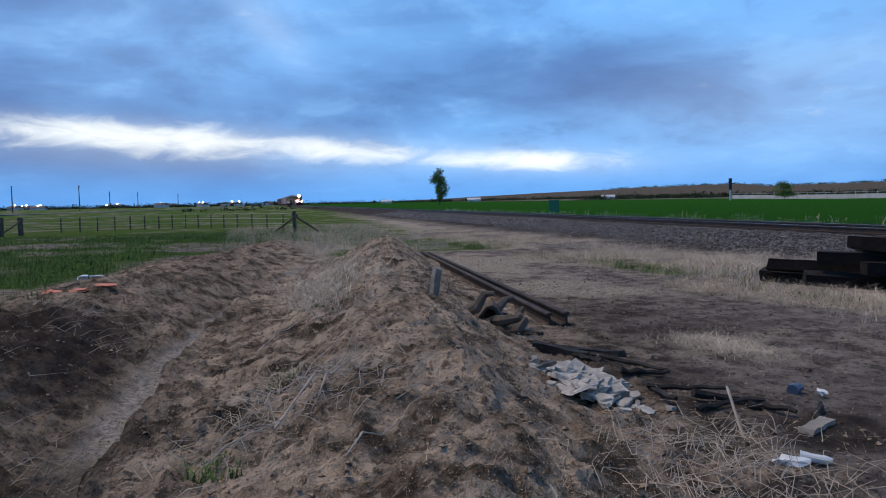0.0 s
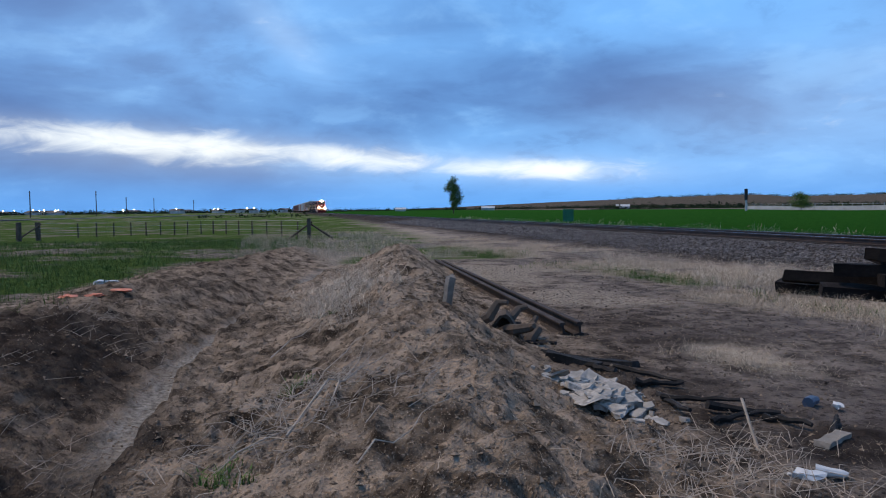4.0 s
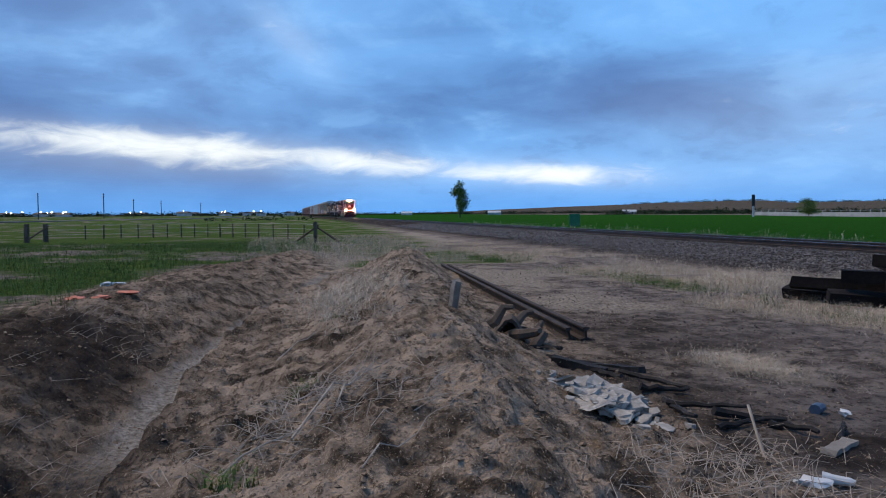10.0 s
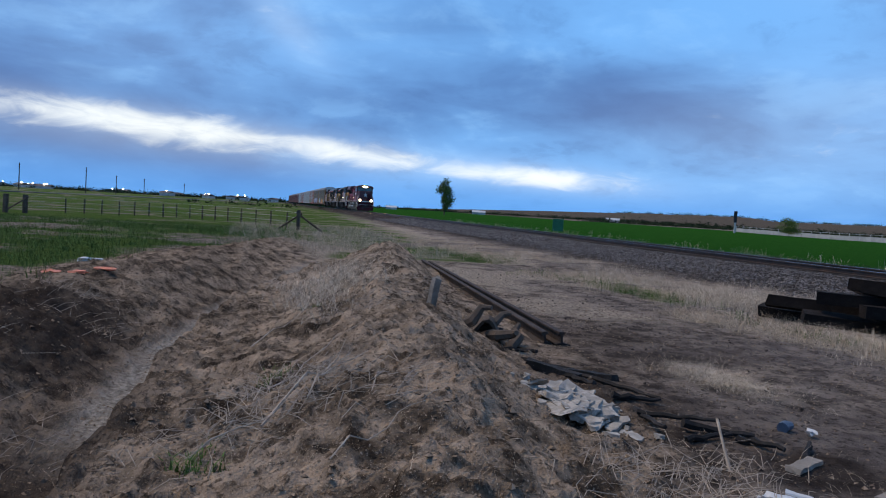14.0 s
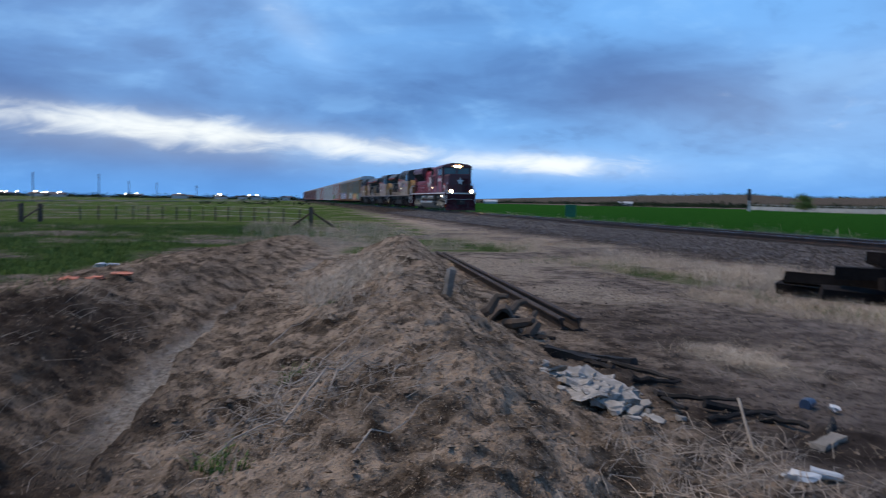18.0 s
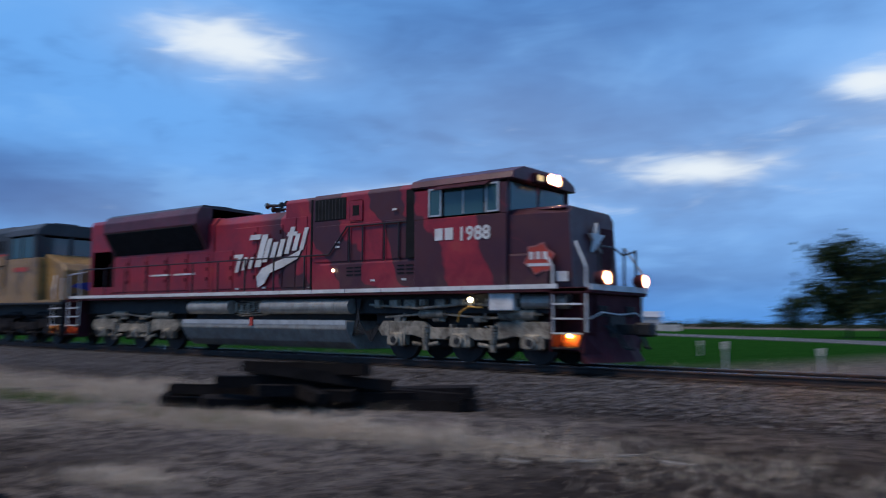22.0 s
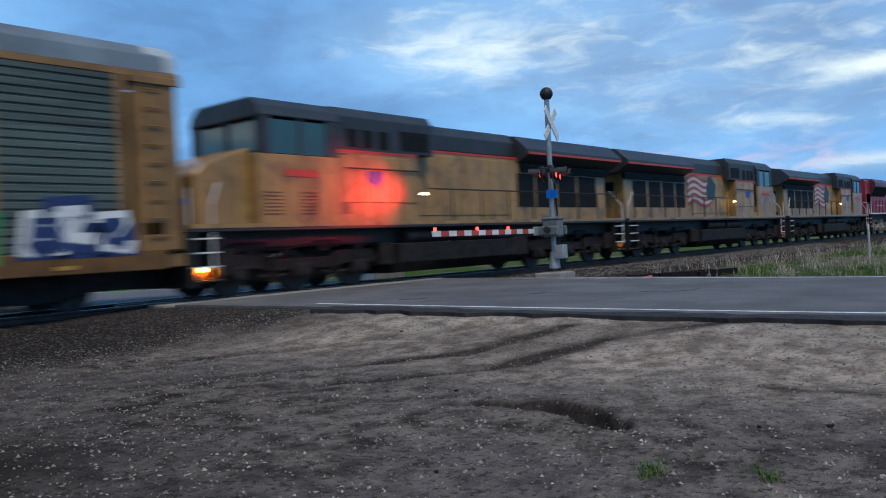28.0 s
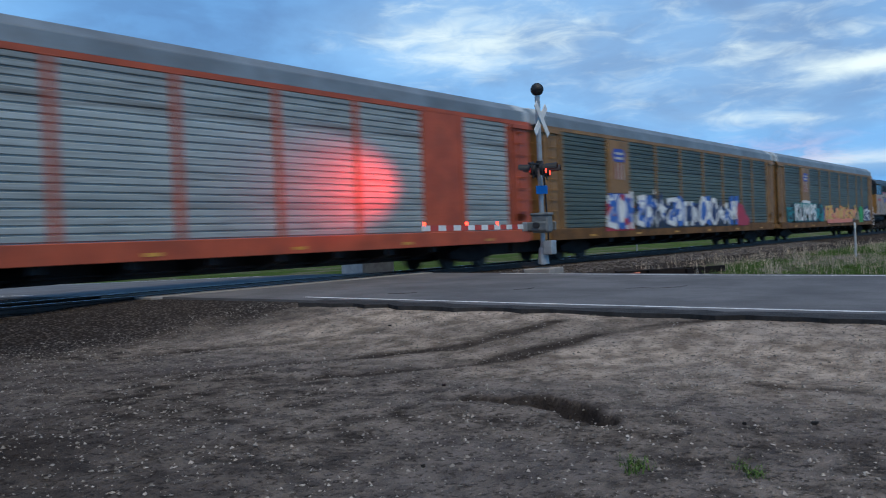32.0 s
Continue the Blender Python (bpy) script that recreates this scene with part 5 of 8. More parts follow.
        handrail(loco, [(-0.35, s * 1.46, 0.75), (-0.35, s * 1.46, 2.3), (-0.7, s * 1.40, 2.75)], [], WHITE_PAINT, 0.026)
        handrail(loco, [(0.50, s * 1.46, 0.8), (0.50, s * 1.46, 2.25), (0.15, s * 1.3, 2.85)], [], WHITE_PAINT, 0.026)
        handrail(loco, [(-21.0, s * 1.46, 0.75), (-21.0, s * 1.46, 2.85)], [], WHITE_PAINT, 0.026)
        handrail(loco, [(-21.8, s * 1.46, 0.75), (-21.8, s * 1.46, 2.7), (-21.8, s * 0.8, 2.85)], [], WHITE_PAINT, 0.026)
        posts = [(-20.6 + k * 1.335, s * 1.45, 2.87) for k in range(10)]
        handrail(loco, [(-20.9, s * 1.45, 2.87), (-7.6, s * 1.45, 2.87), (-6.9, s * 1.45, 3.62), (-4.7, s * 1.45, 3.62)], posts, BLACK_RAIL, 0.022)
        b = bmesh.new()
        for x in (-6.8, -6.3, -5.5, -5.0):
            add_rod(b, (x, s * 1.45, 2.62), (x, s * 1.45, 3.62), 0.022, None, 6)
        pieces("stanchion", b, BLACK_RAIL, loco)
    handrail(loco, [(0.58, -0.95, 2.75), (0.58, -0.25, 2.75), (0.58, 0.25, 2.6), (0.58, 0.95, 2.75)], [(0.58, -0.95, 2.78), (0.58, -0.3, 2.78), (0.58, 0.3, 2.78), (0.58, 0.95, 2.78)], BLACK_RAIL, 0.024)
    loco_truck(loco, -3.2, TRUCK_GREY)
    loco_truck(loco, -17.75, TRUCK_GREY)
    return loco


HERALD_EDGE = material("faded_red_edge", (0.34, 0.12, 0.11), 0.5, 0, 0.2, 3, 40, None, 0, 0.1)
BLACK_RAIL = material("black_handrail", (0.02, 0.016, 0.017), 0.5, 0, 0.2, 3, 40, None, 0, 0.1)


def flag(parent, x, y, s):
    """A waving striped flag painted on the hood side, one sheet a stripe, with a dark canton."""
    n = 18
    for k in range(9):
        pts_top, pts_low = [], []
        for i in range(n + 1):
            u = i / n
            wob = 0.16 * math.sin(u * 7.0) + 0.10 * u
            z0 = 2.35 + wob + k * 0.16
            pts_low.append((x + u * 3.3, z0))
            pts_top.append((x + u * 3.3, z0 + 0.16))
        part("flag_stripe", extrude(pts_low + pts_top[::-1], "y", y - 0.008, y + 0.008), FLAG_RED if k % 2 == 0 else FLAG_WHITE, parent)
    o = [(x + 2.95 + 0.66 * math.cos(a) * (1.1 if math.cos(a) > 0 else 0.9) + 0.1 * math.sin(3 * a), 3.22 + 0.62 * math.sin(a) + 0.08 * math.cos(4 * a)) for a in [i * math.pi / 8 for i in range(16)]]
    part("flag_canton", extrude(o, "y", y - 0.012, y + 0.012), FLAG_BLUE, parent)


def yellow_locomotive(name_label, grubby=True):
    """Wide-cab freight diesel; its nose tip at x = 0, hood behind."""
    loco = thing("freight_locomotive", name_label, "locomotive", group="train")
    body = YELLOW if grubby else YELLOW_CLEAN
    L = 20.2
    part("underframe", box(-L, -0.3, -1.1, 1.1, 1.15, 1.62, 0.03), GREASE, loco)
    part("running_board", box(-L - 0.5, 0.5, -1.52, 1.52, 1.58, 1.74, 0.015), HOOD_GREY, loco)
    for s in (-1, 1):
        part("sill_stripe", box(-L - 0.45, 0.45, s * 1.525 - 0.012, s * 1.525 + 0.012, 1.66, 1.76), body, loco)

    def prism(name, o, x0, x1, mat=body, bev=0.02):
        return part(name, extrude(o, "x", x0, x1, bev), mat, loco)

    prism("long_hood", [(-1.0, 1.74), (1.0, 1.74), (1.0, 4.0), (-1.0, 4.0)], -L + 0.2, -6.6)
    prism("hood_top", [(-1.0, 4.03), (1.0, 4.03), (1.0, 4.52), (0.75, 4.84), (-0.75, 4.84), (-1.0, 4.52)], -13.4, -6.6, HOOD_GREY)
    prism("equipment_cabinet", [(-1.4, 1.74), (1.4, 1.74), (1.4, 3.72), (-1.4, 3.72)], -7.6, -4.3)
    prism("cabinet_top", [(-1.4, 3.75), (1.4, 3.75), (1.4, 4.68), (1.2, 4.95), (-1.2, 4.95), (-1.4, 4.68)], -8.4, -4.3, HOOD_GREY)
    prism("cab_body", [(-1.5, 1.74), (1.5, 1.74), (1.5, 3.5), (-1.5, 3.5)], -4.3, -1.55)
    # slanted nose
    nose = part("nose", extrude([(-1.6, 1.74), (0.0, 1.74), (0.0, 2.95), (-0.25, 3.22), (-1.55, 3.66), (-1.6, 3.66)], "y", -1.15, 1.15, 0.04), body, loco)
    cabtop = prism("cab_roof", [(-1.52, 4.45), (1.52, 4.45), (1.42, 4.72), (1.1, 4.95), (-1.1, 4.95), (-1.42, 4.72)], -4.4, -1.7, HOOD_GREY)
    b = bmesh.new()
    for s in (-1, 1):
        y0, y1 = sorted((s * 1.42, s * 1.5))
        add_box(b, -4.3, -3.9, y0, y1, 3.5, 4.47)
        add_box(b, -2.0, -1.75, y0, y1, 3.5, 4.47)
        add_box(b, -3.05, -2.95, y0, y1, 3.5, 4.47)
        add_box(b, -1.86, -1.76, min(s * 1.2, s * 1.45), max(s * 1.2, s * 1.45), 3.45, 4.47)
    add_box(b, -1.86, -1.76, -0.08, 0.08, 3.45, 4.47)
    add_box(b, -4.3, -4.2, -1.45, 1.45, 3.5, 4.47)
    pieces("cab_pillar", b, HOOD_GREY, loco)
    for s in (-1, 1):
        y = s * 1.46
        for a, c in ((-3.9, -3.05), (-2.95, -2.0)):
            part("side_window", box(a, c, y - 0.01, y + 0.01, 3.52, 4.38), WINDOW, loco)
        part("windshield", box(-1.83, -1.80, min(s * 0.08, s * 1.2), max(s * 0.08, s * 1.2), 3.5, 4.36), WINDOW, loco)
        part("red_line", box(-L + 0.3, -1.9, s * 1.0 - 0.012, s * 1.0 + 0.012, 3.94, 4.02), STRIPE_RED, loco)
        part("red_line", box(-7.6, -4.3, s * 1.4 - 0.012, s * 1.4 + 0.012, 3.68, 3.76), STRIPE_RED, loco)
        part("cab_door", box(-4.75, -4.32, s * 1.40 - 0.02, s * 1.40 + 0.02, 2.0, 3.66, 0.01), DOOR_BROWN, loco)
        part("blower_opening", box(-8.2, -6.9, s * 1.40 - 0.015, s * 1.40 + 0.015, 3.86, 4.42), BLACK_HOLE, loco)
        for a in (-6.4, -5.75, -5.15):
            part("cabinet_window", box(a, a + 0.42, s * 1.402 - 0.015, s * 1.402 + 0.015, 3.84, 4.34), BLACK_HOLE, loco)
        for k in range(4):
            a = -12.9 + k * 1.3
            part("hood_door", box(a, a + 1.22, s * 1.0 - 0.02, s * 1.0 + 0.025, 1.95, 3.85, 0.012), body, loco)
        for k in range(3):
            a = -7.5 + k * 1.06
            part("cabinet_door", box(a, a + 1.0, s * 1.4 - 0.02, s * 1.4 + 0.025, 2.3, 3.6, 0.012), body, loco)
        for a in (-3.5, -2.3):
            b = bmesh.new()
            for k in range(7):
                add_box(b, a, a + 0.6, s * 1.505 - 0.008, s * 1.505 + 0.02, 2.0 + k * 0.09, 2.05 + k * 0.09)
            pieces("louvre_slat", b, body, loco)
        for a, c in ((-14.6, -13.5), (-16.1, -14.75), (-17.6, -16.25), (-19.2, -17.8)):
            part("radiator_grille", box(a, c, s * 1.0 - 0.01, s * 1.0 + 0.03, 2.25, 3.45, 0.01), BLACK_HOLE, loco)
        # wide radiator wing over the rear
        o = [(s * 0.9, 3.75), (s * 1.55, 4.10), (s * 1.55, 4.28), (s * 1.0, 4.78), (s * 0.2, 4.90), (s * 0.2, 3.75)]
        part("radiator_wing", extrude(o, "x", -L - 0.35, -13.5, 0.02), HOOD_GREY, loco)
        part("wing_stripe", box(-L - 0.33, -13.55, s * 1.55 - 0.012, s * 1.55 + 0.014, 4.10, 4.18), STRIPE_RED, loco)
        # black strip standing in for the shade beneath the wing's overhang
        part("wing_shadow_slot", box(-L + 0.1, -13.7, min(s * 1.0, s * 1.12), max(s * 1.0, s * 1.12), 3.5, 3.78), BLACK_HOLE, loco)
        handrail(loco, [(-L + 0.1, s * 1.47, 2.75), (-8.0, s * 1.47, 2.75), (-7.6, s * 1.47, 3.25), (-4.6, s * 1.47, 3.25)], [(-L + 0.2 + k * 1.55, s * 1.47, 2.75) for k in range(8)], GREASE, 0.022, 1.74)
        handrail(loco, [(-0.2, s * 1.47, 0.7), (-0.2, s * 1.47, 2.2), (-0.6, s * 1.2, 2.75)], [], WHITE_PAINT, 0.024)
        handrail(loco, [(0.4, s * 1.45, 0.7), (0.4, s * 1.45, 2.6)], [], WHITE_PAINT, 0.024)
        handrail(loco, [(-L - 0.4, s * 1.45, 0.7), (-L - 0.4, s * 1.45, 2.3), (-L + 0.4, s * 1.3, 2.9)], [], WHITE_PAINT, 0.024)
        steps(loco, -0.4, 1, s, GREASE, True)
        steps(loco, -L - 0.45, 1, s, GREASE, True)
        part("side_shield", extrude([(-6.05, 2.9), (-5.75, 2.75), (-5.45, 2.9), (-5.45, 3.2), (-6.05, 3.2)], "y", s * 1.43 - 0.008, s * 1.43 + 0.008), LOGO_BLUE, loco)
        part("wall_lamp", box(-7.95, -7.72, s * 1.42 - 0.02, s * 1.42 + 0.03, 2.55, 2.62), LAMP_SMALL, loco)
        part("air_reservoir", rod((-11.6, s * 1.2, 1.32), (-9.4, s * 1.2, 1.32), 0.22, None, 18), TANK_DARK, loco)
        part("air_reservoir", rod((-9.0, s * 1.2, 1.32), (-7.0, s * 1.2, 1.32), 0.22, None, 18), TANK_DARK, loco)
        part("number_bar", box(-3.55, -2.4, s * 1.51 - 0.006, s * 1.51 + 0.008, 2.95, 3.13), STRIPE_RED, loco)
        part("ditch_lamp", rod((0.46, s * 1.0, 1.92), (0.56, s * 1.0, 1.92), 0.11, None, 12), GREASE, loco)
    o = [(-0.85, 2.3), (0, 2.12), (0.85, 2.3), (0.7, 2.42), (0.2, 2.5), (-0.2, 2.5), (-0.7, 2.42)]
    part("nose_wings", extrude(o, "x", -0.02, 0.02), LOGO_BLUE, nose)
    part("rear_end_window", box(-L + 0.17, -L + 0.23, -0.5, 0.5, 3.0, 3.4), BLACK_HOLE, loco)
    part("fuel_tank", extrude([(-1.45, 0.55), (-1.45, 1.12), (1.45, 1.12), (1.45, 0.55), (1.0, 0.25), (-1.0, 0.25)], "x", -12.6, -6.6, 0.02), TANK_DARK, loco)
    b = add_box(bmesh.new(), -12.4, -11.9, -0.3, 0.3, 4.74, 4.94, 0.03)
    add_rod(b, (-10.2, 0, 4.7), (-10.2, 0, 4.88), 0.1)
    add_rod(b, (-10.5, 0.1, 4.9), (-9.9, 0.1, 4.9), 0.07, 0.1, 10)
    part("horn", b, GREASE, loco)
    b = add_box(bmesh.new(), -3.6, -2.2, -0.5, 0.5, 4.94, 5.05, 0.03)
    part("roof_cooler", b, GREASE, loco)
    part("pilot_plate", box(0.30, 0.42, -1.5, 1.5, 0.3, 1.6, 0.02), GREASE, loco)
    for a, c in ((-6.55, -6.0), (-13.6, -12.65), (-1.0, -0.35), (-L + 0.1, -L + 0.9)):
        part("underframe_box", box(a, c, -1.3, 1.3, 0.5, 1.18, 0.05), TRUCK_DARK, loco)
    coupler(loco, 0.4, 1)
    coupler(loco, -L - 0.4, -1)
    loco_truck(loco, -3.15, TRUCK_DARK)
    loco_truck(loco, -16.6, TRUCK_DARK)
    return loco


DOOR_BROWN = material("cab_door_brown", (0.14, 0.085, 0.035), 0.6, 0, 0.25, 2, 40, (0.08, 0.05, 0.03), 0.4, 0.2)
TANK_DARK = material("tank_dark_grey", (0.017, 0.016, 0.0155), 0.7, 0.1, 0.35, 2, 35, (0.07, 0.056, 0.046), 0.5, 0.3)
TRUCK_DARK = material("truck_dark", (0.022, 0.018, 0.017), 0.75, 0.1, 0.35, 3, 35, (0.05, 0.039, 0.031), 0.5, 0.4)


# ---- covered car carriers ----
def panel_mesh(mat, width, height, ribs=22):
    """A pressed side panel with level corrugations."""
    bm = bmesh.new()
    step = height / ribs
    prev = None
    for k in range(ribs):
        z = k * step
        for dz, d in ((0.0, 0.0), (0.12 * step, 0.0), (0.24 * step, 0.030), (0.86 * step, 0.030), (0.98 * step, 0.0)):
            row = (bm.verts.new((0, -d, z + dz)), bm.verts.new((width, -d, z + dz)))
            if prev:
                bm.faces.new((prev[0], prev[1], row[1], row[0]))
            prev = row
    me = bpy.data.meshes.new("side_panel")
    bm.to_mesh(me)
    bm.free()
    me.materials.append(mat)
    return me


def freight_truck(parent, centre):
    truck = part("truck", box(centre - 0.2, centre + 0.2, -1.0, 1.0, 0.3, 0.72, 0.03), GREASE, parent)
    for s in (-1, 1):
        o = [(centre - 1.15, 0.34), (centre - 1.15, 0.56), (centre - 0.5, 0.80), (centre + 0.5, 0.80), (centre + 1.15, 0.56), (centre + 1.15, 0.34), (centre + 0.75, 0.32), (centre + 0.45, 0.22), (centre - 0.45, 0.22), (centre - 0.75, 0.32)]
        part("side_frame", extrude(o, "y", s * 1.0 - 0.09, s * 1.0 + 0.09, 0.02), TRUCK_DARK, truck)
    for k in (-0.88, 0.88):
        WHEELS.append(wheelset(parent, centre + k, WHEEL_STEEL, 0.42))


CAR_LENGTH = 27.5
POSTS = (-1.45, -4.1, -6.05, -8.95, -11.75, -14.65, -17.5, -20.4, -22.3, -26.05)
_panel = {}


def car_carrier(label, post, panel, roof, logo=False, solid=False):
    """A tall covered rail car; its front end sill at x = 0."""
    car = thing("car_carrier", label, "rail car", group="train")
    L = CAR_LENGTH
    part("deck_sill", box(-L, 0, -1.5, 1.5, 0.82, 1.12, 0.02), post, car)
    part("centre_sill", box(-L - 0.2, 0.2, -0.3, 0.3, 0.36, 0.85, 0.02), GREASE, car)
    for k in range(9):
        x = -5.6 - k * 2.04
        part("crossbearer", extrude([(-1.45, 0.84), (-1.45, 0.62), (-0.4, 0.40), (0.4, 0.40), (1.45, 0.62), (1.45, 0.84)], "x", x - 0.12, x + 0.12), GREASE, car)
    part("brake_reservoir", rod((-15.2, 0.75, 0.6), (-13.6, 0.75, 0.6), 0.22, None, 14), GREASE, car)
    part("brake_rod", rod((-22.0, -0.6, 0.5), (-5.2, -0.6, 0.5), 0.03, None, 6), GREASE, car)
    for s in (-1, 1):
        part("side_sill", box(-L + 0.5, -0.5, s * 1.56 - 0.05, s * 1.56 + 0.04, 0.78, 1.22, 0.015), SILL_BROWN if post is POST_YELLOW else post, car)
        part("top_chord", box(-L, 0, s * 1.53 - 0.05, s * 1.53 + 0.06, 4.95, 5.10, 0.01), post, car)
        key = (panel.name, s)
        if key not in _panel:
            _panel[key] = panel_mesh(panel, 1.0, 3.74)
        for x in POSTS:
            part("post", box(x - 0.1, x + 0.1, s * 1.56 - 0.04, s * 1.56 + 0.06, 1.2, 4.98, 0.012), post, car)
        for right, left in zip(POSTS, POSTS[1:]):
            if solid and right == -4.1:
                part("door_panel", box(left + 0.09, right - 0.09, s * 1.56 - 0.02, s * 1.56 + 0.03, 1.2, 4.98, 0.01), post, car)
                continue
            ob = part("side_panel", None, None, car, data=_panel[key])
            wid = right - left - 0.2
            ob.scale = (wid, 1, 1)
            if s < 0:
                ob.location = (left + 0.1, -1.54, 1.22)
            else:
                ob.location, ob.rotation_euler = (right - 0.1, 1.54, 1.22), (0, 0, math.pi)
        for x0, x1 in ((-1.2, -0.12), (-L + 0.12, -L + 1.2)):
            part("end_panel", box(x0, x1, s * 1.55 - 0.03, s * 1.55 + 0.02, 1.2, 4.98, 0.01), post, car)
            part("placard", box(x0 + 0.12, x0 + 0.62, s * 1.572 - 0.008, s * 1.572 + 0.008, 1.55, 1.8), YELLOW_CLEAN, car, "yellow placard")
            for q in range(4):
                part("stencil", box(x0 + 0.15, x0 + 0.75 - 0.1 * (q % 2), s * 1.572 - 0.006, s * 1.572 + 0.006, 2.1 + q * 0.13, 2.16 + q * 0.13), GREASE, car)
            part("top_bracket", box(x0 - 0.05, x1 + 0.1, s * 1.6 - 0.04, s * 1.6 + 0.05, 4.82, 4.98, 0.01), post, car)
        for x in (-0.95, -L + 0.5):
            stile = part("ladder", box(x - 0.03, x, s * 1.62 - 0.015, s * 1.62 + 0.015, 1.3, 4.85), post, car)
            for k in range(9):
                o = part("rung", rod((x, s * 1.62, 1.5), (x + 0.45, s * 1.62, 1.5), 0.016, None, 5), post, stile) if k == 0 else part("rung", None, None, stile, data=o.data)
                o.location = (0, 0, k * 0.4)
        for k in range(6):
            part("tie_down_plate", box(-3.0 - k * 4.2, -2.6 - k * 4.2, s * 1.61 - 0.01, s * 1.61 + 0.015, 0.88, 0.96), YELLOW_CLEAN, car)
        if logo:
            x = -22.3
            part("logo_panel", box(x, x + 1.9, s * 1.61 - 0.03, s * 1.61 + 0.03, 2.65, 4.9, 0.01), post, car)
            part("logo_cap", extrude([(x + 0.5, 4.0), (x + 1.4, 4.0), (x + 1.5, 4.3), (x + 1.35, 4.55), (x + 0.55, 4.55), (x + 0.4, 4.3)], "y", s * 1.645 - 0.008, s * 1.645 + 0.008), LOGO_BLUE, car)
            for q in range(2):
                part("logo_bar", box(x + 0.58, x + 1.32, s * 1.655 - 0.008, s * 1.655 + 0.008, 4.1 + q * 0.2, 4.2 + q * 0.2), FLAG_WHITE, car)
            for q in range(6):
                part("logo_stripe", box(x + 0.5 + q * 0.15, x + 0.57 + q * 0.15, s * 1.645 - 0.008, s * 1.645 + 0.008, 3.25, 3.95), FLAG_WHITE if q % 2 else FLAG_RED, car)
    o = [(-1.58, 5.08), (1.58, 5.08), (1.53, 5.46), (1.22, 5.72), (0.5, 5.86), (-0.5, 5.86), (-1.22, 5.72), (-1.53, 5.46)]
    part("roof", extrude(o, "x", -L + 0.35, -0.35, 0.02), roof, car)
    for x in (-0.33, -L + 0.33):
        part("roof_end", extrude([(u * 0.99, v + 0.015) for u, v in o], "x", x - 0.42, x + 0.30, 0.03), CAP_PALE, car, "pale moulded roof end")
    for x, d in ((-0.08, 1), (-L + 0.08, -1)):
        for s in (-1, 1):
            part("end_door", box(x - 0.05, x + 0.05, min(s * 0.02, s * 1.45), max(s * 0.02, s * 1.45), 1.15, 5.05, 0.02), post, car)
        for k in range(8):
            part("end_rung", rod((x + d * 0.09, -1.3, 1.5 + k * 0.42), (x + d * 0.09, -0.9, 1.5 + k * 0.42), 0.014, None, 5), post, car)
        part("warning_plate", box(x + d * 0.055 - 0.01, x + d * 0.055 + 0.01, -0.8, -0.45, 2.0, 2.25), YELLOW_CLEAN, car)
    coupler(car, 0.1, 1)
    coupler(car, -L - 0.1, -1)
    freight_truck(car, -3.2)
    freight_truck(car, -L + 3.2)
    return car


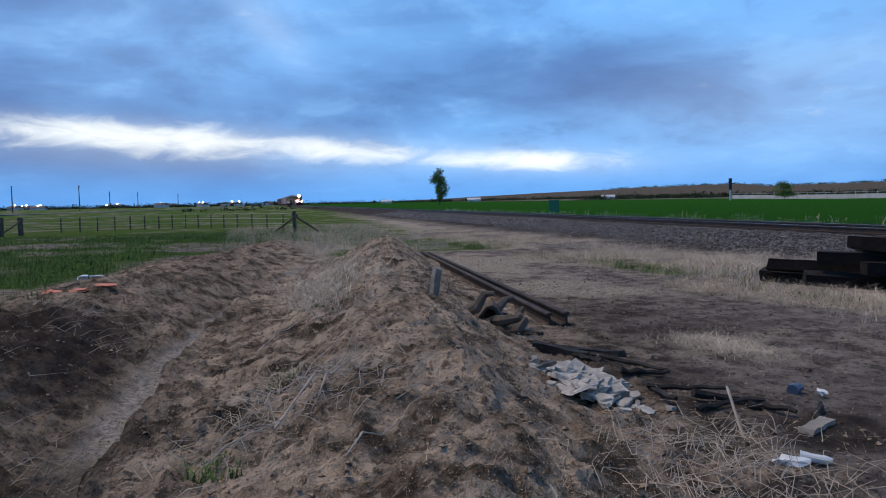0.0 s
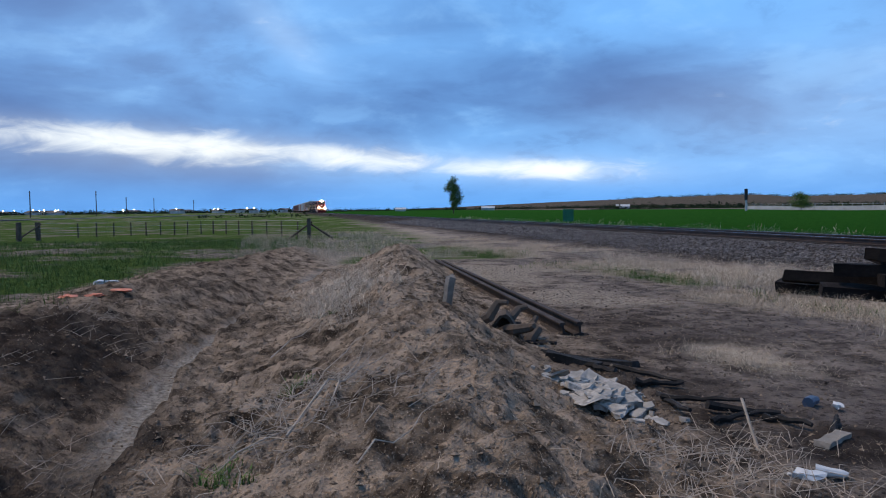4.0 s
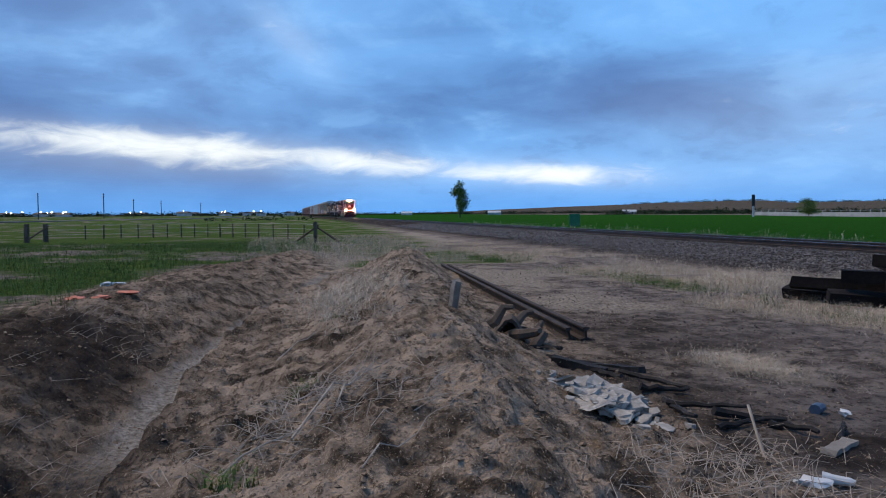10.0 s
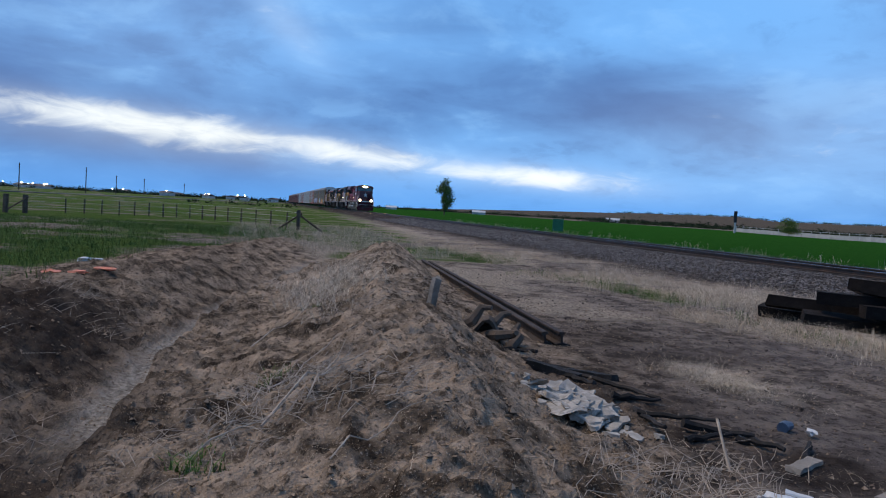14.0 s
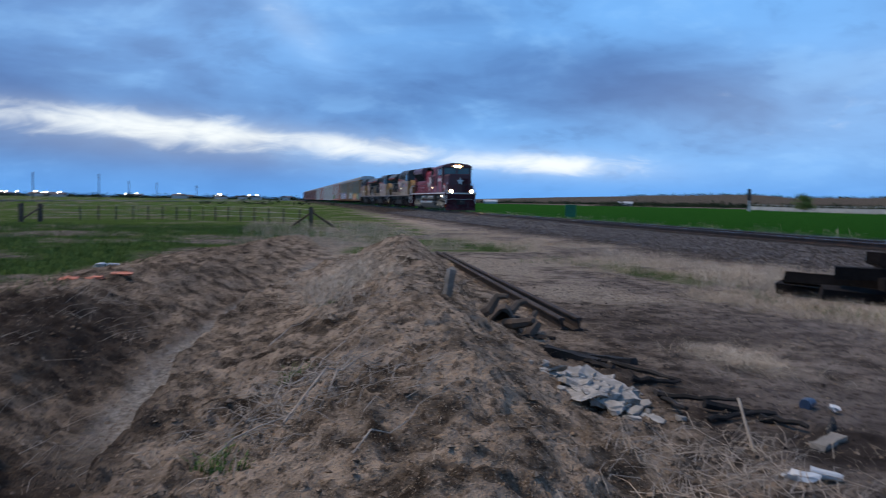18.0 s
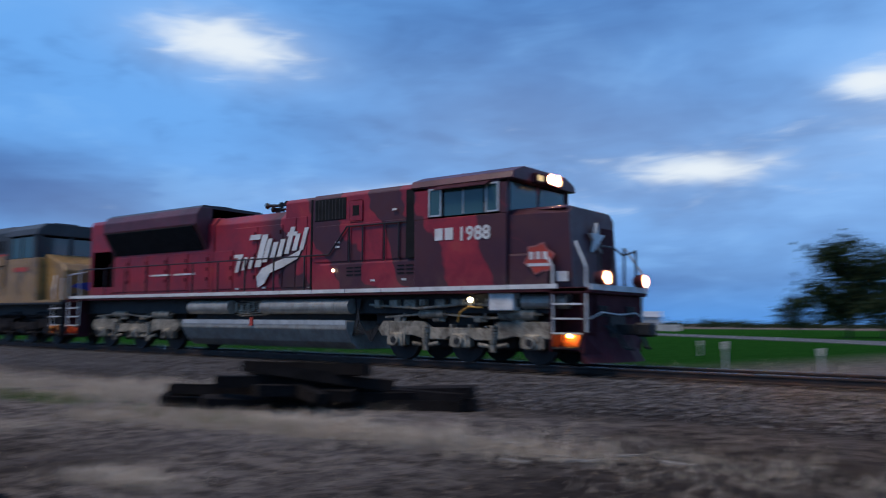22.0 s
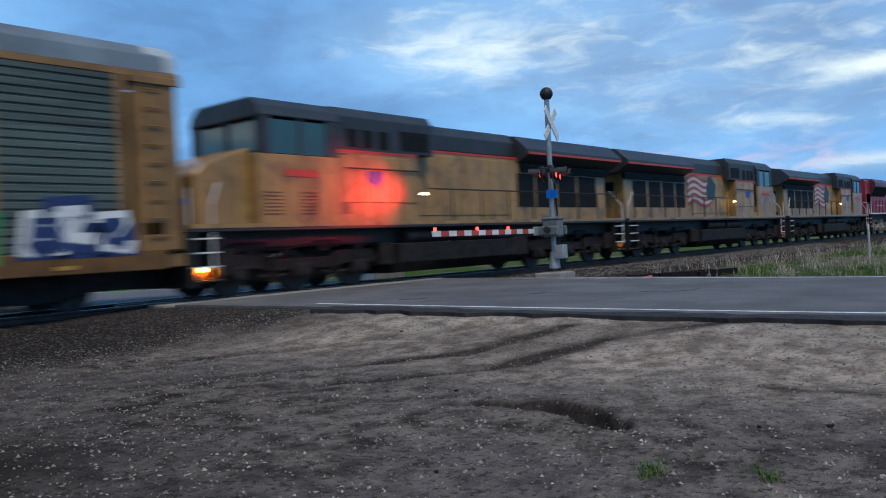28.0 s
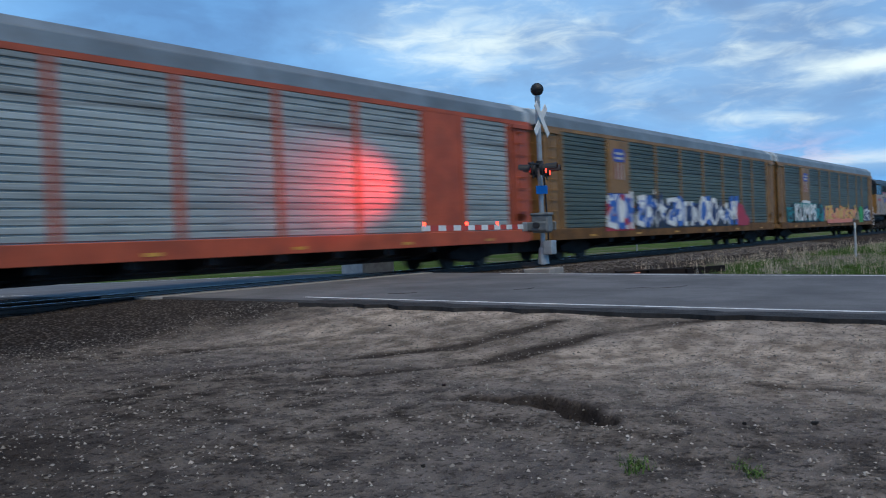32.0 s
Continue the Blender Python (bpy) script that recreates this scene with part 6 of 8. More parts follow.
def graffiti(car, x0, x1, colours, seed, z0=1.3, z1=2.3):
    """Sprayed blocks, crooked and overlapping, as flat coats on the car's side; no lettering."""
    rng = random.Random(seed)
    y = -1.585
    x = x0
    k = 0
    while x < x1:
        w = rng.uniform(0.7, 1.45)
        h = rng.uniform(0.7, 1.05) * (z1 - z0)
        lean = rng.uniform(-0.3, 0.35)
        back = [(x - 0.04, z0 - 0.05), (x + w + 0.04, z0 - 0.03), (x + w + lean * 0.6 + 0.05, z0 + h * 0.7), (x + w * 0.5 + lean, z0 + h * 0.92), (x + lean - 0.02, z0 + h * 0.8)]
        part("sprayed_block", extrude(back, "y", y - 0.03, y - 0.002), colours[0], car)
        form = rng.randrange(4)
        front = [(x, z0 + 0.05), (x + w * 0.35, z0), (x + w * 0.4, z0 + h * 0.35), (x + w * 0.62, z0 + h * 0.35), (x + w * 0.68, z0 + 0.02), (x + w, z0 + 0.04), (x + w * 0.98 + lean, z0 + h), (x + w * 0.6 + lean, z0 + h * 0.97), (x + w * 0.55 + lean * 0.6, z0 + h * 0.68), (x + w * 0.4 + lean * 0.6, z0 + h * 0.7), (x + w * 0.38 + lean, z0 + h), (x + lean, z0 + h * 0.96)]
        if form == 1:
            front = [(x, z0 + h * 0.1), (x + w * 0.9, z0), (x + w, z0 + h * 0.3), (x + w * 0.45, z0 + h * 0.32), (x + w * 1.0 + lean, z0 + h * 0.7), (x + w * 0.95 + lean, z0 + h), (x + lean, z0 + h * 0.95), (x + lean, z0 + h * 0.72), (x + w * 0.55 + lean * 0.5, z0 + h * 0.7), (x, z0 + h * 0.35)]
        elif form == 2:
            front = [(x + w * (0.5 + 0.55 * math.cos(a) * (1 + 0.12 * math.sin(3 * a + k))) + lean * (0.5 + 0.5 * math.sin(a)), z0 + h * (0.5 + 0.5 * math.sin(a))) for a in [i * math.pi / 9 for i in range(18)]]
        elif form == 3:
            front = [(x + w * 0.1, z0), (x + w * 0.5, z0 + h * 0.3), (x + w * 0.95, z0 - 0.05), (x + w * 0.85, z0 + h * 0.45), (x + w * 1.25, z0 + h * 0.6), (x + w * 0.8 + lean, z0 + h * 0.75), (x + w * 0.6 + lean, z0 + h * 1.08), (x + w * 0.35 + lean, z0 + h * 0.7), (x - w * 0.15, z0 + h * 0.62), (x + w * 0.18, z0 + h * 0.4)]
        part("sprayed_block", extrude(front, "y", y - 0.042, y - 0.01), colours[1 + k % (len(colours) - 1)], car)
        cx, cz = sum(u for u, v in front) / len(front), sum(v for u, v in front) / len(front)
        inner = [(cx + (u - cx) * 0.62, cz + (v - cz) * 0.66) for u, v in front]
        part("sprayed_fill", extrude(inner, "y", y - 0.047, y - 0.012), colours[1 + (k + 1) % (len(colours) - 1)], car)
        for q in range(2):
            cx, cz, rr = x + w * rng.uniform(0.2, 0.9), z0 + h * rng.uniform(0.15, 0.95), rng.uniform(0.1, 0.24)
            o = [(cx + rr * (1 + 0.3 * math.sin(3 * a)) * math.cos(a), cz + rr * 0.8 * math.sin(a)) for a in [i * math.pi / 6 for i in range(12)]]
            part("sprayed_spot", extrude(o, "y", y - 0.05 - 0.006 * q, y - 0.012), colours[rng.randrange(len(colours))], car)
        x += w * rng.uniform(0.78, 1.0)
        k += 1


PANEL_GREEN = material("panel_grey_green", (0.095, 0.118, 0.098), 0.55, 0.2, 0.35, 0.9, 25, (0.045, 0.045, 0.04), 0.75, 0.2, level=True)
PANEL_LIGHT = material("panel_galvanised", (0.36, 0.39, 0.375), 0.5, 0.25, 0.35, 0.8, 25, (0.13, 0.12, 0.105), 0.8, 0.2, level=True)
ROOF_GALV = material("roof_galvanised", (0.18, 0.205, 0.22), 0.5, 0.3, 0.25, 0.7, 25, (0.13, 0.12, 0.115), 0.5, 0.2)
SILL_BROWN = material("sill_brown", (0.15, 0.078, 0.03), 0.7, 0, 0.4, 1.2, 30, (0.05, 0.035, 0.025), 0.7, 0.2)
CAP_PALE = material("pale_roof_cap", (0.42, 0.46, 0.48), 0.6, 0, 0.2, 1.5, 25, (0.25, 0.24, 0.22), 0.4, 0.2)
BUFF_GREY = material("buffed_grey", (0.30, 0.31, 0.28), 0.6, 0, 0.3, 1.5, 30, (0.14, 0.14, 0.12), 0.5, 0.1)
POST_YELLOW = material("post_ochre", (0.235, 0.125, 0.037), 0.55, 0, 0.3, 1.2, 30, (0.16, 0.09, 0.04), 0.5, 0.2)
POST_ORANGE = material("post_rust_orange", (0.36, 0.07, 0.026), 0.55, 0, 0.25, 1.2, 30, (0.18, 0.06, 0.03), 0.4, 0.2)
POST_BROWN = material("post_brown", (0.15, 0.05, 0.035), 0.6, 0, 0.3, 1.2, 30, (0.1, 0.05, 0.035), 0.4, 0.2)
POST_WHITE = material("post_pale", (0.42, 0.43, 0.42), 0.55, 0, 0.25, 1.2, 30, (0.2, 0.17, 0.14), 0.4, 0.2)
PANEL_BROWN = material("panel_brown", (0.13, 0.05, 0.04), 0.55, 0.1, 0.3, 0.9, 25, (0.08, 0.05, 0.04), 0.5, 0.2)
SPRAY = {k: material("spray_" + k, c, 0.5, 0, 0.15, 3, 40, None, 0, 0.1) for k, c in {"black": (0.02, 0.02, 0.025), "navy": (0.02, 0.035, 0.12), "white": (0.68, 0.68, 0.66), "teal": (0.03, 0.22, 0.22), "orange": (0.62, 0.25, 0.06), "gold": (0.6, 0.4, 0.1), "violet": (0.09, 0.05, 0.2), "green": (0.04, 0.30, 0.06), "pink": (0.65, 0.25, 0.42), "blue": (0.04, 0.12, 0.42), "crimson": (0.36, 0.02, 0.04), "salmon": (0.62, 0.2, 0.13)}.items()}

TRAIN = []


def build_train():
    TRAIN.append((lead_locomotive(), 0.0, 0))
    base = yellow_locomotive("weathered yellow freight locomotive with a dark grey roof, coupled backwards")
    second = copy_thing(base, pose(0, 0, 0))
    second["label"] = "yellow freight locomotive with a waving flag painted on its side"
    for s in (-1, 1):
        flag(second, -13.2, s * 1.035, s)
    third = copy_thing(second, pose(0, 0, 0))
    third["label"] = "grimy yellow freight locomotive with a faded painted flag"
    for loco in (second, third):
        for o in loco.children:
            if o.name.split(".")[0] == "wheelset":
                WHEELS.append(o)
    TRAIN.append((second, -22.75, 0))
    TRAIN.append((third, -44.85, 0))
    for y in (-1.0, 1.0):
        part("marker_lamp", rod((0.56, y, 1.92), (0.58, y, 1.92), 0.07, None, 12), LAMP_SMALL, base, "lit end lamp")
    TRAIN.append((base, -86.6, 180))
    kinds = [("weathered ochre car carrier with grey-green panels and sprayed graffiti", POST_YELLOW, PANEL_GREEN, ROOF_GALV, True),
             ("ochre car carrier with grey-green panels and large sprayed blocks", POST_YELLOW, PANEL_GREEN, ROOF_GALV, True),
             ("rust-orange car carrier with pale galvanised side panels", POST_ORANGE, PANEL_LIGHT, ROOF_GALV, False, True),
             ("pale grey car carrier with galvanised side panels", POST_WHITE, PANEL_LIGHT, ROOF_GALV, False),
             ("brown car carrier with brown side panels", POST_BROWN, PANEL_BROWN, ROOF_GALV, False)]
    made = {}
    order = [0, 1, 2, 3, 3, 2, 3, 4, 4, 4, 4, 4, 4, 4]
    for i, k in enumerate(order):
        if k not in made:
            car = made[k] = car_carrier(*kinds[k])
        else:
            car = copy_thing(made[k], pose(0, 0, 0))
        TRAIN.append((car, -87.15 - i * 28.2, 0))
    S = SPRAY
    for q in range(5):
        part("sprayed_shadow", extrude([(-17.2 + q * 1.9, 1.35), (-15.9 + q * 1.9, 1.3), (-15.6 + q * 1.9, 1.75), (-16.4 + q * 1.9, 2.25), (-16.9 + q * 1.9, 1.8)], "y", -1.605, -1.56), S["violet"], made[0])
    first, other, orange = made[0], made[1], made[2]
    graffiti(first, -24.6, -18.0, [S["black"], S["black"], S["teal"], S["black"]], 3, 1.2, 2.5)
    text_mesh("sprayed_word_edge", "KUMPS", 1.72, S["teal"], first, Matrix.Translation((-24.22, -1.638, 1.27)) @ pose(0, 0, 0, 90, 0, 0), 1.07)
    part("sprayed_band", extrude([(-22.2, 2.5), (-20.4, 2.46), (-20.35, 2.62), (-21.2, 2.68), (-22.25, 2.66)], "y", -1.66, -1.60), S["white"], first)
    part("sprayed_band", extrude([(-22.6, 2.2), (-20.1, 2.2), (-19.9, 2.46), (-22.5, 2.5)], "y", -1.655, -1.60), S["teal"], first)
    for a, c in ((-17.4, -14.75), (-14.5, -11.85), (-11.6, -9.05), (-8.85, -6.15), (-5.95, -4.2)):
        part("buffed_patch", extrude([(a, 1.24), (c, 1.24), (c, 1.92), ((a + c) / 2, 2.0), (a, 1.88)], "y", -1.578, -1.56), BUFF_GREY, first, "pale overpainted patch")
    text_mesh("sprayed_word", "KUMPS", 1.55, S["white"], first, Matrix.Translation((-24.1, -1.652, 1.32)) @ pose(0, 0, 0, 90, 0, 0), 1.12)
    graffiti(first, -25.6, -24.7, [S["black"], S["teal"], S["black"]], 9, 1.2, 2.4)
    graffiti(first, -18.0, -17.4, [S["teal"], S["teal"]], 10, 1.2, 2.2)
    graffiti(first, -16.4, -8.0, [S["black"], S["gold"], S["orange"], S["gold"], S["salmon"]], 5, 1.2, 2.4)
    part("sprayed_block", extrude([(-15.9, 1.02), (-8.3, 1.05), (-8.0, 1.3), (-9.5, 1.38), (-11, 1.28), (-13, 1.4), (-14.5, 1.3), (-16.1, 1.36)], "y", -1.66, -1.60), S["salmon"], first)
    graffiti(first, -5.4, -4.4, [S["green"], S["green"]], 6, 1.05, 2.4)
    graffiti(first, -3.7, -1.7, [S["navy"], S["white"], S["navy"]], 7, 1.15, 2.4)
    graffiti(other, -22.6, -20.2, [S["crimson"], S["white"], S["blue"]], 12, 1.1, 2.75)
    graffiti(other, -19.8, -7.4, [S["black"], S["white"], S["blue"], S["white"], S["navy"]], 13, 1.15, 2.75)
    part("sprayed_block", extrude([(-6.9, 1.1), (-5.2, 1.1), (-4.9, 1.4), (-5.5, 1.75), (-6.0, 2.25), (-6.7, 2.4), (-7.1, 2.0)], "y", -1.63, -1.58), S["crimson"], other)
    graffiti(orange, -25.6, -20.6, [S["green"], S["green"]], 15, 1.2, 2.3)


build_train()

# ---- scattered growth, stones and trees ----
def scatter_mesh(name, tris, mat, parent=None, label="", category="", kind="stuff"):
    """Triangles as an (n, 3, 3) array into one mesh."""
    tris = np.asarray(tris, np.float32)
    me = mesh_from(name, tris.reshape(-1, 3), np.arange(len(tris) * 3).reshape(-1, 3), 3)
    me.materials.append(mat)
    ob = new(name, me)
    ob.parent = parent
    return tagged(ob, label, category, kind=kind)


def blades(x, y, z, height, width, lean, rng):
    """One bent blade of two triangles at each root."""
    n = len(x)
    a = rng.uniform(0, 2 * np.pi, n)
    d = np.stack([np.cos(a), np.sin(a), np.zeros(n)], -1)
    side = np.stack([-np.sin(a), np.cos(a), np.zeros(n)], -1) * (width * rng.uniform(0.6, 1.4, n))[:, None]
    root = np.stack([x, y, z - 0.01], -1)
    h = height * rng.uniform(0.5, 1.3, n)
    mid = root + d * (lean * h * 0.35)[:, None] + np.stack([0 * h, 0 * h, h * 0.6], -1)
    tip = root + d * (lean * h * rng.uniform(0.6, 1.4, n))[:, None] + np.stack([0 * h, 0 * h, h * rng.uniform(0.75, 1.0, n)], -1)
    one = np.stack([root - side, root + side, mid], 1)
    two = np.stack([mid - side * 0.7, mid + side * 0.7, tip], 1)
    return np.concatenate([one, two])


def tufts(cx, cy, spread, per, height, width, lean, rng):
    n = len(cx)
    x = np.repeat(cx, per) + rng.normal(0, 1, n * per) * np.repeat(spread, per)
    y = np.repeat(cy, per) + rng.normal(0, 1, n * per) * np.repeat(spread, per)
    return blades(x, y, ground_height(x, y), np.repeat(height, per), width, np.repeat(lean, per), rng)


def stones(x, y, size, rng, sink=0.3):
    """Rough eight-sided stones lying on the ground."""
    n = len(x)
    z = ground_height(x, y)
    base = np.array([[1, 0, 0], [-1, 0, 0], [0, 1, 0], [0, -1, 0], [0, 0, 1], [0, 0, -1]], float)
    face = np.array([[0, 2, 4], [2, 1, 4], [1, 3, 4], [3, 0, 4], [2, 0, 5], [1, 2, 5], [3, 1, 5], [0, 3, 5]])
    v = base[None] * size[:, None, None] * rng.uniform(0.55, 1.25, (n, 6, 1)) * np.array([1, 1, 0.7])
    v = v + rng.normal(0, 0.18, (n, 6, 3)) * size[:, None, None]
    a = rng.uniform(0, 6.28, n)
    c, s = np.cos(a)[:, None], np.sin(a)[:, None]
    v = np.stack([v[..., 0] * c - v[..., 1] * s, v[..., 0] * s + v[..., 1] * c, v[..., 2]], -1)
    v = v + np.stack([x, y, z + size * (0.5 - sink)], -1)[:, None]
    return v[:, face].reshape(-1, 3, 3)


def leafy(name, color, vary=0.35):
    """Leaves or straw: colour differs from piece to piece."""
    m = bpy.data.materials.new(name)
    m.use_nodes = True
    n = Nodes(m.node_tree)
    g = n.add("ShaderNodeNewGeometry").outputs["Random Per Island"]
    pos = n.add("ShaderNodeTexCoord").outputs["Object"]
    col = n.mix(g, tuple(c * (1 - vary) for c in color), tuple(c * (1 + vary) for c in color))
    col = n.mix(n.span(n.noise(pos, 1.3, 3), 0.35, 0.7, 0.0, 0.45), col, tuple(c * 0.6 for c in color))
    b = n.add("ShaderNodeBsdfPrincipled")
    n.put(b.inputs["Base Color"], col)
    b.inputs["Roughness"].default_value = 0.8
    b.inputs["Specular IOR Level"].default_value = 0.04
    n.put(n.add("ShaderNodeOutputMaterial").inputs[0], b.outputs[0])
    return m


STRAW = leafy("straw", (0.45, 0.365, 0.27), 0.45)
STRAW_PALE = leafy("pale_straw", (0.52, 0.44, 0.345), 0.4)
GRASS = leafy("green_grass", (0.085, 0.135, 0.038), 0.5)
GRASS_BLUE = leafy("dark_grass", (0.05, 0.10, 0.035))
LEAF = leafy("leaf", (0.12, 0.175, 0.05))
LEAF_DARK = leafy("dark_leaf", (0.03, 0.045, 0.022))
STONE = leafy("stone", (0.145, 0.13, 0.122), 0.65)
STONE_PALE = leafy("pale_stone", (0.26, 0.23, 0.20), 0.75)
CHAR_CHIP = leafy("char_chip", (0.045, 0.038, 0.034), 0.6)
CLOD = leafy("clod", (0.20, 0.15, 0.108), 0.6)
SCRAP_STEEL = material("scrap_steel", (0.045, 0.036, 0.031), 0.8, 0.0, 0.35, 3, 40, (0.09, 0.06, 0.045), 0.4, 0.3)
CREOSOTE = material("creosoted_wood", (0.010, 0.008, 0.0075), 0.97, 0, 0.4, 4, 60, (0.028, 0.023, 0.02), 0.4, 0.8, per_piece=0.35)
BARK = material("bark", (0.09, 0.07, 0.055), 0.9, 0, 0.3, 4, 40, None, 0, 0.6)
OLD_WOOD = material("weathered_wood", (0.24, 0.215, 0.185), 0.85, 0, 0.3, 4, 60, (0.1, 0.085, 0.07), 0.4, 0.6)
TWIG = material("dry_twig", (0.38, 0.315, 0.25), 0.85, 0, 0.3, 6, 60, (0.15, 0.11, 0.08), 0.4, 0.4)
CHARRED = material("charred_wood", (0.022, 0.02, 0.019), 0.8, 0, 0.4, 5, 50, (0.07, 0.06, 0.055), 0.3, 0.7)
RUBBLE = material("pale_rubble", (0.37, 0.345, 0.31), 0.9, 0, 0.35, 6, 40, (0.12, 0.10, 0.083), 0.85, 0.9)
PLASTIC_WHITE = material("white_plastic", (0.55, 0.55, 0.54), 0.4, 0, 0.15, 4, 30, (0.4, 0.38, 0.35), 0.3, 0.4)
PLASTIC_ORANGE = material("orange_plastic", (0.55, 0.16, 0.085), 0.6, 0, 0.25, 6, 40, (0.3, 0.15, 0.1), 0.4, 0.5)
PLASTIC_BLUE = material("blue_plastic", (0.05, 0.08, 0.13), 0.5, 0, 0.2, 6, 40, (0.1, 0.1, 0.1), 0.3, 0.3)
PLASTIC_RED = material("red_plastic", (0.55, 0.02, 0.07), 0.45, 0, 0.2, 6, 40, None, 0, 0.2)
SIGN_GREEN = material("sign_green", (0.012, 0.13, 0.055), 0.5, 0, 0.15, 3, 40, None, 0, 0.1)
SIGN_BLUE = material("sign_blue", (0.02, 0.22, 0.62), 0.5, 0, 0.1, 3, 40, None, 0, 0.1)
GALV = material("galvanised_steel", (0.36, 0.38, 0.39), 0.45, 0.5, 0.2, 3, 40, (0.24, 0.23, 0.22), 0.4, 0.15)
MACHINE_GREY = material("machine_grey", (0.15, 0.165, 0.17), 0.6, 0.1, 0.25, 4, 40, (0.07, 0.07, 0.07), 0.5, 0.2)
DARK_METAL = material("dark_metal", (0.02, 0.02, 0.022), 0.6, 0.2, 0.3, 3, 40, None, 0, 0.2)
TANK_TAN = material("tank_tan", (0.24, 0.215, 0.17), 0.6, 0.1, 0.2, 0.5, 20, (0.2, 0.16, 0.1), 0.3, 0.1)
WALL_PALE = material("pale_wall", (0.42, 0.42, 0.42), 0.8, 0, 0.2, 0.4, 10, (0.3, 0.29, 0.28), 0.4, 0.1)
ROOF_DARK = material("dark_roof", (0.10, 0.09, 0.09), 0.8, 0, 0.25, 0.5, 10, None, 0, 0.1)
FENCE_PALE = material("pale_fence", (0.45, 0.46, 0.46), 0.6, 0.2, 0.2, 0.5, 10, None, 0, 0.1)
WINDOW_GLOW = glowing("town_light", (1.0, 0.82, 0.60), 30.0)


def build_growth():
    rng = np.random.default_rng(4)
    sets = []

    def take(n, x0, x1, y0, y1, test):
        x, y = rng.uniform(x0, x1, n), rng.uniform(y0, y1, n)
        k = test(x, y)
        return x[k], y[k]

    def by_zone(which):
        def test(x, y):
            f, s = zones(x, y)
            d, _, _ = along(ROAD, x, y)
            return (f[:, which] > rng.uniform(0.15, 0.9, len(x))) & (np.abs(y - TRACK) > 2.6) & (d > ROAD_HALF + 0.3) & (np.hypot(x, y) > 2.5)
        return test

    x, y = take(5200, -40, 6, 6.5, 13.5, by_zone(1))
    n = len(x)
    sets.append(tufts(x, y, np.full(n, 0.09), 20, rng.uniform(0.06, 0.20, n), 0.003, np.full(n, 1.3), rng))
    x, y = take(900, -10.5, -4.5, 3.2, 5.8, by_zone(1))
    n = len(x)
    sets.append(tufts(x, y, np.full(n, 0.06), 14, rng.uniform(0.04, 0.12, n), 0.003, np.full(n, 1.6), rng))
    x, y = take(1500, -52, -24, -1.5, 6, by_zone(1))
    n = len(x)
    sets.append(tufts(x, y, np.full(n, 0.1), 12, rng.uniform(0.15, 0.42, n), 0.005, np.full(n, 0.6), rng))
    # straw lying over the dug earth
    x, y = take(520, -19, -2.2, -3.5, 3.6, lambda x, y: zones(x, y)[1][:, 3] > 0.5)
    n = len(x)
    sets.append(tufts(x, y, np.full(n, 0.14), 7, rng.uniform(0.03, 0.10, n), 0.0014, np.full(n, 2.2), rng))
    # pale tufts before the sleeper heap and along the green strip
    x, y = take(5200, -17, -3.6, 6.4, 9.6, lambda x, y: zones(x, y)[0][:, 1] > rng.uniform(0.2, 1.1, len(x)))
    n = len(x)
    sets.append(tufts(x, y, np.full(n, 0.08), 14, rng.uniform(0.04, 0.14, n), 0.0024, np.full(n, 1.5), rng))
    scatter_mesh("dry_grass", np.concatenate(sets), STRAW, None, "bleached dry grass tufts along the track and on the earth", "dry grass")
    x, y = rng.normal(-6.95, 0.42, 90), rng.normal(4.3, 0.22, 90)
    n = len(x)
    one = tufts(x, y, np.full(n, 0.05), 24, rng.uniform(0.04, 0.13, n), 0.0016, np.full(n, 2.0), rng)
    x, y = rng.normal(-14.6, 0.9, 70), rng.normal(9.9, 0.45, 70)
    n = len(x)
    two = tufts(x, y, np.full(n, 0.09), 34, rng.uniform(0.15, 0.4, n), 0.0028, np.full(n, 1.0), rng)
    x, y = rng.normal(-12.0, 1.6, 130), rng.normal(0.9, 0.35, 130)
    n = len(x)
    three = tufts(x, y, np.full(n, 0.1), 24, rng.uniform(0.1, 0.34, n), 0.0028, np.full(n, 1.1), rng)
    x = rng.uniform(-10, 1.5, 420)
    y = 8.6 + 0.22 * (x + 9) * 0 + rng.normal(0, 0.7, 420) - 0.05 * (x + 9)
    n = len(x)
    four = tufts(x, y, np.full(n, 0.09), 20, rng.uniform(0.06, 0.2, n), 0.0025, np.full(n, 1.3), rng)
    x, y = rng.normal(-8.3, 1.7, 320), rng.normal(8.05, 0.32, 320)
    y = y + 0.05 * (x + 8.3)
    n = len(x)
    five = tufts(x, y, np.full(n, 0.08), 20, rng.uniform(0.06, 0.2, n), 0.0028, np.full(n, 1.1), rng)
    x, y = np.concatenate([rng.normal(-13.6, 1.0, 90), rng.normal(-20, 3.5, 160)]), np.concatenate([rng.normal(8.5, 0.35, 90), rng.normal(9.6, 0.5, 160)])
    n = len(x)
    six = tufts(x, y, np.full(n, 0.1), 20, rng.uniform(0.1, 0.3, n), 0.003, np.full(n, 1.0), rng)
    scatter_mesh("straw_clumps", np.concatenate([one, two, three, four, five, six]), STRAW_PALE, None, "pale clumps of dead grass on bare ground", "dry grass")
    sets = []
    x, y = take(9000, -46, -12, -16, 1.5, by_zone(0))
    n = len(x)
    sets.append(tufts(x, y, np.full(n, 0.12), 10, rng.uniform(0.08, 0.22, n), 0.008, np.full(n, 0.5), rng))
    x, y = take(5200, -28, -6, 6, 11, by_zone(0))
    n = len(x)
